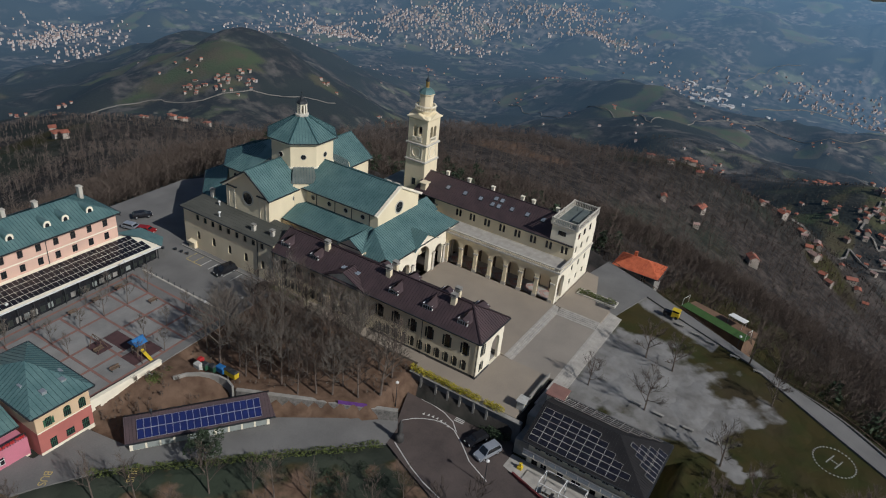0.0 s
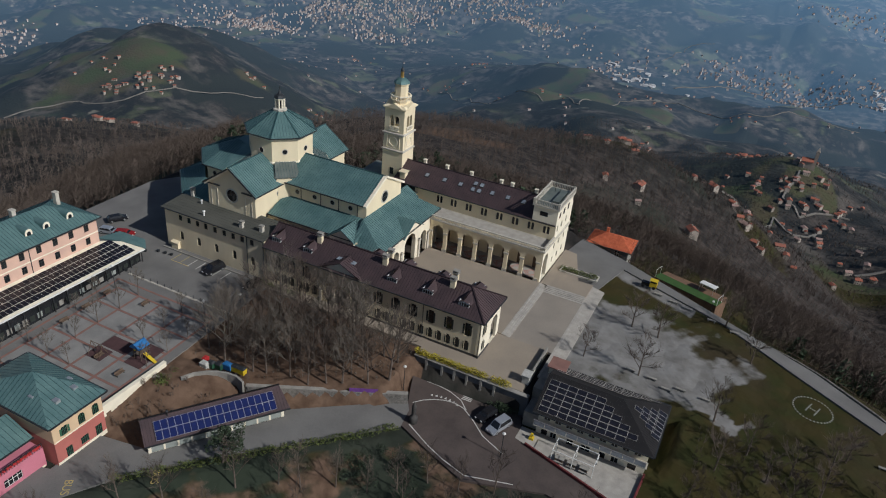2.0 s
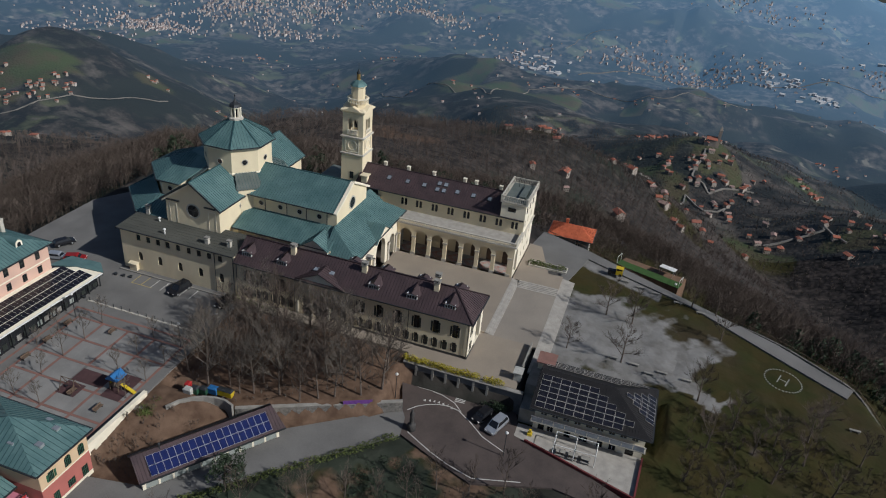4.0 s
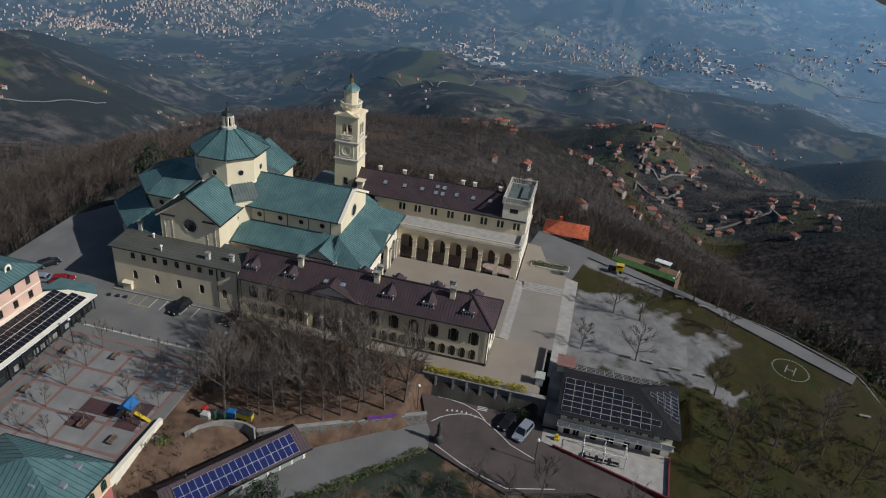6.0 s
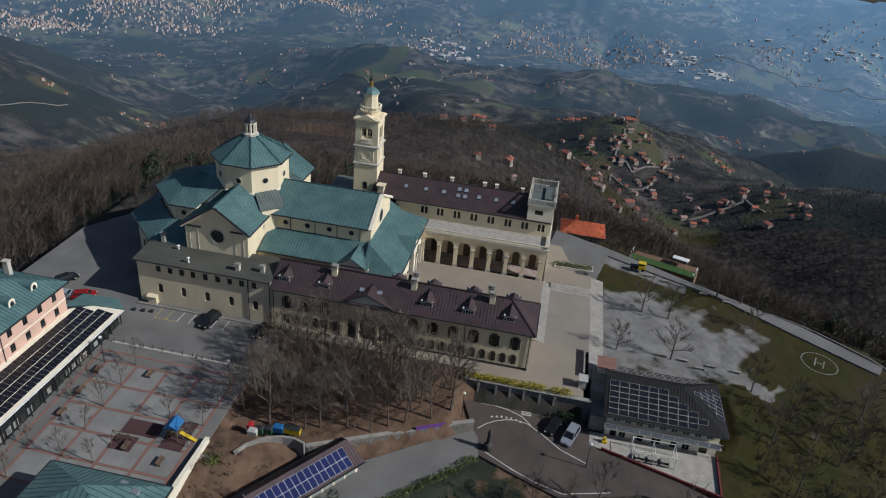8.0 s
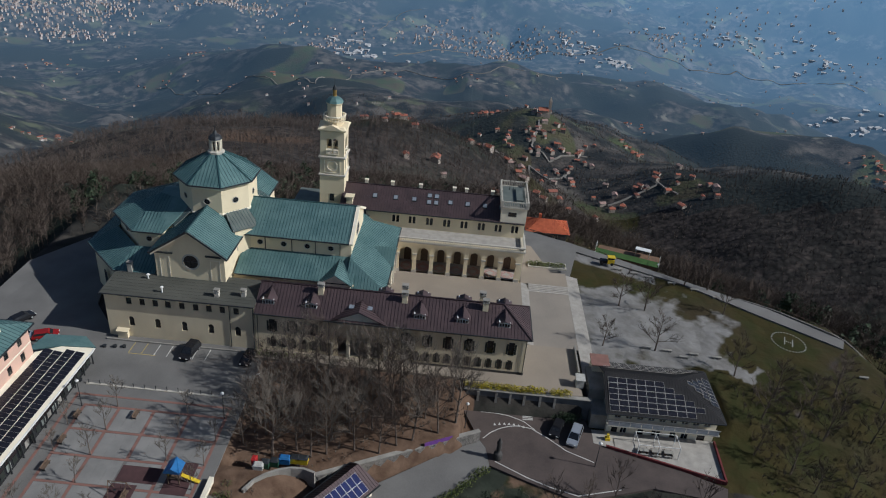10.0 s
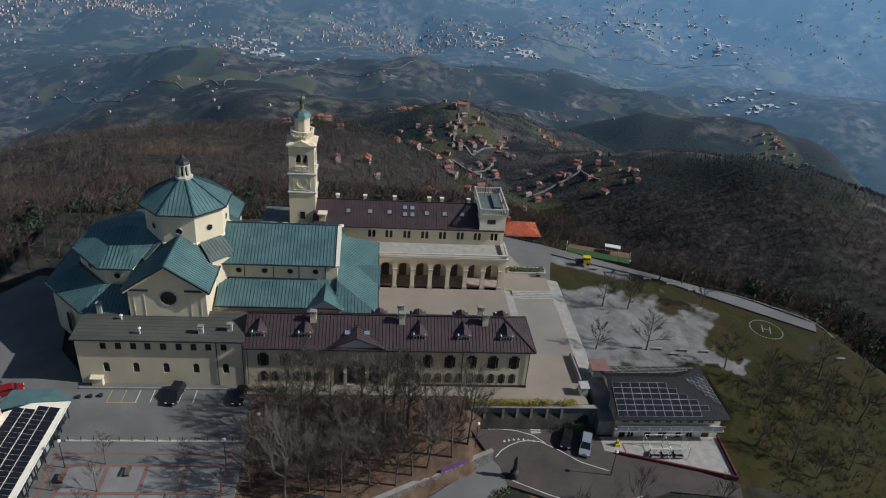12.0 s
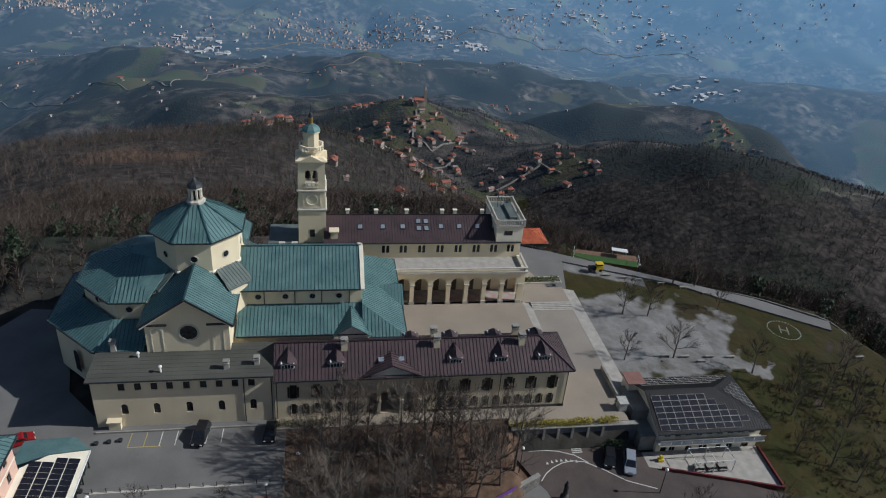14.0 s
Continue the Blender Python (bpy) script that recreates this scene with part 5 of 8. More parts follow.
tagged(part("floor_lozenges", m, ROSE, arc), kind="stuff")
m = Mesh()
m.box(AL, AR + 0.35, AY - 0.35, AY, 7.5, 7.9)
m.box(AR, AR + 0.35, AY, AY + 18, 7.5, 7.9)
m.box(AL, AR + 0.3, AY - 0.3, AY + 0.1, 8.55, 8.75)
m.box(AR - 0.1, AR + 0.3, AY, AY + 6.2, 8.55, 8.75)
part("cornice", m, STONE, arc)
m = Mesh()
for k in range(70):
    x = AL + 0.3 + k * 0.395
    m.box(x - 0.09, x + 0.09, AY - 0.2, AY - 0.02, 7.9, 8.55)
for k in range(15):
    y = AY + 0.3 + k * 0.4
    m.box(AR + 0.02, AR + 0.2, y - 0.09, y + 0.09, 7.9, 8.55)
tagged(part("balusters", m, WHITE, arc), kind="stuff")
UY = AY + 6.4
dbl = [-28.3, -24.6, -20.7, -16.8, -12.9, -9.0, -5.2, -1.5]
UX0 = -35.0
m = Mesh()
wall(m, (UX0, UY), (1, 0), AR - UX0, 7.4, 11.5, 0.5, [(x + s * 0.45 - 0.32 - UX0, x + s * 0.45 + 0.32 - UX0, 8.8, 10.6, True) for x in dbl for s in (-1, 1)])
wall(m, (AR - 0.3, 50.4), (-1, 0), AR - UX0, -3, 11.5, 0.5)
part("upper_wall", m, CREAM, arc)
for x in dbl:
    for s in (-1, 1):
        window(arc, (UX0, UY), (1, 0), x + s * 0.45 - UX0, 9.7, 0.64, 1.8, True, 0.2, FRAME, mull=0)
RY, RZ = 44.4, 14.9
roof("roof_front", arc, [(-41.0, UY - 0.5, 11.5), (AR - 0.1, UY - 0.5, 11.5), (AR - 0.1, RY, RZ), (-41.0, RY, RZ)], PURPLE, PURPLE_SEAM, 0.6)
roof("roof_back", arc, [(-41.0, 50.9, 11.5), (AR - 0.1, 50.9, 11.5), (AR - 0.1, RY, RZ), (-41.0, RY, RZ)], PURPLE, PURPLE_SEAM, 0.6)
ridge(arc, (-41, RY, RZ), (AR - 5, RY, RZ), PURPLE_SEAM)
sl = (RZ - 11.5) / (RY - UY + 0.5)
for x, y in ((-33.5, 41.6), (-28.8, 41.6), (-24.6, 41.6), (-21.2, 41.2), (-19.6, 41.2), (-21.2, 42.8), (-19.6, 42.8), (-16.4, 41.6), (-12.5, 41.6), (-8.6, 41.6), (-4.9, 41.6)):
    zc = 11.5 + sl * (y - UY + 0.5)
    m = Mesh()
    m.slab([(x - 0.55, y - 0.55, zc - sl * 0.55 + 0.16), (x + 0.55, y - 0.55, zc - sl * 0.55 + 0.16), (x + 0.55, y + 0.55, zc + sl * 0.55 + 0.16), (x - 0.55, y + 0.55, zc + sl * 0.55 + 0.16)], 0.2)
    s1 = part("skylight", m, LEAD, arc)
    m = Mesh()
    m.slab([(x - 0.42, y - 0.42, zc - sl * 0.42 + 0.17), (x + 0.42, y - 0.42, zc - sl * 0.42 + 0.17), (x + 0.42, y + 0.42, zc + sl * 0.42 + 0.17), (x - 0.42, y + 0.42, zc + sl * 0.42 + 0.17)], 0.02)
    part("pane", m, SKYPANE, s1)
for x in (-36, -30, -23.5, -15.8, -13.0, -7.0):
    m = Mesh()
    m.box(x - 0.35, x + 0.35, RY + 0.5, RY + 1.1, 13.8, 15.6)
    m.box(x - 0.45, x + 0.45, RY + 0.4, RY + 1.2, 15.6, 15.75)
    part("chimney", m, WHITE, arc)
m = Mesh()
m.box(-39.6, -38.2, 39.0, 40.4, 11.8, 13.6)
m.box(-39.9, -37.9, 38.7, 40.7, 13.6, 13.8)
part("roof_hut", m, CREAM, arc)
# the roof terrace block at its end
m = Mesh()
LX0, LX1, LY0, LY1 = -5.0, 0.65, 38.2, 49.6
m.box(LX0, LX1, LY0, LY1, 11.3, 15.4)
part("block", m, WHITE, arc)
m = Mesh()
m.box(LX0 - 0.3, LX1 + 0.3, LY0 - 0.3, LY1 + 0.3, 15.2, 15.5)
m.box(LX0 - 0.25, LX1 + 0.25, LY0 - 0.25, LY0, 16.5, 16.75)
m.box(LX0 - 0.25, LX1 + 0.25, LY1, LY1 + 0.25, 16.5, 16.75)
m.box(LX0 - 0.25, LX0, LY0, LY1, 16.5, 16.75)
m.box(LX1, LX1 + 0.25, LY0, LY1, 16.5, 16.75)
for x in (LX0 - 0.2, LX1 - 0.05):
    for y in (LY0 - 0.2, (LY0 + LY1) / 2, LY1 - 0.05):
        m.box(x - 0.1, x + 0.35, y - 0.1, y + 0.35, 15.5, 16.85)
part("terrace_rail", m, STONE, arc)
m = Mesh()
for k in range(14):
    x = LX0 + 0.2 + k * 0.4
    m.box(x - 0.08, x + 0.08, LY0 - 0.2, LY0 - 0.04, 15.5, 16.5)
    m.box(x - 0.08, x + 0.08, LY1 + 0.04, LY1 + 0.2, 15.5, 16.5)
for k in range(28):
    y = LY0 + 0.3 + k * 0.4
    m.box(LX1 + 0.04, LX1 + 0.2, y - 0.08, y + 0.08, 15.5, 16.5)
    m.box(LX0 - 0.2, LX0 - 0.04, y - 0.08, y + 0.08, 15.5, 16.5)
tagged(part("balusters", m, STONE, arc), kind="stuff")
m = Mesh()
m.box(LX0 + 0.3, LX1 - 0.3, LY0 + 0.3, LY1 - 0.3, 15.5, 15.56)
m.box(LX0 + 3.2, LX1 - 0.9, LY0 + 2.5, LY1 - 2.0, 15.56, 16.1)
part("terrace_deck", m, COPPER_OLD, arc)
m = Mesh()
m.box(LX0 + 1.6, LX0 + 3.4, LY0 - 0.03, LY0 + 0.1, 13.1, 14.1)
part("block_window", m, GLASS, arc)
for y in (40.2, 43.2, 46.4):
    m = Mesh()
    m.box(LX1 - 0.1, LX1 + 0.03, y - 0.5, y + 0.5, 12.6, 14.0)
    part("block_window", m, GLASS, arc)
m = Mesh()
m.tube((-3.2, 47.0, 15.5), (-3.2, 47.0, 21.0), 0.05)
m.tube((-2.2, 48.0, 15.5), (-2.2, 48.0, 19.6), 0.04)
for k in range(5):
    m.tube((-3.6, 47.0, 19.6 + 0.25 * k), (-2.8, 47.0, 19.6 + 0.25 * k), 0.02)
part("aerial", m, LEAD, arc, "thin metal roof aerial")
# low flat block between church and tower
m = Mesh()
m.box(-52, -34.5, CY + 14.0, 49.5, 0, 9.6)
back = thing("sacristy_block", (-43, 43, 0), "low flat-roofed block between church and bell tower", "building")
part("wall", m, CREAM, back)
m = Mesh()
m.slab([(-52.3, CY + 13.8, 9.9), (-34.2, CY + 13.8, 9.9), (-34.2, 49.8, 9.9), (-52.3, 49.8, 9.9)], 0.3)
part("roof", m, COPPER_OLD, back)
m = Mesh()
for x in (-50, -47.5):
    m.box(x, x + 1.2, 39.0, 40.2, 9.9, 10.9)
part("roof_hut", m, STONE, back)

# ---- the pink hotel and its canopy ----
hotel = thing("hotel", (-89, -33, -1), "pale pink hotel with green copper hip roof and round-topped dormers", "building")
HX1, HX0, HY1, HY0 = -83.0, -96.0, -12.0, -58.0
hz = -1.2
hy = [-14.6 - 3.6 * k for k in range(12)]
m = Mesh()
hh = [(HY1 - y - 0.55 if False else y - HY0 - 0.55, y - HY0 + 0.55, z, z + 1.6, False) for y in hy for z in (3.9, 6.9)]
wall(m, (HX1, HY0), (0, 1), HY1 - HY0, hz, 9.2, 0.5, hh)
wall(m, (HX1, HY1), (-1, 0), HX1 - HX0, hz, 9.2, 0.5, [(3.2, 4.3, 6.9, 8.5, False), (8.2, 9.3, 6.9, 8.5, False)])
wall(m, (HX0, HY1), (0, -1), HY1 - HY0, hz, 9.2, 0.5)
part("wall", m, PINK, hotel)
for y in hy:
    for z in (3.9, 6.9):
        window(hotel, (HX1, HY0), (0, 1), y - HY0, z + 0.8, 1.1, 1.6, False, 0.12, FRAME)
for a in (3.75, 8.75):
    window(hotel, (HX1, HY1), (-1, 0), a, 7.7, 1.1, 1.6, False, 0.12, FRAME)
m = Mesh()
m.box(HX1, HX1 + 0.06, HY0, HY1, 5.9, 6.15)
m.box(HX1, HX1 + 0.08, HY0, HY1, hz, 3.4)
part("white_band", m, WHITE, hotel)
hr, hzr = (HX0 + HX1) / 2, 12.6
ez = 9.3
ex0, ex1, ey1 = HX0 - 0.7, HX1 + 0.7, HY1 + 0.7
roof("roof_front", hotel, [(ex1, HY0, ez), (ex1, ey1, ez), (hr, ey1 - 7, hzr), (hr, HY0, hzr)], COPPER, COPPER_SEAM, 0.7)
roof("roof_back", hotel, [(ex0, HY0, ez), (ex0, ey1, ez), (hr, ey1 - 7, hzr), (hr, HY0, hzr)], COPPER, COPPER_SEAM, 0.7)
roof("roof_end", hotel, [(ex0, ey1, ez), (ex1, ey1, ez), (hr, ey1 - 7, hzr)], COPPER, COPPER_SEAM, 0.7)
for y in (-16.5, -21.8, -25.6, -33.0, -40.0, -47.0):
    m = Mesh()
    x = HX1 - 2.6
    ring = [(-0.85, 10.0), (0.85, 10.0)] + arch_pts(-0.85, 0.85, 11.0, 8)
    m.loft([[(x + 0.9, y + a, z) for a, z in ring], [(x - 2.2, y + a, z) for a, z in ring]])
    d = part("dormer", m, COPPER, hotel)
    m = Mesh()
    ring = [(-0.75, 10.2), (0.75, 10.2)] + arch_pts(-0.75, 0.75, 10.95, 8)
    m.poly(*[(x + 0.93, y + a, z) for a, z in ring])
    part("face", m, WHITE, d)
    m = Mesh()
    m.poly(*[(x + 0.95, y + a * 0.55, 10.3 + (z - 10.2) * 0.62) for a, z in ring])
    part("pane", m, GLASS, d)
for y, x in ((-14.0, -91.5), (-24, -91), (-30, -92)):
    m = Mesh()
    m.box(x - 0.5, x + 0.5, y - 0.4, y + 0.4, 10.5, 13.2)
    m.box(x - 0.6, x + 0.6, y - 0.5, y + 0.5, 13.2, 13.4)
    part("chimney", m, STONE, hotel)
m = Mesh()
m.tube((HX1 + 0.12, -27.5, hz), (HX1 + 0.12, -27.5, 9.2), 0.08)
part("downpipe", m, LEAD, hotel)

canopy = thing("solar_canopy", (-79, -28, -1), "white-edged shop canopy covered with black solar panels", "canopy")
cx0, cx1, cz0, cz1 = HX1, -75.0, 3.5, 2.3
m = Mesh()
m.slab([(cx0, -58, cz0), (cx1, -58, cz1), (cx1, -7.6, cz1), (cx0 + 3.0, -9.0, cz0 - 0.4), (cx0, -11.6, cz0)], 0.25)
part("roof", m, WHITE, canopy)
m = Mesh()
m.slab([(cx0 - 1.5, -11.4, cz0 + 0.1), (cx0 + 2.9, -8.9, cz0 - 0.3), (cx1 + 0.1, -7.4, cz1 + 0.05), (cx1 - 3, -4.6, cz1), (cx0 - 1.5, -5.5, cz1 + 0.4)], 0.2)
part("end_roof", m, COPPER, canopy)
cell = Mesh()
cell.box(-0.74, 0.74, -0.475, 0.475, 0.05, 0.09)
cell_me = cell.data("solar_panel", PV)
tilt = math.degrees(math.atan2(cz0 - cz1, cx1 - cx0))
for j in range(4):
    for i in range(46):
        x = cx0 + 1.7 + 1.6 * j
        y = -10.8 - 1.02 * i + (0.9 if j > 1 else 0)
        placed("solar_panel", cell_me, canopy, pose(x, y, cz0 + (cz1 - cz0) * (x - cx0) / (cx1 - cx0) + 0.0, 0, tilt, 0))
m = Mesh()
m.box(cx1 - 0.1, cx1 + 0.08, -58, -7.6, cz1 - 0.25, cz1 + 0.02)
part("fascia", m, WHITEWOOD, canopy)
for i in range(17):
    y = -8.2 - 3.05 * i
    m = Mesh()
    m.box(cx1 - 0.5, cx1 - 0.34, y - 0.08, y + 0.08, plaza_z(0, y) - 0.1, cz1 - 0.2)
    part("post", m, LEAD, canopy)
m = Mesh()
m.box(cx1 - 0.9, cx1 - 0.8, -57, -8.4, -2.6, cz1 - 0.5)
part("shop_front", m, GLASS, canopy)
rs = random.Random(5)
for i in range(30):
    y = -9.2 - 1.55 * i
    m = Mesh()
    m.box(cx1 - 0.8, cx1 - 0.74, y - 0.5, y + 0.5, -0.6 + 0.045 * y + 0.8, 0.9 + 0.03 * y)
    part("shop_panel", m, rs.choice([DOORGREY, CONCRETE, FRAME, FRAME, FRAME]), canopy)

# ---- the rose and peach house with the green roof ----
rose = thing("corner_house", (-52, -49, -4), "peach and rose house with green hip roof and shutters", "house")
RX0, RX1, RY0, RY1 = -62.0, -45.4, -53.4, -44.6
m = Mesh()
rw = [(2.0 + 3.0 * k, 3.1 + 3.0 * k, 0.2, 1.8, k == 1 or k == 2) for k in range(2)]
wall(m, (RX1, RY0), (0, 1), RY1 - RY0, -0.4, 3.3, 0.4, [(1.5, 2.5, 0.0, 1.7, False), (4.4, 5.6, -0.1, 1.9, True), (6.9, 8.1, -0.1, 1.9, True)])
wall(m, (RX0, RY0), (1, 0), RX1 - RX0, -0.4, 3.3, 0.4)
wall(m, (RX1, RY1), (-1, 0), RX1 - RX0, -0.4, 3.3, 0.4)
part("upper_wall", m, PEACH, rose)
m = Mesh()
wall(m, (RX1, RY0), (0, 1), RY1 - RY0, -5.2, -0.4, 0.4, [(1.6, 2.7, -4.7, -2.5, False), (4.2, 5.6, -4.0, -2.6, False), (6.9, 8.1, -4.7, -2.4, False)])
wall(m, (RX0, RY0), (1, 0), RX1 - RX0, -5.2, -0.4, 0.4)
part("lower_wall", m, ROSE, rose, "brick-rose ground storey")
for a, z, w, h, ar in ((2.0, 0.85, 1.0, 1.7, False), (5.0, 0.9, 1.2, 2.0, True), (7.5, 0.9, 1.2, 2.0, True), (2.15, -3.6, 1.1, 2.2, False), (4.9, -3.3, 1.4, 1.4, False), (7.5, -3.55, 1.2, 2.3, False)):
    window(rose, (RX1, RY0), (0, 1), a, z, w, h, ar, 0.1, GREENSHUT, GREENSHUT if a == 2.0 else None, mull=3)
m = Mesh()
for a in (2.4, 7.0):
    for k in range(3):
        m.box(RX1, RX1 + 0.03, RY0 + a + 0.4 * k - 0.5, RY0 + a + 0.4 * k - 0.2, 2.5, 2.9)
part("attic_lights", m, GLASS, rose)
m = Mesh()
m.box(RX1, RX1 + 0.05, RY0, RY1, -5.2, -4.3)
m.box(RX1, RX1 + 0.05, RY0, RY1, -0.5, -0.3)
part("white_plinth", m, WHITE, rose)
ap = (-54.0, (RY0 + RY1) / 2)
e = [(RX0 - 0.7, RY0 - 0.7), (RX1 + 0.7, RY0 - 0.7), (RX1 + 0.7, RY1 + 0.7), (RX0 - 0.7, RY1 + 0.7)]
for i in range(4):
    a, b = e[i], e[(i + 1) % 4]
    roof("roof", rose, [(*a, 3.4), (*b, 3.4), (*ap, 6.6)], COPPER, COPPER_SEAM, 0.8)
for x, y, z in ((-48.2, -46.8, 4.65), (-50.4, -45.9, 4.6), (-47.8, -50.2, 4.7), (-51.2, -51.5, 4.9)):
    m = Mesh()
    m.box(x - 0.5, x + 0.5, y - 0.4, y + 0.4, z - 0.6, z + 0.12)
    part("skylight", m, ALU, rose)
low = thing("pink_annex", (-55, -58, -5), "magenta-pink low annex with a green roof and flower balcony", "house")
m = Mesh()
wall(m, (-47.4, -66), (0, 1), 12.0, -5.6, -1.4, 0.4, [(2.0, 3.3, -4.9, -2.6, False), (5.5, 8.3, -4.2, -2.7, False)])
m.box(-60, -47.9, -66, -54.2, -5.6, -1.4)
part("wall", m, HOTPINK, low)
window(low, (-47.4, -66), (0, 1), 6.9, -3.45, 2.8, 1.5, False, 0.15, WHITEWOOD, mull=3)
window(low, (-47.4, -66), (0, 1), 2.65, -3.75, 1.3, 2.3, False, 0.15, WHITEWOOD)
roof("roof", low, [(-49.2, -66, -0.3), (-49.2, -54.0, -0.3), (-54.5, -54.0, 1.8), (-54.5, -66, 1.8)], COPPER, COPPER_SEAM, 0.8)
m = Mesh()
for k in range(30):
    m.box(-47.3, -47.24, -65.8 + 0.4 * k, -65.74 + 0.4 * k, -1.4, -0.5)
m.box(-47.35, -47.2, -66, -54.2, -0.5, -0.42)
part("balcony_rail", m, LEAD, low)
m = Mesh()
for k in range(60):
    y = -65.5 + 11 * rs.random()
    m.turned(-47.4 + 0.3 * rs.random(), y, [(0.05, -1.2 + 0.3 * rs.random()), (0.22, -0.9), (0.05, -0.6)], 5, rs.random())
tagged(part("flowers", m, REDPL, low), kind="stuff")
m = Mesh()
m.box(-47.4, -47.34, -66, -54.2, -5.6, -4.8)
part("white_plinth", m, WHITE, low)

# retaining wall of the plaza, with its stair
m = Mesh()
wall(m, (-46.7, -44.5), (0, 1), 14.3, -5.2, -1.1, 0.5, [(1.2, 2.2, -4.75, -2.7, False), (3.4, 4.3, -4.75, -2.9, False)])
m.beam((-46.95, -44.5, -1.1), (-46.95, -30.2, -1.0), 0.7, 0.15)
ret = solo("plaza_wall", m, WHITE, "pale plastered retaining wall below the plaza", "wall", kind="structure")
m = Mesh()
m.box(-46.95, -46.9, -43.4, -42.2, -4.75, -2.7)
m.box(-46.95, -46.9, -41.2, -40.1, -4.75, -2.9)
part("wall_door", m, FRAME, ret)
st = thing("garden_stair", (-45.5, -35, -4), "concrete garden stair climbing beside the plaza wall", "steps", kind="structure")
for k in range(18):
    m = Mesh()
    z = -4.7 + 0.17 * k
    y = -40.5 + 0.42 * k
    m.box(-46.6, -45.2, y, y + 0.45, -5.2, z + 0.17)
    part("step", m, CONCRETE, st)

# ---- the long garage with blue panels ----
shed = thing("garage_row", (-31, -35, -5), "low garage row with blue solar panels on its roof", "garage")
p0, p1 = Vector((-36.1, -44.9, 0)), Vector((-23.6, -27.2, 0))
ud = (p1 - p0).normalized()
nd = Vector((ud.y, -ud.x, 0))
SL = (p1 - p0).length
at = lambda a, b, z: p0 + ud * a + nd * b + Vector((0, 0, z))
m = Mesh()
wall(m, (p0.x, p0.y), (ud.x, ud.y), SL, -5.2, -2.5, 0.3, [(0.5 + 2.1 * k, 2.3 + 2.1 * k, -4.75, -2.9, False) for k in range(10)])
q = at(SL, 0, 0)
wall(m, (q.x, q.y), (-nd.x, -nd.y), 4.6, -5.2, -2.5, 0.3)
q = at(0, -4.6, 0)
wall(m, (q.x, q.y), (nd.x, nd.y), 4.6, -5.2, -2.5, 0.3)
m.loft([[at(SL - 0.3, 0, -2.5), at(SL - 0.3, -4.6, -2.5), at(SL - 0.3, -3.2, -0.75)], [at(SL, 0, -2.5), at(SL, -4.6, -2.5), at(SL, -3.2, -0.75)]])
part("wall", m, WHITE, shed)
for k in range(10):
    m = Mesh()
    m.beam(at(0.5 + 2.1 * k, -0.12, -4.8), at(2.3 + 2.1 * k, -0.12, -4.8), 0.05, 1.9)
    d = part("garage_door", m, DOORGREY, shed)
roof("roof_front", shed, [tuple(at(-0.5, 0.7, -2.55)), tuple(at(SL + 0.9, 0.7, -2.55)), tuple(at(SL + 0.2, -3.2, -0.45)), tuple(at(-0.5, -3.2, -0.45))], PURPLE, PURPLE_SEAM, 0.5)
roof("roof_back", shed, [tuple(at(-0.5, -5.4, -2.2)), tuple(at(SL + 0.9, -5.4, -2.2)), tuple(at(SL + 0.2, -3.2, -0.45)), tuple(at(-0.5, -3.2, -0.45))], PURPLE, PURPLE_SEAM, 0.5)
slope = math.atan2(2.1, 3.9)
pv = Mesh()
pv.box(-0.5, 0.5, -0.78, 0.78, 0.10, 0.15)
pv_me = pv.data("solar_panel", PVBLUE)
fr = Mesh()
for a, b, c, d in ((-0.515, 0.515, -0.80, -0.765), (-0.515, 0.515, 0.765, 0.80), (-0.515, -0.485, -0.8, 0.8), (0.485, 0.515, -0.8, 0.8)):
    fr.box(a, b, c, d, 0.1, 0.165)
fr_me = fr.data("panel_frame", ALU)
base = Matrix((( ud.x, nd.x * -1, 0, 0), (ud.y, nd.y * -1, 0, 0), (0, 0, 1, 0), (0, 0, 0, 1)))
for j in range(2):
    for i in range(18):
        c = at(1.9 + 1.06 * i, -0.35 - 1.45 * j, 0)
        zc = -2.55 + (0.7 + 0.35 + 1.45 * j) * 2.1 / 3.9
        mm = Matrix.Translation((c.x, c.y, zc + 0.02)) @ base @ Matrix.Rotation(slope, 4, "X")
        pp = placed("solar_panel", pv_me, shed, mm)
        f2 = placed("panel_frame", fr_me, pp, Matrix())
        f2.matrix_parent_inverse = Matrix()
m = Mesh()
c = at(SL - 18, -3.0, 0)
m.turned(c.x, c.y, [(0.12, -0.9), (0.12, 0.2), (0.25, 0.3), (0.05, 0.45)], 8)
part("vent_pipe", m, LEAD, shed)

# ---- the restaurant house with black panels ----
sol = thing("restaurant", (24, -2, -5), "white restaurant house with dark roof full of solar panels", "house")
SX0, SX1, SY0, SY1 = 15.0, 33.8, -7.6, 4.8
m = Mesh()
ww = [(1.0 + 1.95 * k, 2.1 + 1.95 * k, -1.55, -0.35, False) for k in range(9)]
dd = [(0.9, 2.0, -4.9, -2.8, False), (2.5, 3.6, -4.9, -2.8, False), (5.5, 6.6, -4.9, -2.8, False), (8.0, 9.6, -4.9, -2.8, False), (11.2, 12.2, -4.9, -2.8, False), (13.2, 14.4, -4.9, -2.8, False), (16.0, 17.4, -4.9, -2.8, False)]
wall(m, (SX0, SY0), (1, 0), SX1 - SX0, -5.4, 0.1, 0.4, ww + dd)
wall(m, (SX1, SY0), (0, 1), SY1 - SY0, -5.4, 0.1, 0.4)
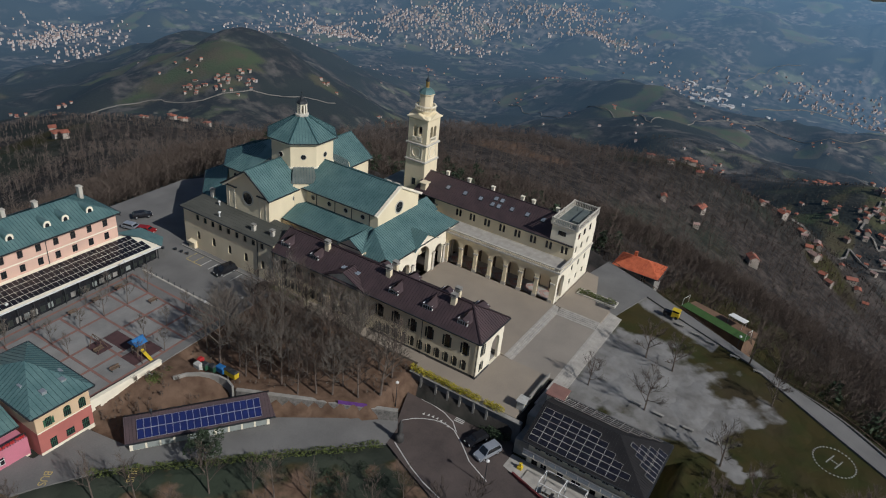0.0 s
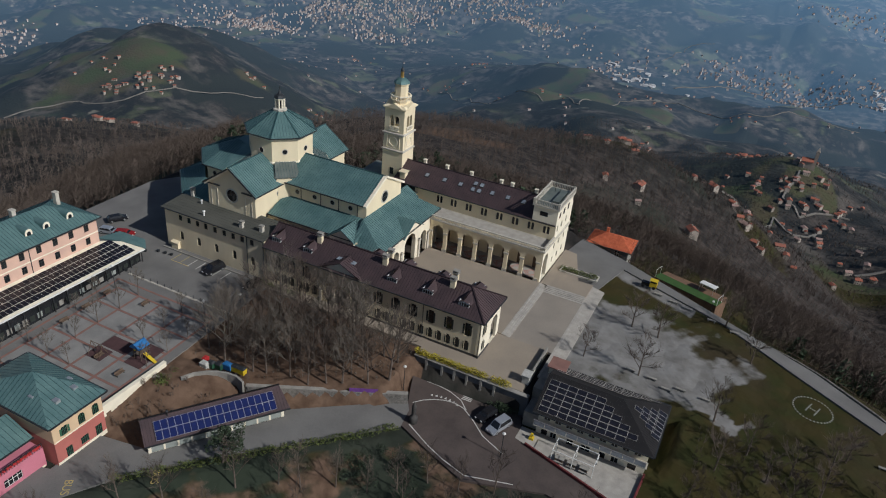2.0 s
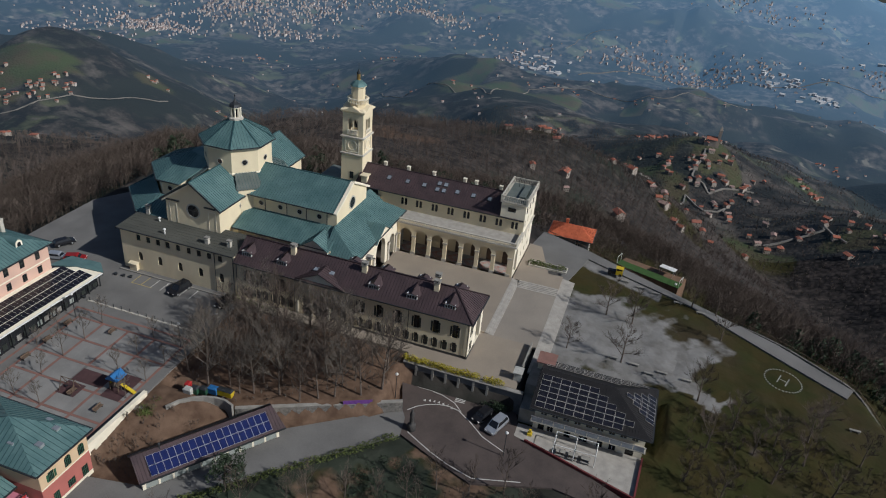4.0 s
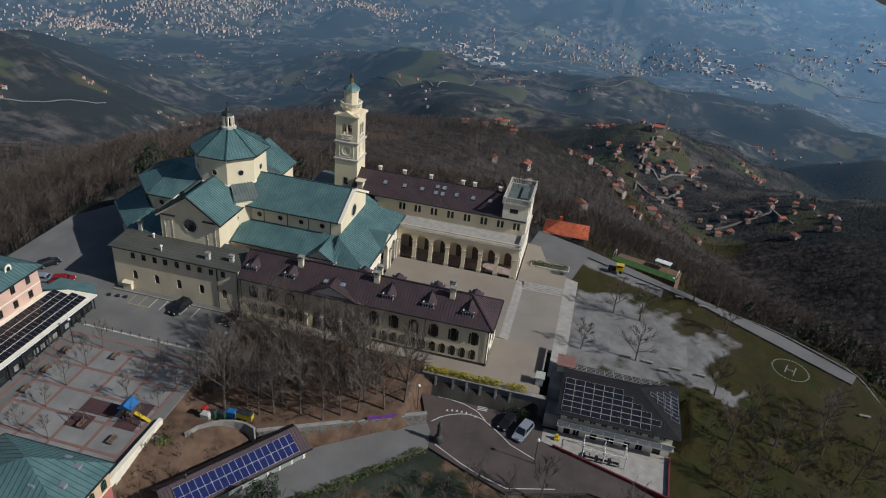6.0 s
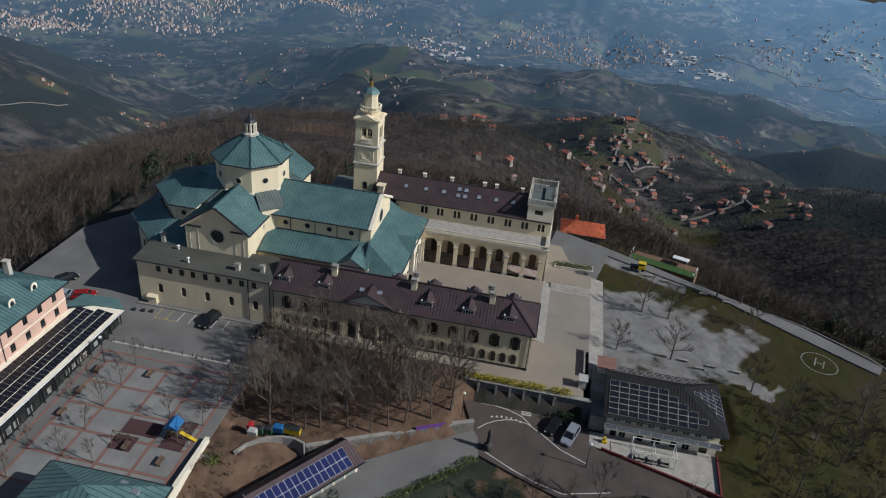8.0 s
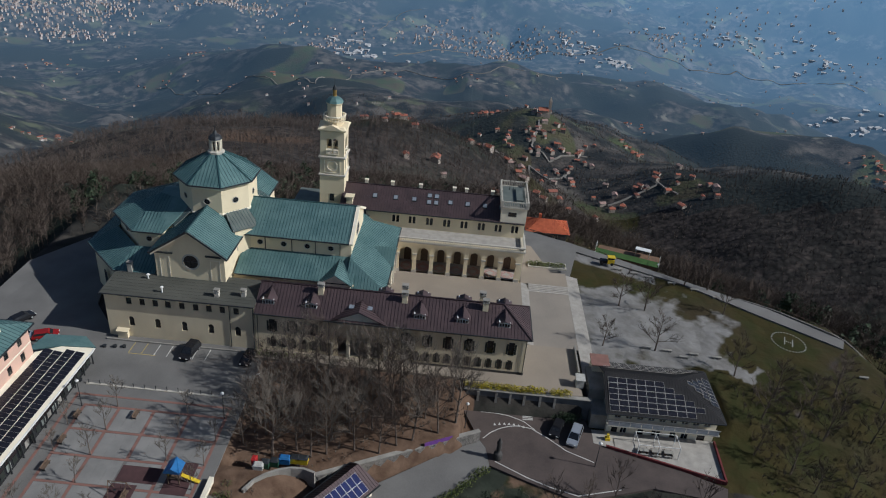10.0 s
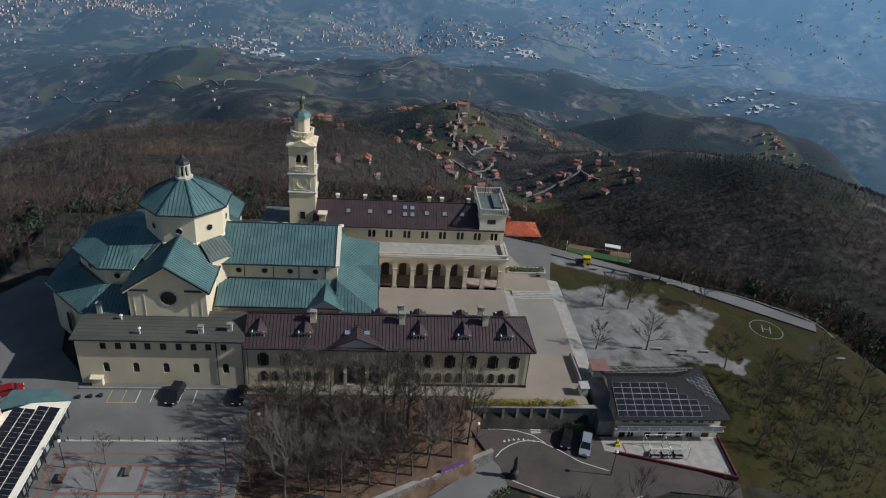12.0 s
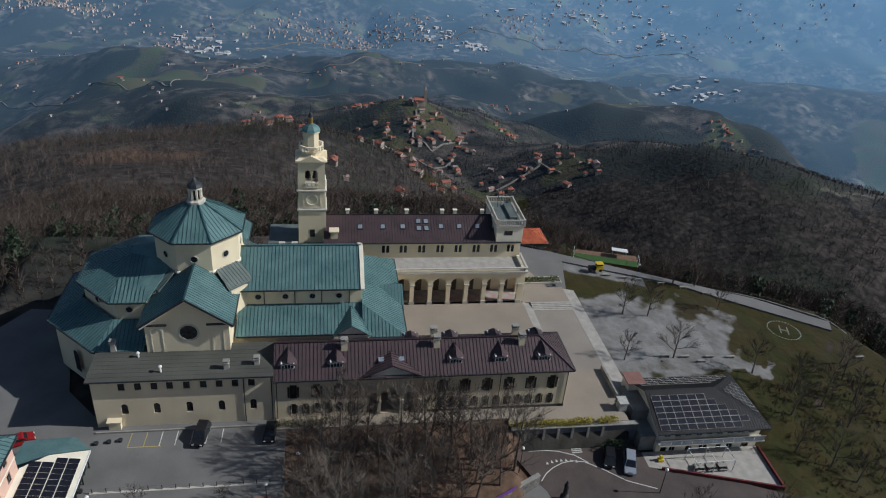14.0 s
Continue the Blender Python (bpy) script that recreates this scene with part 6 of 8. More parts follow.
wall(m, (SX0, SY1), (0, -1), SY1 - SY0, -5.4, 0.1, 0.4, [(6, 7.2, -1.6, 0, False)])
wall(m, (SX1, SY1), (-1, 0), SX1 - SX0, -5.4, 0.1, 0.4)
part("wall", m, WHITE, sol)
for k in range(9):
    window(sol, (SX0, SY0), (1, 0), 1.55 + 1.95 * k, -0.95, 1.1, 1.2, False, 0.12, WHITEWOOD)
for k, h in enumerate(dd):
    window(sol, (SX0, SY0), (1, 0), (h[0] + h[1]) / 2, -3.85, h[1] - h[0], 2.1, False, 0.15, WHITEWOOD if k % 2 else WOOD, mull=1 if k % 2 else 0)
zs, zt = 0.25, 3.3
r0, r1, ry = SX0 + 4.5, SX1 - 6.5, (SY0 + SY1) / 2 + 0.4
ex = (SX0 - 0.9, SX1 + 0.9, SY0 - 1.0, SY1 + 0.9)
roof("roof_front", sol, [(ex[0], ex[2], zs), (ex[1], ex[2], zs), (r1, ry, zt), (ex[0], ry, zt)], DARKROOF, DARKROOF, 0.5)
roof("roof_back", sol, [(ex[0], ex[3], zs), (ex[1], ex[3], zs), (r1, ry, zt), (ex[0], ry, zt)], DARKROOF, DARKROOF, 0.5)
roof("roof_end", sol, [(ex[1], ex[2], zs), (ex[1], ex[3], zs), (r1, ry, zt)], DARKROOF, DARKROOF, 0.5)
m = Mesh()
m.loft([[(SX0, SY0, 0), (SX0, SY1, 0), (SX0, ry, zt - 0.3)], [(SX0 + 0.4, SY0, 0), (SX0 + 0.4, SY1, 0), (SX0 + 0.4, ry, zt - 0.3)]])
part("gable_wall", m, WHITE, sol)
pb = Mesh()
pb.box(-0.8, 0.8, -0.5, 0.5, 0.10, 0.15)
pb_me = pb.data("solar_panel", PV)
fb = Mesh()
for a, b, c, d in ((-0.83, 0.83, -0.53, -0.49), (-0.83, 0.83, 0.49, 0.53), (-0.83, -0.79, -0.53, 0.53), (0.79, 0.83, -0.53, 0.53)):
    fb.box(a, b, c, d, 0.1, 0.17)
fb_me = fb.data("panel_frame", STEP)


def solar(mm):
    pp = placed("solar_panel", pb_me, sol, mm)
    f2 = placed("panel_frame", fb_me, pp, Matrix())
    f2.matrix_parent_inverse = Matrix()


rise = (zt - zs) / (ry - ex[2])
for j, n in enumerate((11, 10, 9, 8, 7, 6)):
    for i in range(n - (2 if j == 0 else 0)):
        y = ex[2] + 0.9 + 1.02 * j
        solar(pose(ex[0] + 1.5 + 1.66 * i, y, zs + rise * (y - ex[2]), math.degrees(math.atan(rise)), 0, 0))
rise = (zt - zs) / (ex[3] - ry)
for j, n in enumerate((11, 10, 9, 8)):
    for i in range(n):
        y = ex[3] - 0.9 - 1.02 * j
        solar(pose(ex[0] + 1.5 + 1.66 * i, y, zs + rise * (ex[3] - y), -math.degrees(math.atan(rise)), 0, 0))
rise = (zt - zs) / (ex[1] - r1)
for j, (a, b) in enumerate(((-4, 5), (-4, 3), (-2, 2), (-1, 1))):
    for i in range(a, b):
        x = ex[1] - 0.9 - 1.25 * j
        if abs(i) < 4 - j:
            solar(pose(x, ry + 1.05 * i, zs + rise * (ex[1] - x), 0, math.degrees(math.atan(rise)), 0))
m = Mesh()
m.box(SX0 - 0.4, SX1 + 0.3, SY0 - 1.5, SY0, -2.3, -2.1)
part("balcony", m, STONE, sol)
m = Mesh()
for k in range(48):
    x = SX0 - 0.3 + k * 0.4
    m.box(x, x + 0.05, SY0 - 1.45, SY0 - 1.4, -2.1, -1.1)
m.box(SX0 - 0.4, SX1 + 0.3, SY0 - 1.5, SY0 - 1.38, -1.1, -1.02)
part("balcony_rail", m, ALU, sol)
for k in range(10):
    x = SX0 - 0.3 + k * 1.92
    m = Mesh()
    m.box(x + 0.06, x + 1.86, SY0 - 1.47, SY0 - 1.44, -2.05, -1.15)
    part("balcony_panel", m, SKYPANE, sol, "pale frosted balcony panel")
m = Mesh()
m.box(12.2, 15.4, -6.8, -0.4, -5.4, -2.0)
m.box(12.0, 15.4, -2.6, 4.0, -5.4, 0.2)
part("side_wing", m, CONCRETE, sol)
m = Mesh()
m.box(13.0, 15.8, 2.6, 5.4, -0.8, 1.7)
part("stair_tower", m, WHITE, sol)
m = Mesh()
m.slab([(12.7, 2.3, 1.9), (16.1, 2.3, 1.9), (16.1, 5.7, 2.0), (12.7, 5.7, 2.0)], 0.22)
part("stair_roof", m, REDPAVE, sol)
yardz = -4.7
m = Mesh()
m.slab([(12.5, -9.0, yardz), (12.5, -11.0, yardz), (33.5, -17.3, yardz), (34.0, -7.7, yardz), (12.5, -7.7, yardz)], 0.7)
solo("restaurant_yard", m, STEP, "pale paved restaurant yard", "pavement", kind="structure")
m = Mesh()
m.beam((14.5, -11.7, -5.4), (33.5, -17.4, -5.4), 0.3, 1.2)
m.beam((33.5, -17.4, -5.4), (34.0, -8, -5.4), 0.3, 1.2)
solo("yard_wall", m, DARKRED, "low dark red wall round the restaurant yard", "wall", kind="structure")
perg = thing("pergola", (24, -11.5, -4.7), "white painted metal pergola frame in the yard", "pergola")
for x in (19.5, 23.0, 26.5):
    for y in (-9.8, -13.0):
        m = Mesh()
        m.tube((x, y, -4.7), (x, y, -2.2), 0.07)
        part("post", m, WHITEWOOD, perg)
    m = Mesh()
    m.tube((x, -9.8, -2.2), (x, -13.0, -2.2), 0.06)
    part("beam", m, WHITEWOOD, perg)
for y in (-9.8, -13.0):
    m = Mesh()
    m.tube((19.5, y, -2.2), (26.5, y, -2.2), 0.06)
    part("beam", m, WHITEWOOD, perg)
for k in range(3):
    t = thing("picnic_table", (20.8 + 2.1 * k, -12.2, -4.7), "grey wooden picnic table with benches in the yard", "table", "yard tables")
    for nm, y, z, w in (("tabletop", 0, 0.72, 0.8), ("bench_seat", -0.75, 0.42, 0.3), ("bench_seat", 0.75, 0.42, 0.3)):
        m = Mesh()
        m.box(20.0 + 2.1 * k, 21.6 + 2.1 * k, -12.2 + y - w / 2, -12.2 + y + w / 2, -4.7 + z, -4.64 + z)
        part(nm, m, CONCRETE, t)
    for dx in (-0.55, 0.55):
        m = Mesh()
        m.box(20.8 + 2.1 * k + dx - 0.04, 20.8 + 2.1 * k + dx + 0.04, -12.9, -11.5, -4.7, -3.98)
        part("trestle", m, WOOD, t)

# ---- terrace wall with blind arches towards the road ----
m = Mesh()
aw = [(x, x + 1.7, -4.7, -1.9, True) for x in (9.0, 11.6, 14.1, 16.9, 19.6)]
wall(m, (-10.5, -5.2), (1, 0), 22.6, -5.3, -0.35, 0.8, aw)
wall(m, (-10.5, -2.4), (0, -1), 2.8, -5.3, -0.35, 0.8)
tw = solo("terrace_wall", m, DARKWALL, "dark clad terrace wall with arches above the road", "wall", kind="structure")
m = Mesh()
m.box(-10.5, 12.1, -4.42, -4.4, -5.3, -0.4)
part("arch_back", m, BAND, tw)
for x in (-7.9, -4.7, -2.2, 0.3, 3.1, 5.7):
    m = Mesh()
    m.box(x - 0.2, x + 0.2, -5.45, -5.2, -5.2, -0.6)
    part("buttress", m, CONCRETE, tw)
m = Mesh()
m.beam((-10.5, -5.0, -0.35), (12.1, -5.0, -0.35), 0.9, 0.15)
part("coping", m, CONCRETE, tw)
m = Mesh()
m.box(-8.9, -6.2, -5.24, -5.2, -2.6, -1.6)
part("banner", m, BAND, tw)
m = Mesh()
m.box(10.3, 10.6, 1.2, 9.4, -1.2, 0.75)
solo("terrace_parapet", m, CONCRETE, "low concrete parapet at the terrace edge", "wall", kind="structure")
m = Mesh()
m.box(9.6, 10.9, -2.2, -0.6, -0.3, 1.5)
m.slab([(9.4, -2.4, 1.6), (11.1, -2.4, 1.6), (11.1, -0.4, 1.7), (9.4, -0.4, 1.7)], 0.12)
solo("utility_kiosk", m, WHITESTONE, "small white utility kiosk on the terrace", "kiosk")
# rubble wall along the road below the wood
rub = thing("rubble_wall", (-20, -20, -4), "rough grey rubble wall between wood and road", "wall", kind="structure")
a, b = Vector((-32.5, -26.2, 0)), Vector((-7.4, -13.0, 0))
d = (b - a).normalized()
n = Vector((d.y, -d.x, 0))
m = Mesh()
m.beam(a + Vector((0, 0, -5.2)), b + Vector((0, 0, -5.2)), 0.6, 2.55)
part("core", m, ROUGHSTONE, rub)
m = Mesh()
rs = random.Random(11)
for row in range(6):
    u = rs.random()
    while u < (b - a).length - 0.7:
        w = 0.4 + 0.5 * rs.random()
        c = a + d * (u + w / 2) + n * (0.3 + 0.05 * rs.random())
        m.beam(c - d * (w / 2 - 0.03) + Vector((0, 0, -4.95 + 0.38 * row)), c + d * (w / 2 - 0.03) + Vector((0, 0, -4.95 + 0.38 * row)), 0.18, 0.34)
        u += w
tagged(part("stones", m, ROUGHSTONE, rub), kind="stuff")
m = Mesh()
m.beam(a + Vector((0, 0, -2.65)), b + Vector((0, 0, -2.65)), 0.75, 0.12)
part("coping", m, CONCRETE, rub)
m = Mesh()
m.beam(a + d * 18 + n * 0.4 + Vector((0, 0, -2.5)), a + d * 23 + n * 0.4 + Vector((0, 0, -2.5)), 0.04, 0.8)
solo("violet_banner", m, PURPLEBANNER, "violet cloth banner hung along the rubble wall", "banner")

# ---- the red-roofed house at the hill's edge ----
rh = thing("red_roof_house", (9.5, 65, -6), "small grey house with a bright orange-red tiled roof", "house")
QX0, QX1, QY0, QY1 = 4.2, 14.2, 61.6, 68.4
m = Mesh()
wall(m, (QX0, QY0), (1, 0), QX1 - QX0, -7.5, -1.5, 0.4, [(1.5, 2.6, -3.6, -2.3, False), (6.6, 7.8, -3.8, -2.3, False), (3.6, 4.6, -6.8, -4.8, False)])
part("front_wall", m, DARKWALL, rh)
m = Mesh()
wall(m, (QX1, QY0), (0, 1), QY1 - QY0, -7.5, -1.5, 0.4, [(1.6, 2.6, -3.6, -2.4, False), (4.4, 5.4, -3.6, -2.4, False)])
wall(m, (QX1, QY1), (-1, 0), QX1 - QX0, -7.5, -1.5, 0.4)
wall(m, (QX0, QY1), (0, -1), QY1 - QY0, -7.5, -1.5, 0.4)
part("side_wall", m, CONCRETE, rh)
window(rh, (QX0, QY0), (1, 0), 2.05, -2.95, 1.1, 1.3, False, 0.15)
window(rh, (QX0, QY0), (1, 0), 7.2, -3.05, 1.2, 1.5, False, 0.15)
window(rh, (QX1, QY0), (0, 1), 2.1, -3.0, 1.0, 1.2, False, 0.15)
window(rh, (QX1, QY0), (0, 1), 4.9, -3.0, 1.0, 1.2, False, 0.15)
f = [(QX0 - 0.8, QY0 - 0.8), (QX1 + 0.8, QY0 - 0.8), (QX1 + 0.8, QY1 + 0.8), (QX0 - 0.8, QY1 + 0.8)]
ra, rb = (QX0 + 3.2, 65.0), (QX1 - 3.2, 65.0)
for pts in ([f[0], f[1], rb, ra], [f[2], f[3], ra, rb]):
    roof("roof", rh, [(*pts[0], -1.5), (*pts[1], -1.5), (*pts[2], 0.5), (*pts[3], 0.5)], REDTILE, REDTILE, 0.3, rib=0.14)
for pts in ([f[1], f[2], rb], [f[3], f[0], ra]):
    roof("roof", rh, [(*pts[0], -1.5), (*pts[1], -1.5), (*pts[2], 0.5)], REDTILE, REDTILE, 0.3, rib=0.14)
m = Mesh()
m.box(7.0, 7.7, 66, 66.7, -1.0, 1.2)
part("chimney", m, REDTILE, rh)

# ---- trees ----
def bare_tree(rnd, h, spread, limbs, low, sub=5, twigs=6, r0=None):
    """Trunk and crown meshes of a leafless tree that stands at the origin."""
    t, c = Mesh(), Mesh()
    r0 = r0 or h * 0.018
    lean = Vector((rnd.uniform(-.06, .06) * h, rnd.uniform(-.06, .06) * h, 0))
    pts = [Vector((0, 0, -0.4)), lean * 0.3 + Vector((0, 0, h * 0.3)), lean * 0.7 + Vector((0, 0, h * 0.62)), lean + Vector((0, 0, h * 0.93))]
    rad = [r0, r0 * 0.75, r0 * 0.45, r0 * 0.12]
    for i in range(3):
        t.tube(pts[i], pts[i + 1], rad[i], rad[i + 1], 6)

    def along(f):
        f *= 3
        i = min(2, int(f))
        return pts[i].lerp(pts[i + 1], f - i), rad[i] + (rad[i + 1] - rad[i]) * (f - i)

    def twig(p, d, l, r, k=3):
        s = d.orthogonal().normalized()
        u = d.cross(s)
        n = len(c.v)
        for q, rr in ((p, r), (p + d * l, r * 0.3)):
            for i in range(k):
                a = 2 * math.pi * i / k
                c.v.append(tuple(q + s * (math.cos(a) * rr) + u * (math.sin(a) * rr)))
        for i in range(k):
            c.f.append((n + i, n + (i + 1) % k, n + k + (i + 1) % k, n + k + i))
        return p + d * l

    for i in range(limbs):
        f = low + (0.97 - low) * i / (limbs - 1)
        p, r = along(f)
        a = i * 2.4 + rnd.uniform(-.4, .4)
        up = rnd.uniform(0.5, 1.0) + f * 0.8
        d = Vector((math.cos(a) * spread, math.sin(a) * spread, up)).normalized()
        l = h * rnd.uniform(0.30, 0.46) * (1.15 - 0.6 * f)
        e = twig(p, d, l, r * 0.5, 4)
        for j in range(sub):
            g = rnd.uniform(0.3, 1.0)
            d2 = (d + Vector((rnd.uniform(-.8, .8), rnd.uniform(-.8, .8), rnd.uniform(-.1, .8)))).normalized()
            l2 = l * rnd.uniform(0.4, 0.7)
            p2 = p + d * (l * g)
            twig(p2, d2, l2, r * 0.22 + 0.012)
            for k in range(twigs):
                d3 = (d2 + Vector((rnd.uniform(-.9, .9), rnd.uniform(-.9, .9), rnd.uniform(-.2, .9)))).normalized()
                twig(p2 + d2 * (l2 * rnd.uniform(0.25, 1.0)), d3, l2 * rnd.uniform(0.4, 0.8), 0.018)
    return t, c


def tree_thing(name, seed, label, group, h, spread, limbs, low, sub=5, twigs=6, r0=None, tw=None):
    t, c = bare_tree(random.Random(seed), h, spread, limbs, low, sub, twigs, r0)
    e = thing(name, (0, 0, 0), label, "tree", group)
    part("trunk", t, BARK, e)
    part("crown", c, tw or TWIG, e)
    return e


rt = random.Random(21)


def planted(models, spots, zf=None, smin=0.85, smax=1.15):
    for i, (x, y) in enumerate(spots):
        src = models[i % len(models)]
        m = pose(x, y, lz(x, y) if zf is None else zf(x, y), rt.uniform(-3, 3), rt.uniform(-3, 3), rt.uniform(0, 360)) @ Matrix.Scale(rt.uniform(smin, smax), 4)
        if i < len(models):
            src.matrix_basis = m
        else:
            cp = copy_thing(src, m)
            cp.matrix_basis = m


wood = [tree_thing("bare_tree", 100 + i, "tall leafless tree on the brown wooded bank", "trees on the bank", 9.6 + 0.7 * i, 1.0, 14, 0.28, 7, 7, None, TWIG_PALE if i % 2 else TWIG) for i in range(4)]
spots = [(-36.1, -18.4), (-31.7, -21.6), (-28.8, -17), (-25.3, -16), (-20.9, -18.6), (-18.3, -14.6), (-14.4, -15.2), (-11.6, -12.6), (-30.8, -11.6), (-36.5, -21.5), (-25.1, -7.6), (-18.1, -10.1), (-34, -22.5), (-40.5, -14.5), (-43.5, -10.5), (-39, -8), (-34.5, -6.5), (-29, -6), (-22.5, -12.5), (-27.5, -20.3), (-23.5, -20.5), (-42, -19), (-38.8, -12), (-33.2, -14.6), (-21, -6.5), (-15.5, -7.8), (-44.6, -16.5), (-40, -23), (-12.5, -8.0), (-27.8, -9.2), (-36.8, -4.6), (-31.5, -18.8), (-16.8, -12.4), (-23.8, -4.8), (-41.5, -6.0), (-18.5, -17.2), (-37.2, -15.6), (-45, -21.5), (-29.8, -14.2), (-21.3, -9.4)]
planted(wood, spots)
small = [tree_thing("plaza_tree", 200 + i, "young leafless tree planted in the paved plaza", "trees in the plaza", 4.6, 0.75, 9, 0.35, 5, 6, 0.09, TWIG_PALE) for i in range(3)]
planted(small, [(-66.8, -17.6), (-55.2, -17.6), (-66.4, -22.6), (-54.8, -22.6), (-72.5, -22.4), (-72.0, -27.8), (-66.3, -27.8), (-54.8, -27.6), (-66.0, -33), (-49, -22.6), (-49.1, -27.6), (-49.3, -32.2), (-72.0, -38), (-66, -38.5), (-61, -38.5), (-71, -44)], plaza_z)
lawn = [tree_thing("lawn_tree", 300 + i, "gnarled leafless tree with a leaning trunk on the lawn", "trees on the lawn", 7.2, 1.3, 11, 0.26, 7, 8, 0.17) for i in range(3)]
planted(lawn, [(27.5, 13.9), (22.6, 29.2), (28.2, 28.6), (42.2, 9.2), (16.8, 13.2), (46.5, 31.5), (40.2, 42), (45.4, 41), (48.4, 4.4), (55.6, 4.2), (61.4, 7.6), (60.5, 2.2), (46.5, -12), (49.7, -15), (55, -4), (65, -2), (41, -9), (70, 6), (58, -12), (52, 0.5), (64, 12), (44, -2)])
road_t = [tree_thing("roadside_tree", 400 + i, "slim leafless tree on the grassy bank below the road", "trees below the road", 7.5, 0.7, 10, 0.3, 5, 6) for i in range(3)]
planted(road_t, [(-21, -42.5), (-16, -38.5), (-13, -37), (-8.5, -34), (-4, -32), (0, -29.5), (4, -27), (9, -26.5), (14, -24), (-28, -50), (-33, -53.5), (3, -33), (-10, -42), (10, -33), (18, -27), (24, -26), (-2, -40), (-20, -49), (28, -23), (-38, -62), (15, -31)])


def fuzz(name, spots, h0, h1, n, width, material, label, rnd, up=(0.5, 1.6)):
    """Far woods: each tree a slim stem with a brush of thin twigs, all in one mesh."""
    v, f = [], []
    for x, y, z in spots:
        h = rnd.uniform(h0, h1)
        k = len(v)
        w = width * 0.9
        a = rnd.uniform(0, 3.14)
        ca, sa = math.cos(a) * w, math.sin(a) * w
        v += [(x - ca, y - sa, z - 1), (x + ca, y + sa, z - 1), (x, y, z + h * 0.8), (x + sa, y - ca, z - 1), (x - sa, y + ca, z - 1)]
        f += [(k, k + 1, k + 2), (k + 3, k + 4, k + 2)]
        for i in range(n):
            g = rnd.uniform(0.3, 0.8) * h
            a = rnd.uniform(0, 6.283)
            l = rnd.uniform(0.22, 0.42) * h
            e = rnd.uniform(*up)
            q = math.hypot(1, e)
            dx, dy, dz = math.cos(a) / q * l, math.sin(a) / q * l, e / q * l
            px, py = -math.sin(a) * width, math.cos(a) * width
            k = len(v)
            v += [(x - px, y - py, z + g), (x + px, y + py, z + g), (x + dx, y + dy, z + g + dz), (x, y, z + g + 2 * width)]
            f += [(k, k + 1, k + 2), (k, k + 2, k + 3)]
    me = bpy.data.meshes.new(name)
    me.from_pydata(v, [], f)
    me.materials.append(material)
    return tagged(new(name, me), label, "woods", kind="stuff")


def slope_spots(n, test, x0, x1, y0, y1, rnd):
    xs = np.array([rnd.uniform(x0, x1) for _ in range(n)])
    ys = np.array([rnd.uniform(y0, y1) for _ in range(n)])
    zs = land(xs, ys)
    return [(x, y, z) for x, y, z in zip(xs.tolist(), ys.tolist(), zs.tolist()) if test(x, y)]


def outside(x, y):
    return max(side(x, y, 2, 60.5, 70, 31.5), y - 64, -(x + 104), side(x, y, 70, 31.5, 92, -30))


rw = random.Random(31)
near_slope = slope_spots(16000, lambda x, y: 9 < outside(x, y) < 130 and not (20 < x < 46 and y < 74), -240, 180, -30, 215, rw)
fuzz("near_woods", near_slope, 6, 11, 16, 0.07, TWIG, "brown leafless woods on the slopes round the sanctuary", rw)
far_slope = slope_spots(14000, lambda x, y: 110 < outside(x, y) < 480 and rw.random() < 0.9, -420, 420, -40, 560, rw)
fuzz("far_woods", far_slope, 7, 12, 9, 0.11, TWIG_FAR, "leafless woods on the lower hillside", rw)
mid_slope = slope_spots(60000, lambda x, y: 440 < outside(x, y) < 800 or (800 <= outside(x, y) < 1500 and rw.random() < 0.45), -750, 1000, 150, 1500, rw)
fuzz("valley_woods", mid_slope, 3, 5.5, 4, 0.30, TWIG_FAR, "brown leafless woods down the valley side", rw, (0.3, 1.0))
fuzz("bank_brush", slope_spots(7500, lambda x, y: (y < -24 and side(x, y, -40, -60, 8, -24) < -1 and x < 30) or (x > 40 and y < 6) or (-46 < x < -36 and -44 < y < -31), -46, 90, -75, 10, rw), 0.6, 2.4, 14, 0.03, TWIG, "dry brown brush on the banks", rw)
west = slope_spots(420, lambda x, y: (x < -86 or y > 42) and not (-90 < x < -80 and y < 33) and x < -54 and not (x > -104 and y < 34), -130, -54, -20, 66, rw)
fuzz("behind_woods", west, 7, 11, 30, 0.05, TWIG, "leafless trees close behind the apse", rw)


def leafy(name, blobs, per, leaf, material, label, category, rnd, kind="stuff"):
    """Clumps of small leaf quads round the given centres (x, y, z, rx, ry, rz)."""
    v, f = [], []
    for x, y, z, rx, ry, rz in blobs:
        for _ in range(per):
            a, e = rnd.uniform(0, 6.283), rnd.uniform(-0.6, 1.0)
            r = rnd.uniform(0.55, 1.08)
            c = math.sqrt(max(0, 1 - e * e))
            p = Vector((x + rx * r * c * math.cos(a), y + ry * r * c * math.sin(a), z + rz * r * e))
            s = Vector((rnd.uniform(-1, 1), rnd.uniform(-1, 1), rnd.uniform(-1, 1))).normalized()
            u = s.orthogonal().normalized() * (leaf * rnd.uniform(0.6, 1.3))
            w = s.cross(u).normalized() * (leaf * rnd.uniform(0.3, 0.7))
            k = len(v)
            v += [tuple(p - u), tuple(p + w), tuple(p + u), tuple(p - w)]
            f.append((k, k + 1, k + 2, k + 3))
    me = bpy.data.meshes.new(name)
    me.from_pydata(v, [], f)
    me.materials.append(material)
    return tagged(new(name, me), label, category, kind=kind)


ev = []
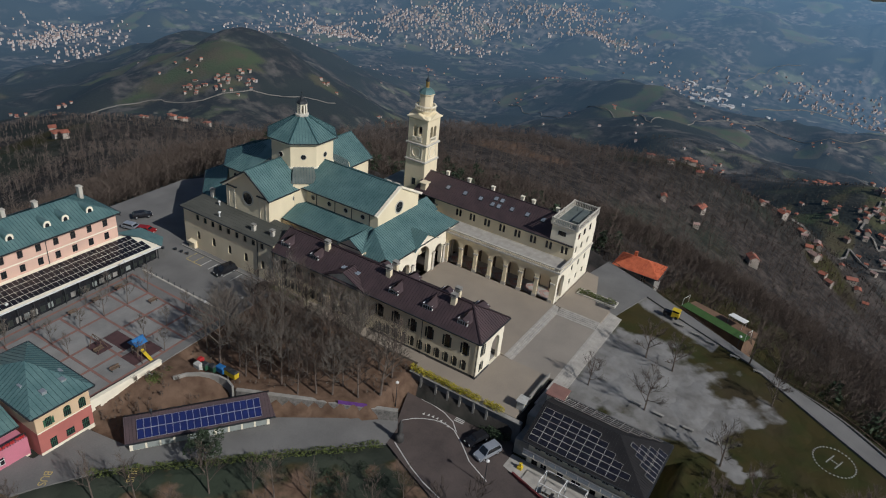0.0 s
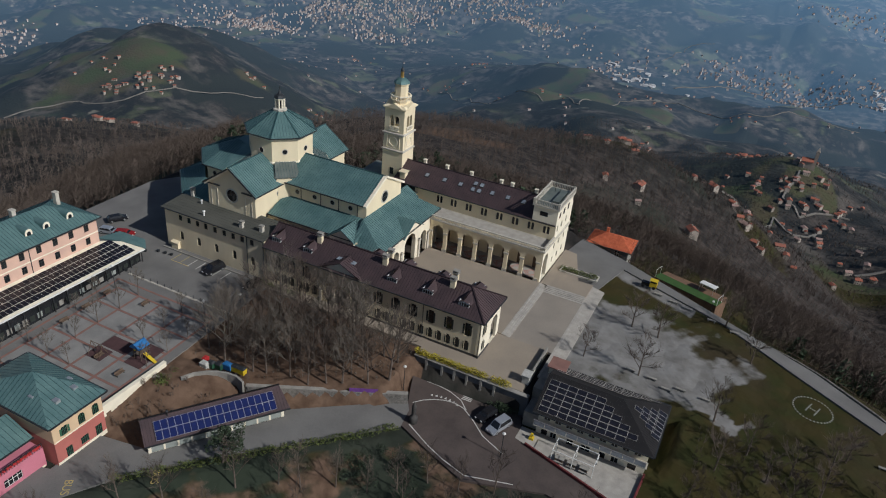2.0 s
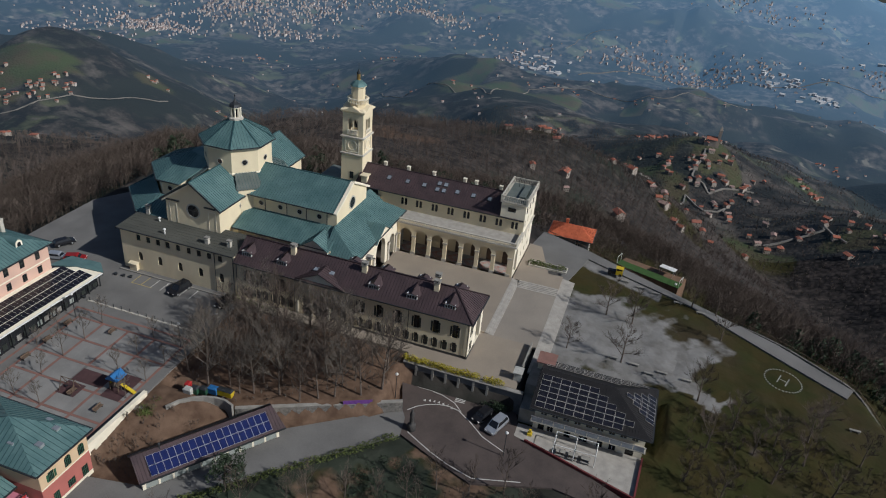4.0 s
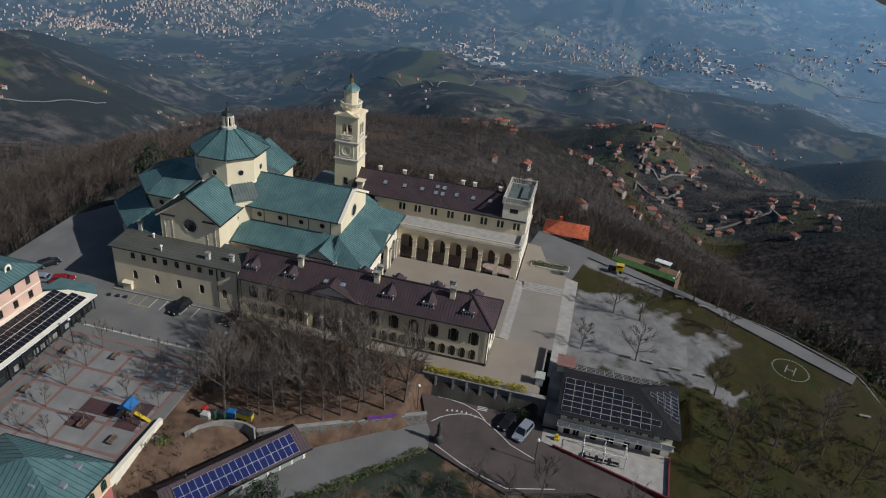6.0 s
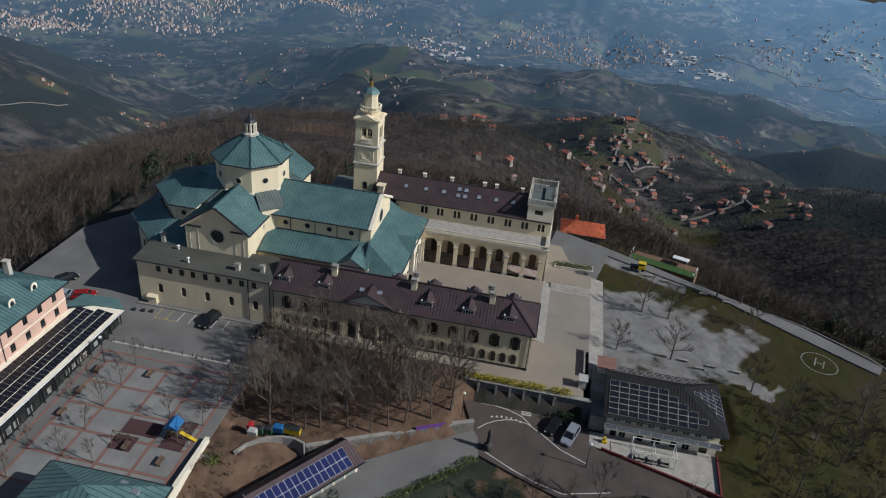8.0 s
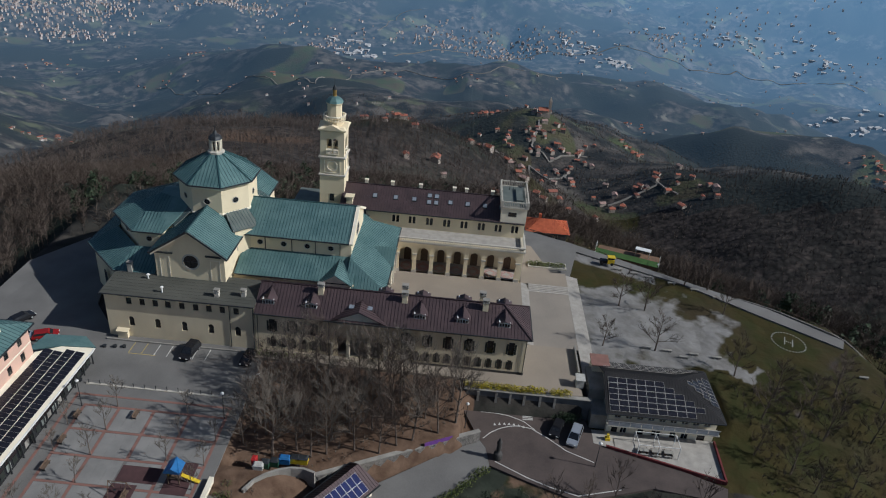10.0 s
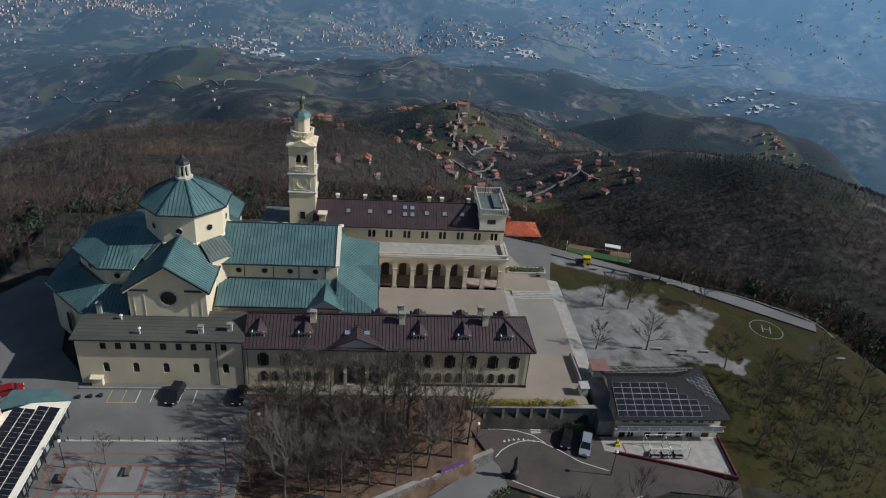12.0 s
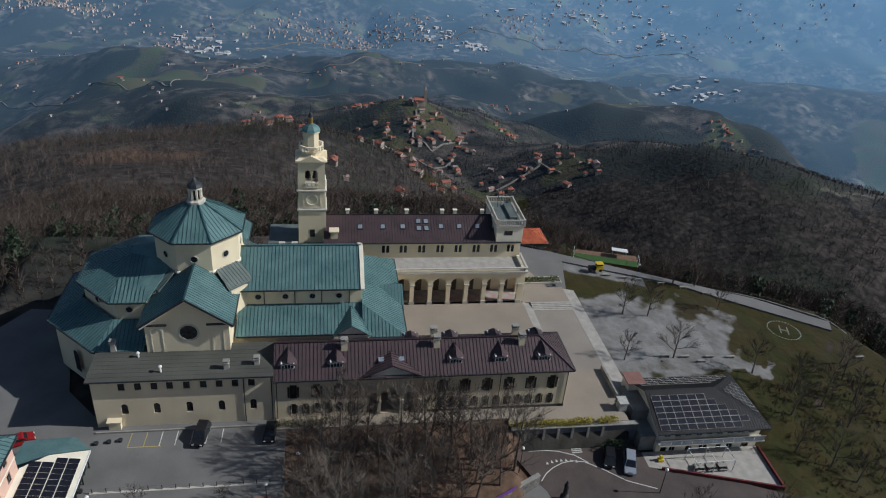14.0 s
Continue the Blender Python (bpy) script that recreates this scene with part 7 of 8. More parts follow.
for cx, cy, n, sx, sy in ((-70, 92, 46, 32, 14), (-34, 76, 26, 18, 8), (-110, 70, 14, 14, 14), (-20, 95, 16, 22, 10), (110, 40, 40, 30, 26), (75, 60, 14, 20, 8), (-60, 130, 30, 50, 20)):
    for _ in range(n):
        x, y = cx + rw.gauss(0, sx * 0.5), cy + rw.gauss(0, sy * 0.5)
        if outside(x, y) > 2:
            h = rw.uniform(5, 9)
            z = lz(x, y)
            for k in range(5):
                ev.append((x + rw.uniform(-1, 1), y + rw.uniform(-1, 1), z + h * (0.35 + 0.14 * k), 2.4 - 0.35 * k, 2.4 - 0.35 * k, 1.3))
leafy("evergreens", ev, 34, 0.6, LEAF, "dark evergreen trees on the slope behind the church", "woods", rw)
leafy("flowering_hedge", [(-10.2 + 0.55 * k, -4.75 + rw.uniform(-.12, .12), 0.25 + rw.uniform(-.1, .2), 0.7, 0.6, 0.75) for k in range(34) if k not in (26, 27)], 120, 0.13, HEDGE, "yellow flowering hedge along the terrace wall", "hedge", rw, "")
fuzz("bank_undergrowth", slope_spots(500, lambda x, y: side(x, y, -32.5, -26.2, -7.4, -13.0) > 1.5 and y < -3, -46, -11, -26, -3, rw), 0.5, 1.8, 16, 0.02, TWIG_PALE, "pale dry undergrowth on the wooded bank", rw)
leafy("hollow_shrubs", [(-44.5 + rw.uniform(-1, 1), -32 + rw.uniform(-2.5, 2.5), -2.2 + rw.uniform(-.5, .5), 0.9, 0.9, 0.8) for _ in range(14)], 90, 0.16, SHRUB, "green shrubs in the hollow beside the plaza wall", "shrubs", rw)
leafy("road_hedge", [(-36.5 + 0.74 * k, -51.3 + 0.765 * k + rw.uniform(-.4, .4), -4.5 + rw.uniform(-.2, .2), 0.9, 0.7, 0.6) for k in range(42)], 70, 0.17, SHRUB, "low green hedge along the road's edge", "hedge", rw, "")
leafy("wall_shrubs", [(-49 + 1.1 * k + rw.uniform(-.3, .3), -1.7 + rw.uniform(-.3, .2), 0.2 + rw.uniform(-.2, .3), 0.8, 0.6, 0.8) for k in range(10)], 80, 0.15, SHRUB, "green shrubs against the wing's wall", "shrubs", rw)
leafy("flower_bed", [(3.4 + 0.75 * k, 40.6 + rw.uniform(-.6, .8), 0.35, 0.85, 0.8, 0.75) for k in range(11)], 110, 0.15, SHRUB, "low shrubs in the stone flower bed", "flower bed", rw, "")
leafy("forecourt_shrubs", [(7.6 + rw.uniform(-1.5, 2.8), -6.4 + rw.uniform(-.5, .5), -4.1 + rw.uniform(0, 1.3), 0.9, 0.7, 0.8) for _ in range(12)], 80, 0.15, LEAF, "dark shrubs before the terrace arches", "shrubs", rw)
leafy("island_bushes", [(rw.uniform(-12, 2), rw.uniform(-33, -23), -5.6, 1.1, 1.1, 0.9) for _ in range(26)], 80, 0.17, LEAF, "bushes on the grassy island by the road", "bushes", rw)
m = Mesh()
m.box(2.9, 11.8, 39.5, 39.75, -0.1, 0.35)
m.box(2.9, 11.8, 41.8, 42.05, -0.1, 0.35)
m.box(2.9, 3.15, 39.75, 41.8, -0.1, 0.35)
m.box(11.55, 11.8, 39.75, 41.8, -0.1, 0.35)
solo("bed_kerb", m, STONE, "stone kerb round the flower bed", "kerb", kind="structure")
pine = thing("pine_tree", (-25.4, -40.2, ROADZ), "dark spreading pine standing at the road's edge", "tree")
m = Mesh()
m.tube((-25.4, -40.2, -5), (-25.0, -40.0, 0.2), 0.22, 0.1, 7)
part("trunk", m, BARK, pine)
cr = leafy("crown", [(-25.2 + rw.gauss(0, 1.3), -40.1 + rw.gauss(0, 1.3), rw.uniform(-2.6, 1.2), 1.0, 1.0, 0.5) for _ in range(22)], 90, 0.2, LEAF, "", "", rw, "")
cr.parent = pine
cr.matrix_parent_inverse = world_of(pine).inverted()

# ---- plaza floor, benches, lamps, playground ----
def strip(x0, y0, x1, y1, w, material, lift=0.012):
    m = Mesh()
    d = Vector((x1 - x0, y1 - y0, 0)).normalized()
    s = Vector((-d.y, d.x, 0)) * w / 2
    a, b = Vector((x0, y0, 0)), Vector((x1, y1, 0))
    q = [a - s, b - s, b + s, a + s]
    m.slab([(p.x, p.y, plaza_z(p.x, p.y) + lift) for p in q], 0.05)
    return part("red_strip", m, material, plaza)


for x, ya, yb in ((-74.4, -15.6, -58), (-72.1, -17.8, -46), (-66.4, -17.8, -46), (-60.7, -17.8, -28.2), (-60.7, -33.5, -46), (-54.9, -17.8, -46), (-49.0, -15.6, -45)):
    strip(x, ya, x, yb, 0.45, REDPAVE)
for y, xa, xb in ((-15.5, -74.7, -48.7), (-17.8, -72.3, -49.3), (-23.0, -72.3, -49.3), (-28.1, -72.3, -49.3), (-33.2, -72.3, -49.3), (-38.5, -72.3, -49.3), (-44, -72.3, -49.3)):
    strip(xa, y, xb, y, 0.4, REDPAVE, 0.018)
xs = [-72.1, -66.4, -60.7, -54.9, -49.0]
ys = [-17.8, -23.0, -28.1, -33.2, -38.5, -44.0]
for i in range(4):
    for j in range(5):
        for k in range(3):
            m = Mesh()
            xa, xb = xs[i] + 0.29, xs[i + 1] - 0.29
            w = (xb - xa) / 3
            a, b, c, d = xa + w * k + 0.01, xa + w * (k + 1) - 0.01, ys[j + 1] + 0.27, ys[j] - 0.27
            m.slab([(x, y, plaza_z(x, y) + 0.008) for x, y in ((a, c), (b, c), (b, d), (a, d))], 0.04)
            part("paver", m, PAVER, plaza)
for x, y in ((-71.9, -20.4), (-71.6, -25.7), (-71.4, -30.8), (-63, -19.2), (-58, -34.6), (-51.5, -36)):
    z = plaza_z(x, y)
    b = thing("park_bench", (x, y, z), "dark wooden bench in the paved plaza", "bench", "plaza benches")
    m = Mesh()
    m.box(x - 0.3, x + 0.25, y - 0.9, y + 0.9, z + 0.40, z + 0.46)
    part("seat", m, WOOD, b)
    m = Mesh()
    m.box(x - 0.36, x - 0.3, y - 0.9, y + 0.9, z + 0.5, z + 0.85)
    part("backrest", m, WOOD, b)
    for dy in (-0.7, 0.7):
        m = Mesh()
        m.box(x - 0.3, x + 0.2, y + dy - 0.04, y + dy + 0.04, z - 0.05, z + 0.4)
        part("leg", m, LEAD, b)
for x, y in ((-72.4, -18.2), (-49.2, -17.8), (-44.9, -12.6), (-76, -40), (-9.8, -10.2), (36.5, 52.5), (12, -16.5)):
    z = plaza_z(x, y) if x < -40 else (lz(x, y) if x > 20 else ROADZ)
    l = thing("street_lamp", (x, y, z), "tall slim dark street lamp", "lamp", "street lamps")
    m = Mesh()
    m.tube((x, y, z - 0.2), (x, y, z + 5.0), 0.09, 0.05, 8)
    part("pole", m, LEAD, l)
    m = Mesh()
    m.turned(x, y, [(0.08, z + 4.95), (0.3, z + 5.15), (0.3, z + 5.3), (0.1, z + 5.5)], 10)
    part("head", m, WHITEWOOD, l)
bol = Mesh()
bol.turned(0, 0, [(0.07, -0.1), (0.07, 0.8), (0.09, 0.85), (0.03, 0.95)], 8)
bol_me = bol.data("bollard", LEAD)
for k in range(15):
    x = -73.8 + 1.9 * k
    b = tagged(new("bollard", bol_me), "short dark metal bollard edging the plaza", "bollard", "plaza bollards")
    b.location = (x, -13.0, plaza_z(x, -13))
m = Mesh()
m.slab([(-74.2, -13.25, plaza_z(0, -13) + 0.14), (-46.6, -13.25, plaza_z(0, -13) + 0.14), (-46.6, -12.85, plaza_z(0, -13) + 0.14), (-74.2, -12.85, plaza_z(0, -13) + 0.14)], 0.3)
solo("plaza_kerb", m, STONE, "stone kerb between plaza and parking", "kerb", kind="structure")
for k, (x, y) in enumerate(((-78, -5), (-75.6, -3.6), (-73.8, -3.4), (-72.2, -3.2), (-76, -9.4), (-75.5, -12.6))):
    m = Mesh()
    m.turned(x, y, [(0.3, plaza_z(x, y) - 0.05), (0.38, plaza_z(x, y) + 0.4), (0.3, plaza_z(x, y) + 0.42)], 10)
    solo("planter", m, LEAD, "dark round planter pot on the asphalt", "planter", "planters")
for xa, xb, ya, yb in ((-60.7, -54.7, -32.0, -29.0), (-60.9, -57.2, -35.4, -32.4), (-53.6, -49.9, -33.4, -27.4)):
    m = Mesh()
    m.slab([(x, y, plaza_z(x, y) + 0.035) for x, y in ((xa, ya), (xb, ya), (xb, yb), (xa, yb))], 0.05)
    part("play_mat", m, RUBBER, plaza, "dark maroon rubber play mat")
pg = thing("playground_tower", (-52, -31, -1.7), "climbing tower with blue roof and yellow slide", "playground")
for x in (-52.9, -51.3):
    for y in (-31.6, -30.0):
        m = Mesh()
        m.box(x - 0.06, x + 0.06, y - 0.06, y + 0.06, -1.8, 0.9)
        part("post", m, WOOD, pg)
m = Mesh()
m.box(-53.0, -51.2, -31.7, -29.9, -0.5, -0.4)
part("deck", m, WOOD, pg)
m = Mesh()
m.loft([[(-53.3, -32.0, 0.9), (-53.3, -29.6, 0.9), (-52.1, -29.6, 1.9)], [(-50.9, -32.0, 0.9), (-50.9, -29.6, 0.9), (-52.1, -29.6, 1.9)]])
m.loft([[(-53.3, -32.0, 0.8), (-52.1, -32.0, 1.8), (-50.9, -32.0, 0.8)], [(-53.3, -29.6, 0.8), (-52.1, -29.6, 1.8), (-50.9, -29.6, 0.8)]])
part("roof", m, BLUEPL, pg)
m = Mesh()
m.beam((-51.2, -30.8, -0.45), (-48.6, -30.8, -1.6), 0.6, 0.12)
m.box(-53.0, -52.9, -31.6, -30.0, -0.4, 0.3)
part("slide", m, YELPL, pg)
sw = thing("swing", (-59, -34, -1.8), "wooden double swing frame on a rubber mat", "swing")
for x in (-60.4, -57.8):
    m = Mesh()
    m.tube((x, -35.0, -1.9), (x, -34.0, 0.5), 0.06)
    m.tube((x, -33.0, -1.8), (x, -34.0, 0.5), 0.06)
    part("frame_leg", m, WOOD, sw)
m = Mesh()
m.tube((-60.5, -34, 0.5), (-57.7, -34, 0.5), 0.06)
part("top_bar", m, WOOD, sw)
for x in (-59.7, -58.5):
    m = Mesh()
    m.box(x - 0.22, x + 0.22, -34.1, -33.9, -1.3, -1.26)
    m.tube((x - 0.2, -34, -1.3), (x - 0.2, -34, 0.5), 0.015, k=4)
    m.tube((x + 0.2, -34, -1.3), (x + 0.2, -34, 0.5), 0.015, k=4)
    part("seat", m, LEAD, sw)

# ---- bins, low curved wall, vehicles ----
for i, (x, y, mt, w) in enumerate(((-42.0, -25.6, REDPL, 0.7), (-41.0, -26.9, WHITESTONE, 1.4), (-40.2, -26.2, GREENPL, 1.2), (-38.9, -25.6, GREENPL, 1.2), (-37.5, -24.9, BLUEPL, 1.6), (-36.0, -24.6, YELPL, 1.4), (-34.7, -24.6, YELPL, 1.4))):
    z = max(lz(x, y), plaza_z(x, y) - 0.4)
    b = thing("waste_bin", (x, y, z), "plastic recycling bin with a domed lid", "bin", "recycling bins")
    m = Mesh()
    m.loft([[(x - w / 2, y - 0.45, z - 0.3), (x + w / 2, y - 0.45, z - 0.3), (x + w / 2, y + 0.45, z - 0.3), (x - w / 2, y + 0.45, z - 0.3)], [(x - w * .56, y - 0.55, z + 0.85), (x + w * .56, y - 0.55, z + 0.85), (x + w * .56, y + 0.55, z + 0.85), (x - w * .56, y + 0.55, z + 0.85)]])
    part("body", m, mt, b)
    m = Mesh()
    m.loft([[(x - w * .58, y - 0.58, z + 0.85), (x + w * .58, y - 0.58, z + 0.85), (x + w * .58, y + 0.58, z + 0.85), (x - w * .58, y + 0.58, z + 0.85)], [(x - w * .4, y - 0.35, z + 1.1), (x + w * .4, y - 0.35, z + 1.1), (x + w * .4, y + 0.35, z + 1.1), (x - w * .4, y + 0.35, z + 1.1)]])
    part("lid", m, LEAD if mt in (GREENPL, YELPL) else mt, b)
m = Mesh()
arc_p = [(-42.0, -31.6), (-41.0, -29.6), (-39.5, -28.1), (-37.9, -27.1), (-36.2, -26.5), (-34.2, -26.4), (-32.4, -27.0)]
for (x, y), (u, w) in zip(arc_p, arc_p[1:]):
    m.beam((x, y, -4.4), (u, w, -4.4), 0.4, 3.1)
solo("curved_wall", m, CONCRETE, "pale curved wall round the planted hollow", "wall", kind="structure")


def car(x, y, z, turn, paint, label, van=False):
    c = thing("van" if van else "car", (0, 0, 0), label, "van" if van else "car", "parked cars")
    L, W, H = (4.9, 1.9, 1.95) if van else (4.4, 1.8, 1.5)
    prof = [(-L / 2, 0.35), (-L / 2, 0.8), (-L / 2 + 0.1, 1.0), (-L / 2 + 0.5, H - 0.05), (L * 0.12, H), (L * 0.28, 1.0), (L / 2 - 0.1, 0.78), (L / 2, 0.5), (L / 2, 0.35)]
    m = Mesh()
    m.loft([[(a, -W / 2 + (0.0 if b < 1.05 else 0.2), b) for a, b in prof], [(a, W / 2 - (0.0 if b < 1.05 else 0.2), b) for a, b in prof]])
    part("body", m, paint, c)
    for nm, q in (("windscreen", [(L * 0.13, H - 0.06), (L * 0.275, 1.03)]), ("rear_window", [(-L / 2 + 0.47, H - 0.12), (-L / 2 + 0.13, 1.06)])):
        m = Mesh()
        (a, b), (d, e) = q
        sg = 0.02 if nm == "windscreen" else -0.02
        m.poly((a + sg, -W / 2 + 0.28, b), (d + sg, -W / 2 + 0.1, e), (d + sg, W / 2 - 0.1, e), (a + sg, W / 2 - 0.28, b))
        part(nm, m, GLASS, c)
    for s in (-1, 1):
        m = Mesh()
        ya, yb = s * (W / 2 - 0.02), s * (W / 2 - 0.18)
        m.poly((-L / 2 + 0.3, ya * 1.01, 1.04), (L * 0.24, ya * 1.01, 1.04), (L * 0.11, yb * 1.01 + s * .02, H - 0.12), (-L / 2 + 0.6, yb * 1.01 + s * .02, H - 0.14))
        part("side_window", m, GLASS, c)
        for wx in (-L * 0.31, L * 0.31):
            m = Mesh()
            m.tube((wx, s * (W / 2 - 0.2), 0.33), (wx, s * (W / 2 + 0.02), 0.33), 0.33, k=14)
            w = part("wheel", m, TYRE, c)
            m = Mesh()
            m.tube((wx, s * (W / 2 + 0.0), 0.33), (wx, s * (W / 2 + 0.035), 0.33), 0.2, k=10)
            part("rim", m, ALU, w)
        m = Mesh()
        m.box(L / 2 - 0.08, L / 2 + 0.015, s * 0.62 - 0.18, s * 0.62 + 0.18, 0.6, 0.74)
        part("headlight", m, WHITEWOOD, c)
    c.matrix_basis = pose(x, y, z, 0, 0, turn)
    return c


car(-60.2, -3.2, plaza_z(0, -3.2), 262, CARBLACK, "dark estate car parked facing the annex", True)
car(-49.6, -3.4, plaza_z(0, -3.4), 265, CARBLACK, "black car parked under bare trees")
car(-86.8, -2.6, plaza_z(0, -2.6), 25, CARRED, "red car parked beside the hotel")
car(-90.5, -3.6, plaza_z(0, -3.6), 15, CARSILVER, "silver car parked beside the hotel")
car(-93.5, 1.5, plaza_z(0, 0), 60, CARBLACK, "black car parked behind the hotel")
car(9.2, -10.4, ROADZ + 0.03, 250, CARSILVER, "silver van parked on the brown setts", True)
car(6.2, -8.9, ROADZ + 0.03, 250, CARBLACK, "dark car parked near the terrace arches")
tr = thing("tourist_train", (22, 46.5, -1.2), "small yellow and dark blue tractor on the path", "tractor")
for nm, mt, b in (("cab", YELPL, (22.4, 24.0, 46.0, 47.3, -0.7, 0.4)), ("bonnet", CARBLACK, (20.6, 22.4, 46.1, 47.2, -0.7, 0.1)), ("roof", YELPL, (22.3, 24.1, 45.9, 47.4, 0.9, 1.0)), ("glass", GLASS, (22.5, 23.9, 46.1, 47.2, 0.4, 0.9))):
    m = Mesh()
    m.box(*b)
    part(nm, m, mt, tr)
for x in (21.1, 23.5):
    for y in (45.95, 47.2):
        m = Mesh()
        m.tube((x, y, -0.75), (x, y + 0.2, -0.75), 0.38, k=12)
        part("wheel", m, TYRE, tr)

# ---- painted lines ----
def paint(pts, w, z, material, name="painted_line", owner=None):
    for (x, y), (u, v) in zip(pts, pts[1:]):
        m = Mesh()
        m.beam((x, y, z if not callable(z) else z(x, y)), (u, v, z if not callable(z) else z(u, v)), w, 0.012)
        part(name, m, material, owner)


for k in range(7):
    x = -70.9 + 2.3 * k
    paint([(x, -4.6), (x + 0.1, -1.6)], 0.14, lambda a, b: plaza_z(a, b) + 0.006, YELLOW if k < 2 else LINE, owner=yard)
paint([(-70.9, -4.6), (-66.0, -4.6)], 0.14, lambda a, b: plaza_z(a, b) + 0.006, YELLOW, owner=yard)
fz = ROADZ + 0.034
paint([(-7.1, -5.9), (-4.5, -5.9), (-2.0, -6.3), (0.6, -7.4), (2.4, -9.2)], 0.16, fz, LINE, owner=forecourt)
paint([(-6.6, -12.5), (-5.4, -11.0), (-4.0, -9.9), (-2.2, -9.0), (-0.3, -8.6), (1.8, -9.0), (4.5, -10.9), (7.6, -13.6), (12, -15.6)], 0.16, fz, LINE, owner=forecourt)
paint([(-4.6, -17.6), (0.5, -20.4), (4.0, -21.9), (8.5, -23.2), (16, -20.9)], 0.16, fz, LINE, owner=forecourt)
for k in range(7):
    x = -4.6 + 0.85 * k
    m = Mesh()
    y = -9.4 + 0.9 * math.sin(0.5 + k * 0.35)
    m.slab([(x - 0.25, y - 0.1, fz + 0.012), (x + 0.25, y - 0.1, fz + 0.012), (x, y + 0.5, fz + 0.012)], 0.01)
    part("painted_triangle", m, LINE, forecourt)
for k in range(3):
    paint([(0.4, -6.0 - 0.42 * k), (2.2, -5.9 - 0.42 * k)], 0.22, fz, LINE, owner=forecourt)
for (x, y) in ((-41.5, -56.0), (-32.2, -48.0)):
    c = bpy.data.curves.new("bus_text", "FONT")
    c.body, c.size, c.extrude, c.align_x = "BUS", 1.7, 0.004, "CENTER"
    t = new("bus_marking", c)
    t.matrix_world = pose(x, y, ROADZ + 0.012, 0, 0, -55)
    dg = bpy.context.evaluated_depsgraph_get()
    me = bpy.data.meshes.new_from_object(t.evaluated_get(dg))
    bpy.data.objects.remove(t)
    me.materials.clear()
    me.materials.append(YELLOW)
    o = part("bus_marking", me, None, road, "faded yellow letters BUS")
    o.matrix_basis = pose(x, y, ROADZ + 0.012, 0, 0, -55)

# ---- landing circle, lawn furniture, edge fence ----
HXC, HYC, HR = 58.4, 23.8, 3.5
pad = thing("landing_circle", (HXC, HYC, lz(HXC, HYC)), "ring of white stones with an H on the lawn", "marking")
for k in range(34):
    a = 2 * math.pi * k / 34
    x, y = HXC + HR * math.cos(a), HYC + HR * math.sin(a)
    m = Mesh()
    m.box(x - 0.13, x + 0.13, y - 0.10, y + 0.10, lz(x, y) - 0.1, lz(x, y) + 0.07)
    part("stone", m, WHITESTONE, pad)
for dx, dy in [(-1, -1.5 + 0.5 * k) for k in range(7)] + [(1, -1.5 + 0.5 * k) for k in range(7)] + [(-0.5, 0), (0, 0), (0.5, 0)]:
    x, y = HXC + dx * 0.75 + dy * 0.3, HYC + dy * 0.8 - dx * 0.3
    m = Mesh()
    m.box(x - 0.11, x + 0.11, y - 0.1, y + 0.1, lz(x, y) - 0.1, lz(x, y) + 0.08)
    part("stone", m, WHITESTONE, pad)
for x, y in ((25.8, 14.2), (30.0, 14.1), (35.4, 14.1), (40.0, 14.0), (24.9, 45.2), (28.6, 44.2), (32.0, 43.4), (37.2, 42.0), (42.2, 40.3), (46.8, 38), (33, 12.6), (70, 14)):
    z = lz(x, y)
    b = thing("stone_bench", (x, y, z), "low grey stone bench on the lawn", "bench", "lawn benches")
    m = Mesh()
    m.box(x - 0.95, x + 0.95, y - 0.25, y + 0.25, z + 0.38, z + 0.5)
    part("seat", m, CONCRETE, b)
    for dx in (-0.65, 0.65):
        m = Mesh()
        m.box(x + dx - 0.12, x + dx + 0.12, y - 0.2, y + 0.2, z - 0.15, z + 0.38)
        part("support", m, CONCRETE, b)
edge = [(3, 61.2), (15.4, 56.2), (28.5, 51.8), (42.5, 46.8), (58.5, 36.8), (72.2, 27.6), (80, 17)]
fence = thing("edge_fence", (40, 47, -2), "wooden rail fence along the hill's edge", "fence")
for (x, y), (u, w) in zip(edge, edge[1:]):
    n = int(math.hypot(u - x, w - y) / 2.4)
    for k in range(n):
        px, py = x + (u - x) * k / n, y + (w - y) * k / n
        qx, qy = x + (u - x) * (k + 1) / n, y + (w - y) * (k + 1) / n
        z0, z1 = lz(px, py) + 0.2, lz(qx, qy) + 0.2
        m = Mesh()
        m.box(px - 0.07, px + 0.07, py - 0.07, py + 0.07, z0 - 0.6, z0 + 1.1)
        part("post", m, WOOD, fence)
        m = Mesh()
        m.beam((px, py, z0 + 0.85), (qx, qy, z1 + 0.85), 0.08, 0.12)
        part("rail", m, WOOD, fence)
m = Mesh()
for (x, y), (u, w) in zip(edge, edge[1:]):
    n = 6
    for k in range(n):
        a, b = (x + (u - x) * k / n, y + (w - y) * k / n), (x + (u - x) * (k + 1) / n, y + (w - y) * (k + 1) / n)
        m.beam((a[0] - 0.2, a[1] - 0.5, lz(*a) - 0.5), (b[0] - 0.2, b[1] - 0.5, lz(*b) - 0.5), 0.4, 1.15)
solo("edge_wall", m, ROUGHSTONE, "low grey stone wall along the hill path", "wall", kind="structure")
pz = -5.2
pitch_ring = [(21.8, 60.0), (37.4, 54.6), (38.4, 57.4), (22.8, 62.8)]
m = Mesh()
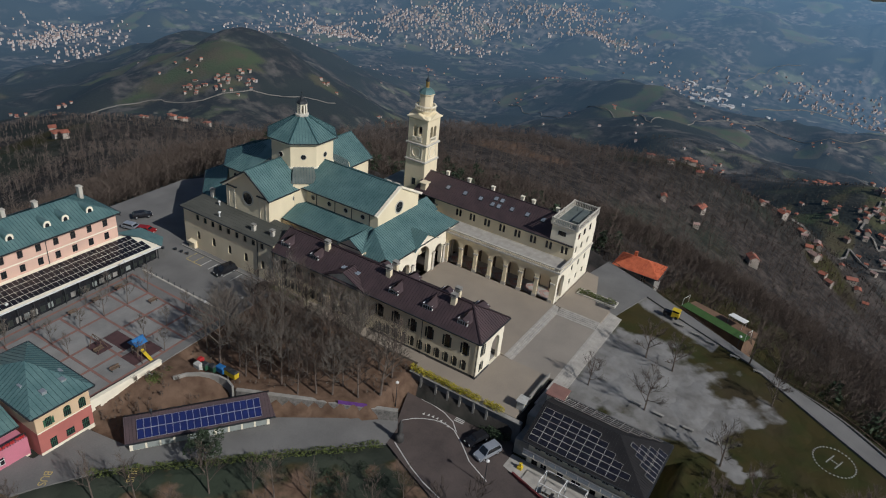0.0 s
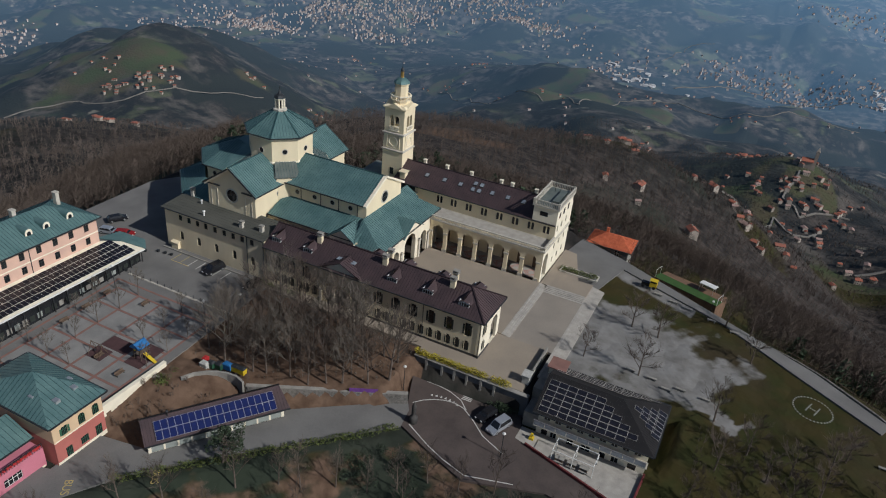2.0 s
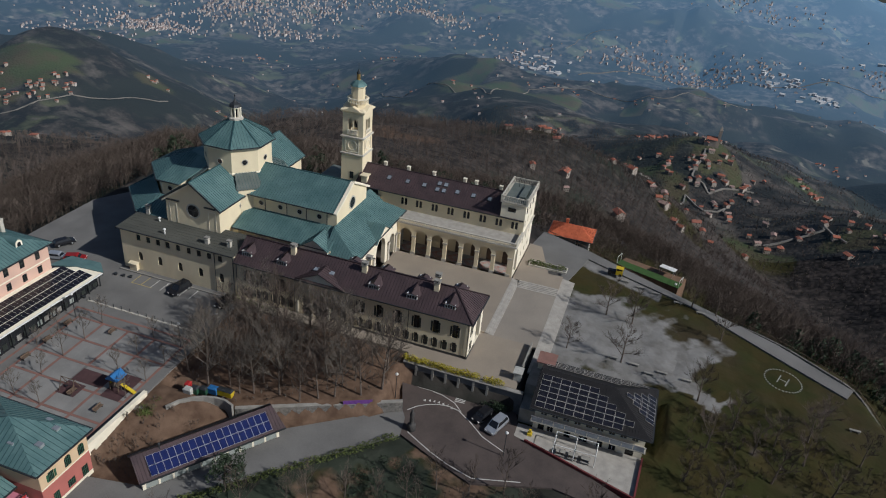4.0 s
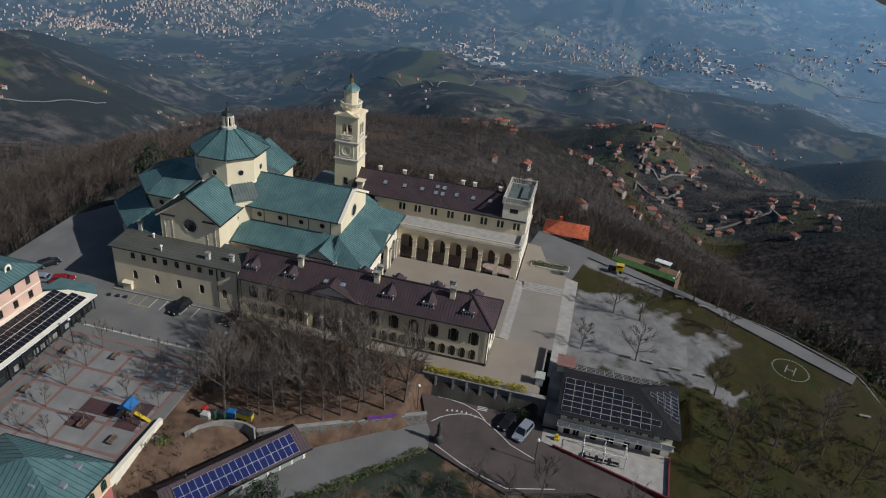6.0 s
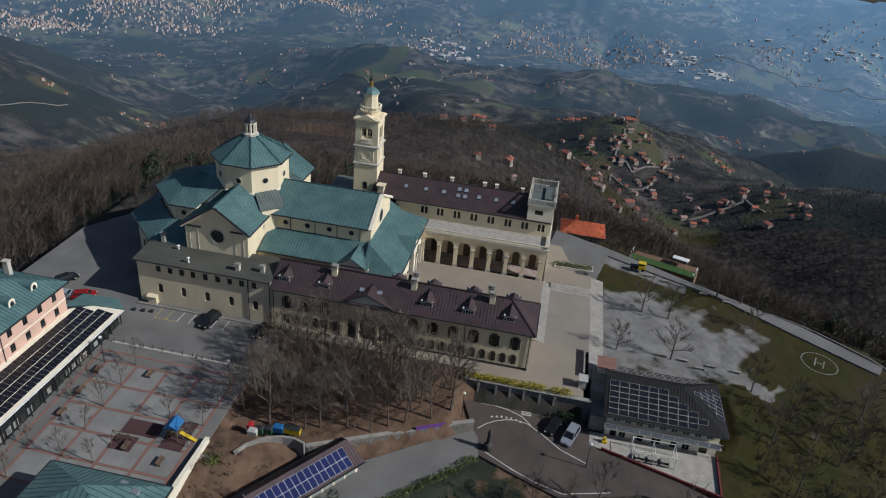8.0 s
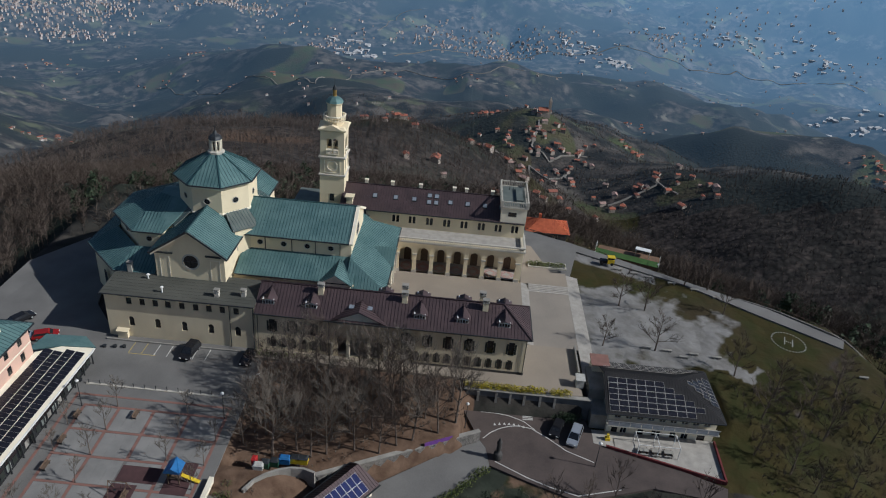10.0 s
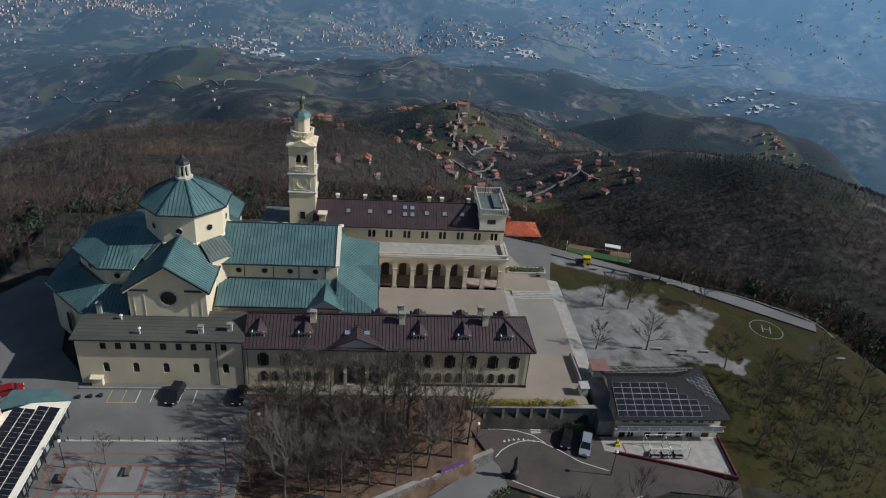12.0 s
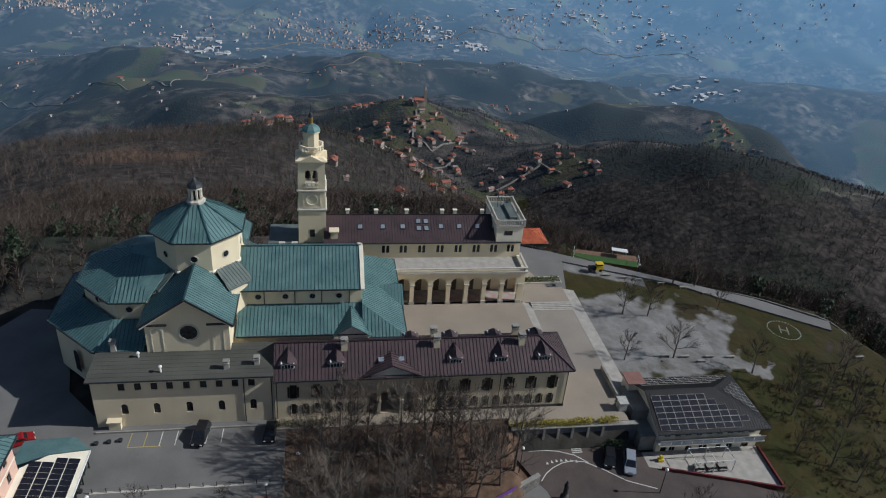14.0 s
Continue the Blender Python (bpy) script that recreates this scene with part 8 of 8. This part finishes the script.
m.slab([(x, y, pz - 0.1) for x, y in ((21.8, 60.0), (37.4, 54.6), (39.3, 60.4), (24.0, 64.6))], 7.0)
solo("pitch_base", m, DARKBOARD, "brown earth terrace under the sports pitch", "ground", kind="structure")
m = Mesh()
m.slab([(x, y, pz) for x, y in pitch_ring], 0.1)
pitch = solo("sports_pitch", m, TURF, "small bright green sports pitch below the path", "pitch", kind="structure")
for x, y, a in ((22.4, 61.3, -17), (37.8, 56.0, -17)):
    g = thing("goal", (x, y, pz), "white metal football goal", "goal", "goals")
    d = Vector((math.cos(math.radians(73)), math.sin(math.radians(73)), 0))
    for s in (-1.3, 1.3):
        m = Mesh()
        m.tube(Vector((x, y, pz)) + d * s, Vector((x, y, pz + 2)) + d * s, 0.05)
        part("upright", m, WHITEWOOD, g)
    m = Mesh()
    m.tube(Vector((x, y, pz + 2)) - d * 1.3, Vector((x, y, pz + 2)) + d * 1.3, 0.05)
    part("crossbar", m, WHITEWOOD, g)
gz = thing("marquee", (34.4, 60.4, pz), "white flat-topped marquee beside the pitch", "tent")
m = Mesh()
m.slab([(32.2, 60.2, pz + 1.9), (36.0, 58.9, pz + 1.9), (36.7, 61.0, pz + 1.7), (32.9, 62.2, pz + 1.7)], 0.12)
part("roof", m, WHITEWOOD, gz)
for x, y in ((32.5, 60.3), (35.8, 59.2), (36.3, 60.8), (33.1, 61.9)):
    m = Mesh()
    m.tube((x, y, pz - 0.12), (x, y, pz + 1.75), 0.05)
    part("pole", m, ALU, gz)
m = Mesh()
m.turned(-4.2, -16.8, [(0.75, -5.2), (0.75, -3.6), (0.6, -3.4), (0.32, -3.3), (0.42, -2.6), (0.36, -1.9), (0.44, -1.2), (0.2, -0.8), (0.22, -0.5), (0.05, -0.25)], 12)
solo("statue", m, BAND, "dark robed statue standing at the road fork", "statue", smooth=True)
m = Mesh()
for k in range(1):
    m.box(14.6 + 1.5 * k, 15.4 + 1.5 * k, -10.2, -9.4, -4.7, -4.2)
    m.box(14.8 + 1.5 * k, 15.2 + 1.5 * k, -10.0, -9.6, -4.2, -3.5)
solo("digger", m, YELPL, "small yellow digger parked in the yard", "digger")

# ---- villages in the valley ----
rv = random.Random(77)
# clusters of houses: centre, spread both ways, number
VILLAGE = [(101, 976, 16, 17, 9), (95, 923, 16, 20, 12), (124, 895, 16, 16, 12), (157, 903, 16, 16, 10), (21, 915, 24, 16, 12), (26, 542, 16, 16, 10), (67, 527, 16, 16, 6), (129, 793, 18, 18, 8), (192, 705, 17, 17, 8), (154, 649, 16, 16, 5), (239, 730, 16, 16, 9), (246, 658, 16, 16, 7), (-7, 387, 16, 16, 4), (84, 822, 23, 22, 6)]


def house_model(seed):
    """A village house at the origin: walls with gables, a tiled roof, a chimney, windows."""
    q = random.Random(seed)
    a, b, h, k = q.uniform(4.2, 6.5), q.uniform(3.6, 4.8), q.uniform(4.8, 7.6), q.uniform(1.6, 2.4)
    e = thing("village_house", (0, 0, 0), "distant village house with a red tiled roof", "house", "village houses")
    w, r, c, win = Mesh(), Mesh(), Mesh(), Mesh()
    w.box(-a, a, -b, b, -4, h)
    tri = [(-b, h), (b, h), (0, h + k)]
    w.loft([[(-a, y, z) for y, z in tri], [(a, y, z) for y, z in tri]])
    part("wall", w, FARWALL, e)
    for s in (-1, 1):
        r.slab([(-a - 0.6, s * (b + 0.7), h - 0.2), (a + 0.6, s * (b + 0.7), h - 0.2), (a + 0.6, 0, h + k + 0.25), (-a - 0.6, 0, h + k + 0.25)][::s], 0.35)
    part("roof", r, FARROOF if seed % 4 else FARROOF_BROWN, e)
    c.box(a * 0.4, a * 0.4 + 0.8, -0.4, 0.4, h + k * 0.5, h + k + 1.3)
    part("chimney", c, FARWALL, e)
    for z in (1.2, h - 1.4):
        for x in (-a * 0.6, 0, a * 0.6):
            win.box(x - 0.5, x + 0.5, -b - 0.05, -b, z - 0.7, z + 0.7)
            win.box(x - 0.5, x + 0.5, b, b + 0.05, z - 0.7, z + 0.7)
    tagged(part("windows", win, GLASS, e), kind="stuff")
    return e


village_models = [house_model(k) for k in range(8)]
village_count = 0
for cx, cy, sx, sy, n in VILLAGE:
    for _ in range(n):
        x, y = rv.gauss(cx, 1.5 * sx), rv.gauss(cy, 1.7 * sy)
        m = pose(x, y, lz(x, y) + 0.8, 0, 0, rv.choice((0, 20, 90, 110, -30)) + rv.uniform(-12, 12)) @ Matrix.Scale(rv.uniform(0.42, 0.7), 4)
        src = village_models[village_count % 8]
        if village_count < 8:
            src.matrix_basis = m
        else:
            copy_thing(src, m).matrix_basis = m
        village_count += 1
bell = thing("village_church", (108, 978, lz(108, 978)), "pale village church with a slim bell tower", "church")
m = Mesh()
zc = lz(108, 978)
m.box(99, 113, 972, 984, zc - 8, zc + 9)
part("nave", m, FARWALL, bell)
m = Mesh()
m.loft([[(98, 971, zc + 9), (114, 971, zc + 9), (114, 985, zc + 9), (98, 985, zc + 9)], [(98, 977.9, zc + 13), (114, 977.9, zc + 13), (114, 978.1, zc + 13), (98, 978.1, zc + 13)]])
part("roof", m, FARROOF, bell)
m = Mesh()
m.box(113.2, 117.5, 975, 979.3, zc - 8, zc + 24)
m.loft([[(113, 974.8, zc + 24), (117.7, 974.8, zc + 24), (117.7, 979.5, zc + 24), (113, 979.5, zc + 24)], [(115.2, 977, zc + 30), (115.5, 977, zc + 30), (115.5, 977.3, zc + 30), (115.2, 977.3, zc + 30)]])
part("bell_tower", m, FARWALL, bell)

UPPER_TOWN = [(-3068, 1636, 94, 70, 67), (-3114, 1824, 137, 90, 90), (-2600, 1640, 150, 90, 95), (-2497, 2779, 142, 84, 90), (-2362, 2821, 100, 64, 75), (-2200, 3065, 102, 84, 90), (-2057, 3280, 104, 86, 82), (-1889, 3428, 127, 88, 105), (-1920, 3081, 178, 54, 75), (-1660, 3647, 108, 79, 75), (-1449, 3868, 133, 82, 82), (-1228, 3584, 143, 56, 75), (-2500, 2420, 120, 90, 60)]
LOWER_TOWN = [(-70, 3643, 139, 64, 67), (251, 3648, 159, 55, 75), (446, 3596, 118, 45, 45), (299, 4441, 166, 87, 60), (519, 4436, 167, 88, 52), (-667, 3237, 90, 41, 30), (-774, 3386, 151, 52, 37), (-171, 3500, 153, 53, 67), (89, 3679, 140, 55, 67), (1000, 3720, 104, 67, 45), (1269, 3947, 179, 61, 52), (1551, 4135, 284, 76, 52), (329, 3646, 198, 73, 30), (2373, 3624, 279, 85, 60)]
SHEDS = [(-538, 3209, 68, 26, 10), (545, 3615, 91, 22, 8), (699, 3431, 73, 21, 8), (-518, 3176, 81, 19, 10), (549, 3596, 122, 29, 10), (716, 3449, 74, 21, 10), (1336, 3983, 208, 41, 14), (1587, 3963, 276, 53, 24), (1772, 3765, 103, 41, 12), (1781, 3715, 171, 57, 10), (1475, 2738, 105, 25, 14), (1545, 2597, 51, 18, 10), (-510, 3348, 114, 27, 10)]
HAMLETS = [(-1222, 941, 21, 16, 14), (-1163, 969, 21, 16, 14), (-1142, 1024, 18, 16, 12), (-1315, 998, 35, 16, 8), (-1564, 725, 37, 16, 10), (-1444, 748, 17, 16, 5), (-452, 167, 16, 16, 4), (-635, 437, 20, 16, 7), (-1115, 1250, 20, 16, 5), (-974, 1339, 23, 16, 6), (-1654, 2585, 52, 37, 10), (-1075, 2576, 28, 34, 8), (-943, 1420, 30, 16, 6), (-82, 554, 16, 16, 8), (22, 1139, 16, 16, 7), (-1116, 2332, 66, 32, 6), (-585, 1907, 69, 24, 8)]
EAST_HAMLETS = [(-288, 2166, 75, 27, 10), (-32, 2163, 56, 26, 6), (843, 1323, 16, 29, 9), (855, 1297, 16, 26, 8), (272, 1059, 16, 19, 9), (891, 1253, 16, 16, 4), (481, 1955, 35, 21, 8), (26, 1142, 16, 16, 5), (-171, 1399, 16, 16, 6)]
LONE = [(-700, 2300, 900, 350, 60), (500, 2200, 600, 350, 60), (-900, 1500, 350, 250, 28), (-300, 3000, 700, 200, 60), (1000, 3100, 700, 250, 60), (-2100, 2200, 350, 350, 50), (-2000, 3700, 500, 250, 60)]


def town(name, clusters, size, height, label, material_w, material_r, flat=False, thick=1):
    """Far houses by the hundred: one mesh of walls, one of roofs."""
    w, r = Mesh(), Mesh()
    for cx, cy, sx, sy, n in clusters:
        xs = [rv.gauss(cx, sx) for _ in range(thick * n)]
        ys = [rv.gauss(cy, sy) for _ in range(thick * n)]
        for x, y, z in zip(xs, ys, land(np.array(xs), np.array(ys)).tolist()):
            a, b, h = rv.uniform(*size) * 0.68, rv.uniform(*size) * 0.5, rv.uniform(*height)
            t = rv.choice((0.2, 0.5, -0.3, 1.2)) + rv.uniform(-0.2, 0.2)
            ct, st_ = math.cos(t), math.sin(t)
            ring = lambda u, v, q: [(x + i * ct - j * st_, y + i * st_ + j * ct, q) for i, j in ((-u, -v), (u, -v), (u, v), (-u, v))]
            w.loft([ring(a, b, z - 6), ring(a, b, z + h)])
            if flat:
                r.loft([ring(a + .5, b + .5, z + h), ring(a + .5, b + .5, z + h + 1)])
            else:
                r.loft([ring(a + .8, b + .8, z + h), ring(a * .4, 0.2, z + h + b * .45)])
    tagged(part(name, w, material_w), label + " seen as pale walls", "town", kind="stuff")
    tagged(part(name + "_roofs", r, material_r), label + " seen as its roofs", "town", kind="stuff")


town("upper_town", UPPER_TOWN, (3.6, 7.5), (5, 13), "dense town of flats in the valley", TOWNWALL, FARROOF_BROWN, thick=2)
town("lower_town", LOWER_TOWN, (3.6, 8.5), (5, 11), "town along the valley river", TOWNWALL, FARROOF_BROWN)
town("hamlets", HAMLETS + EAST_HAMLETS, (3.6, 5.6), (3, 5), "hamlet of red-roofed houses on a green hillside", FARWALL, FARROOF)
town("lone_houses", LONE, (3.4, 5.5), (3, 5), "scattered farmhouses on the wooded hills", TOWNWALL, FARROOF_BROWN)
town("valley_sheds", SHEDS, (9, 26), (4, 7), "pale industrial sheds along the valley river", FARGREY, FARGREY, True)
m = Mesh()
for wide, pts in (
        (2.7, [(-1350, 766), (-1310, 835), (-1233, 878), (-1167, 900), (-1132, 948), (-1107, 1005), (-1058, 1078), (-1036, 1210)]),
        (2.4, [(-1108, 2313), (-405, 1687), (-389, 2108), (-222, 2235), (-33, 2195), (321, 2382)]),
        (9, [(-367, 3235), (34, 3572), (462, 3562), (894, 3604), (1352, 3633), (1690, 3589), (1932, 3394)]),
        (2.4, [(173, 898), (118, 853), (93, 878), (90, 924), (105, 976)]),
        (2.1, [(142, 774), (132, 822), (101, 782), (76, 819), (20, 551)]),
        (2.1, [(174, 682), (202, 709), (237, 717), (247, 649)]),
        (2.4, [(-484, 3488), (-441, 3601), (-413, 3760), (-275, 3816)]),
):
    P = []
    for (x, y), (u, v) in zip(pts, pts[1:]):
        n = max(2, int(math.hypot(u - x, v - y) / 22))
        for k in range(n):
            P.append((x + (u - x) * k / n + 8 * math.sin(x + 0.9 * k), y + (v - y) * k / n + 6 * math.sin(y + 0.7 * k)))
    for a, b in zip(P, P[1:]):
        m.beam((*a, lz(*a) + 0.8), (*b, lz(*b) + 0.8), wide, 1.6)
tagged(part("valley_roads", m, GRAVELROAD), "pale winding roads on the far hillsides", "road", kind="stuff")
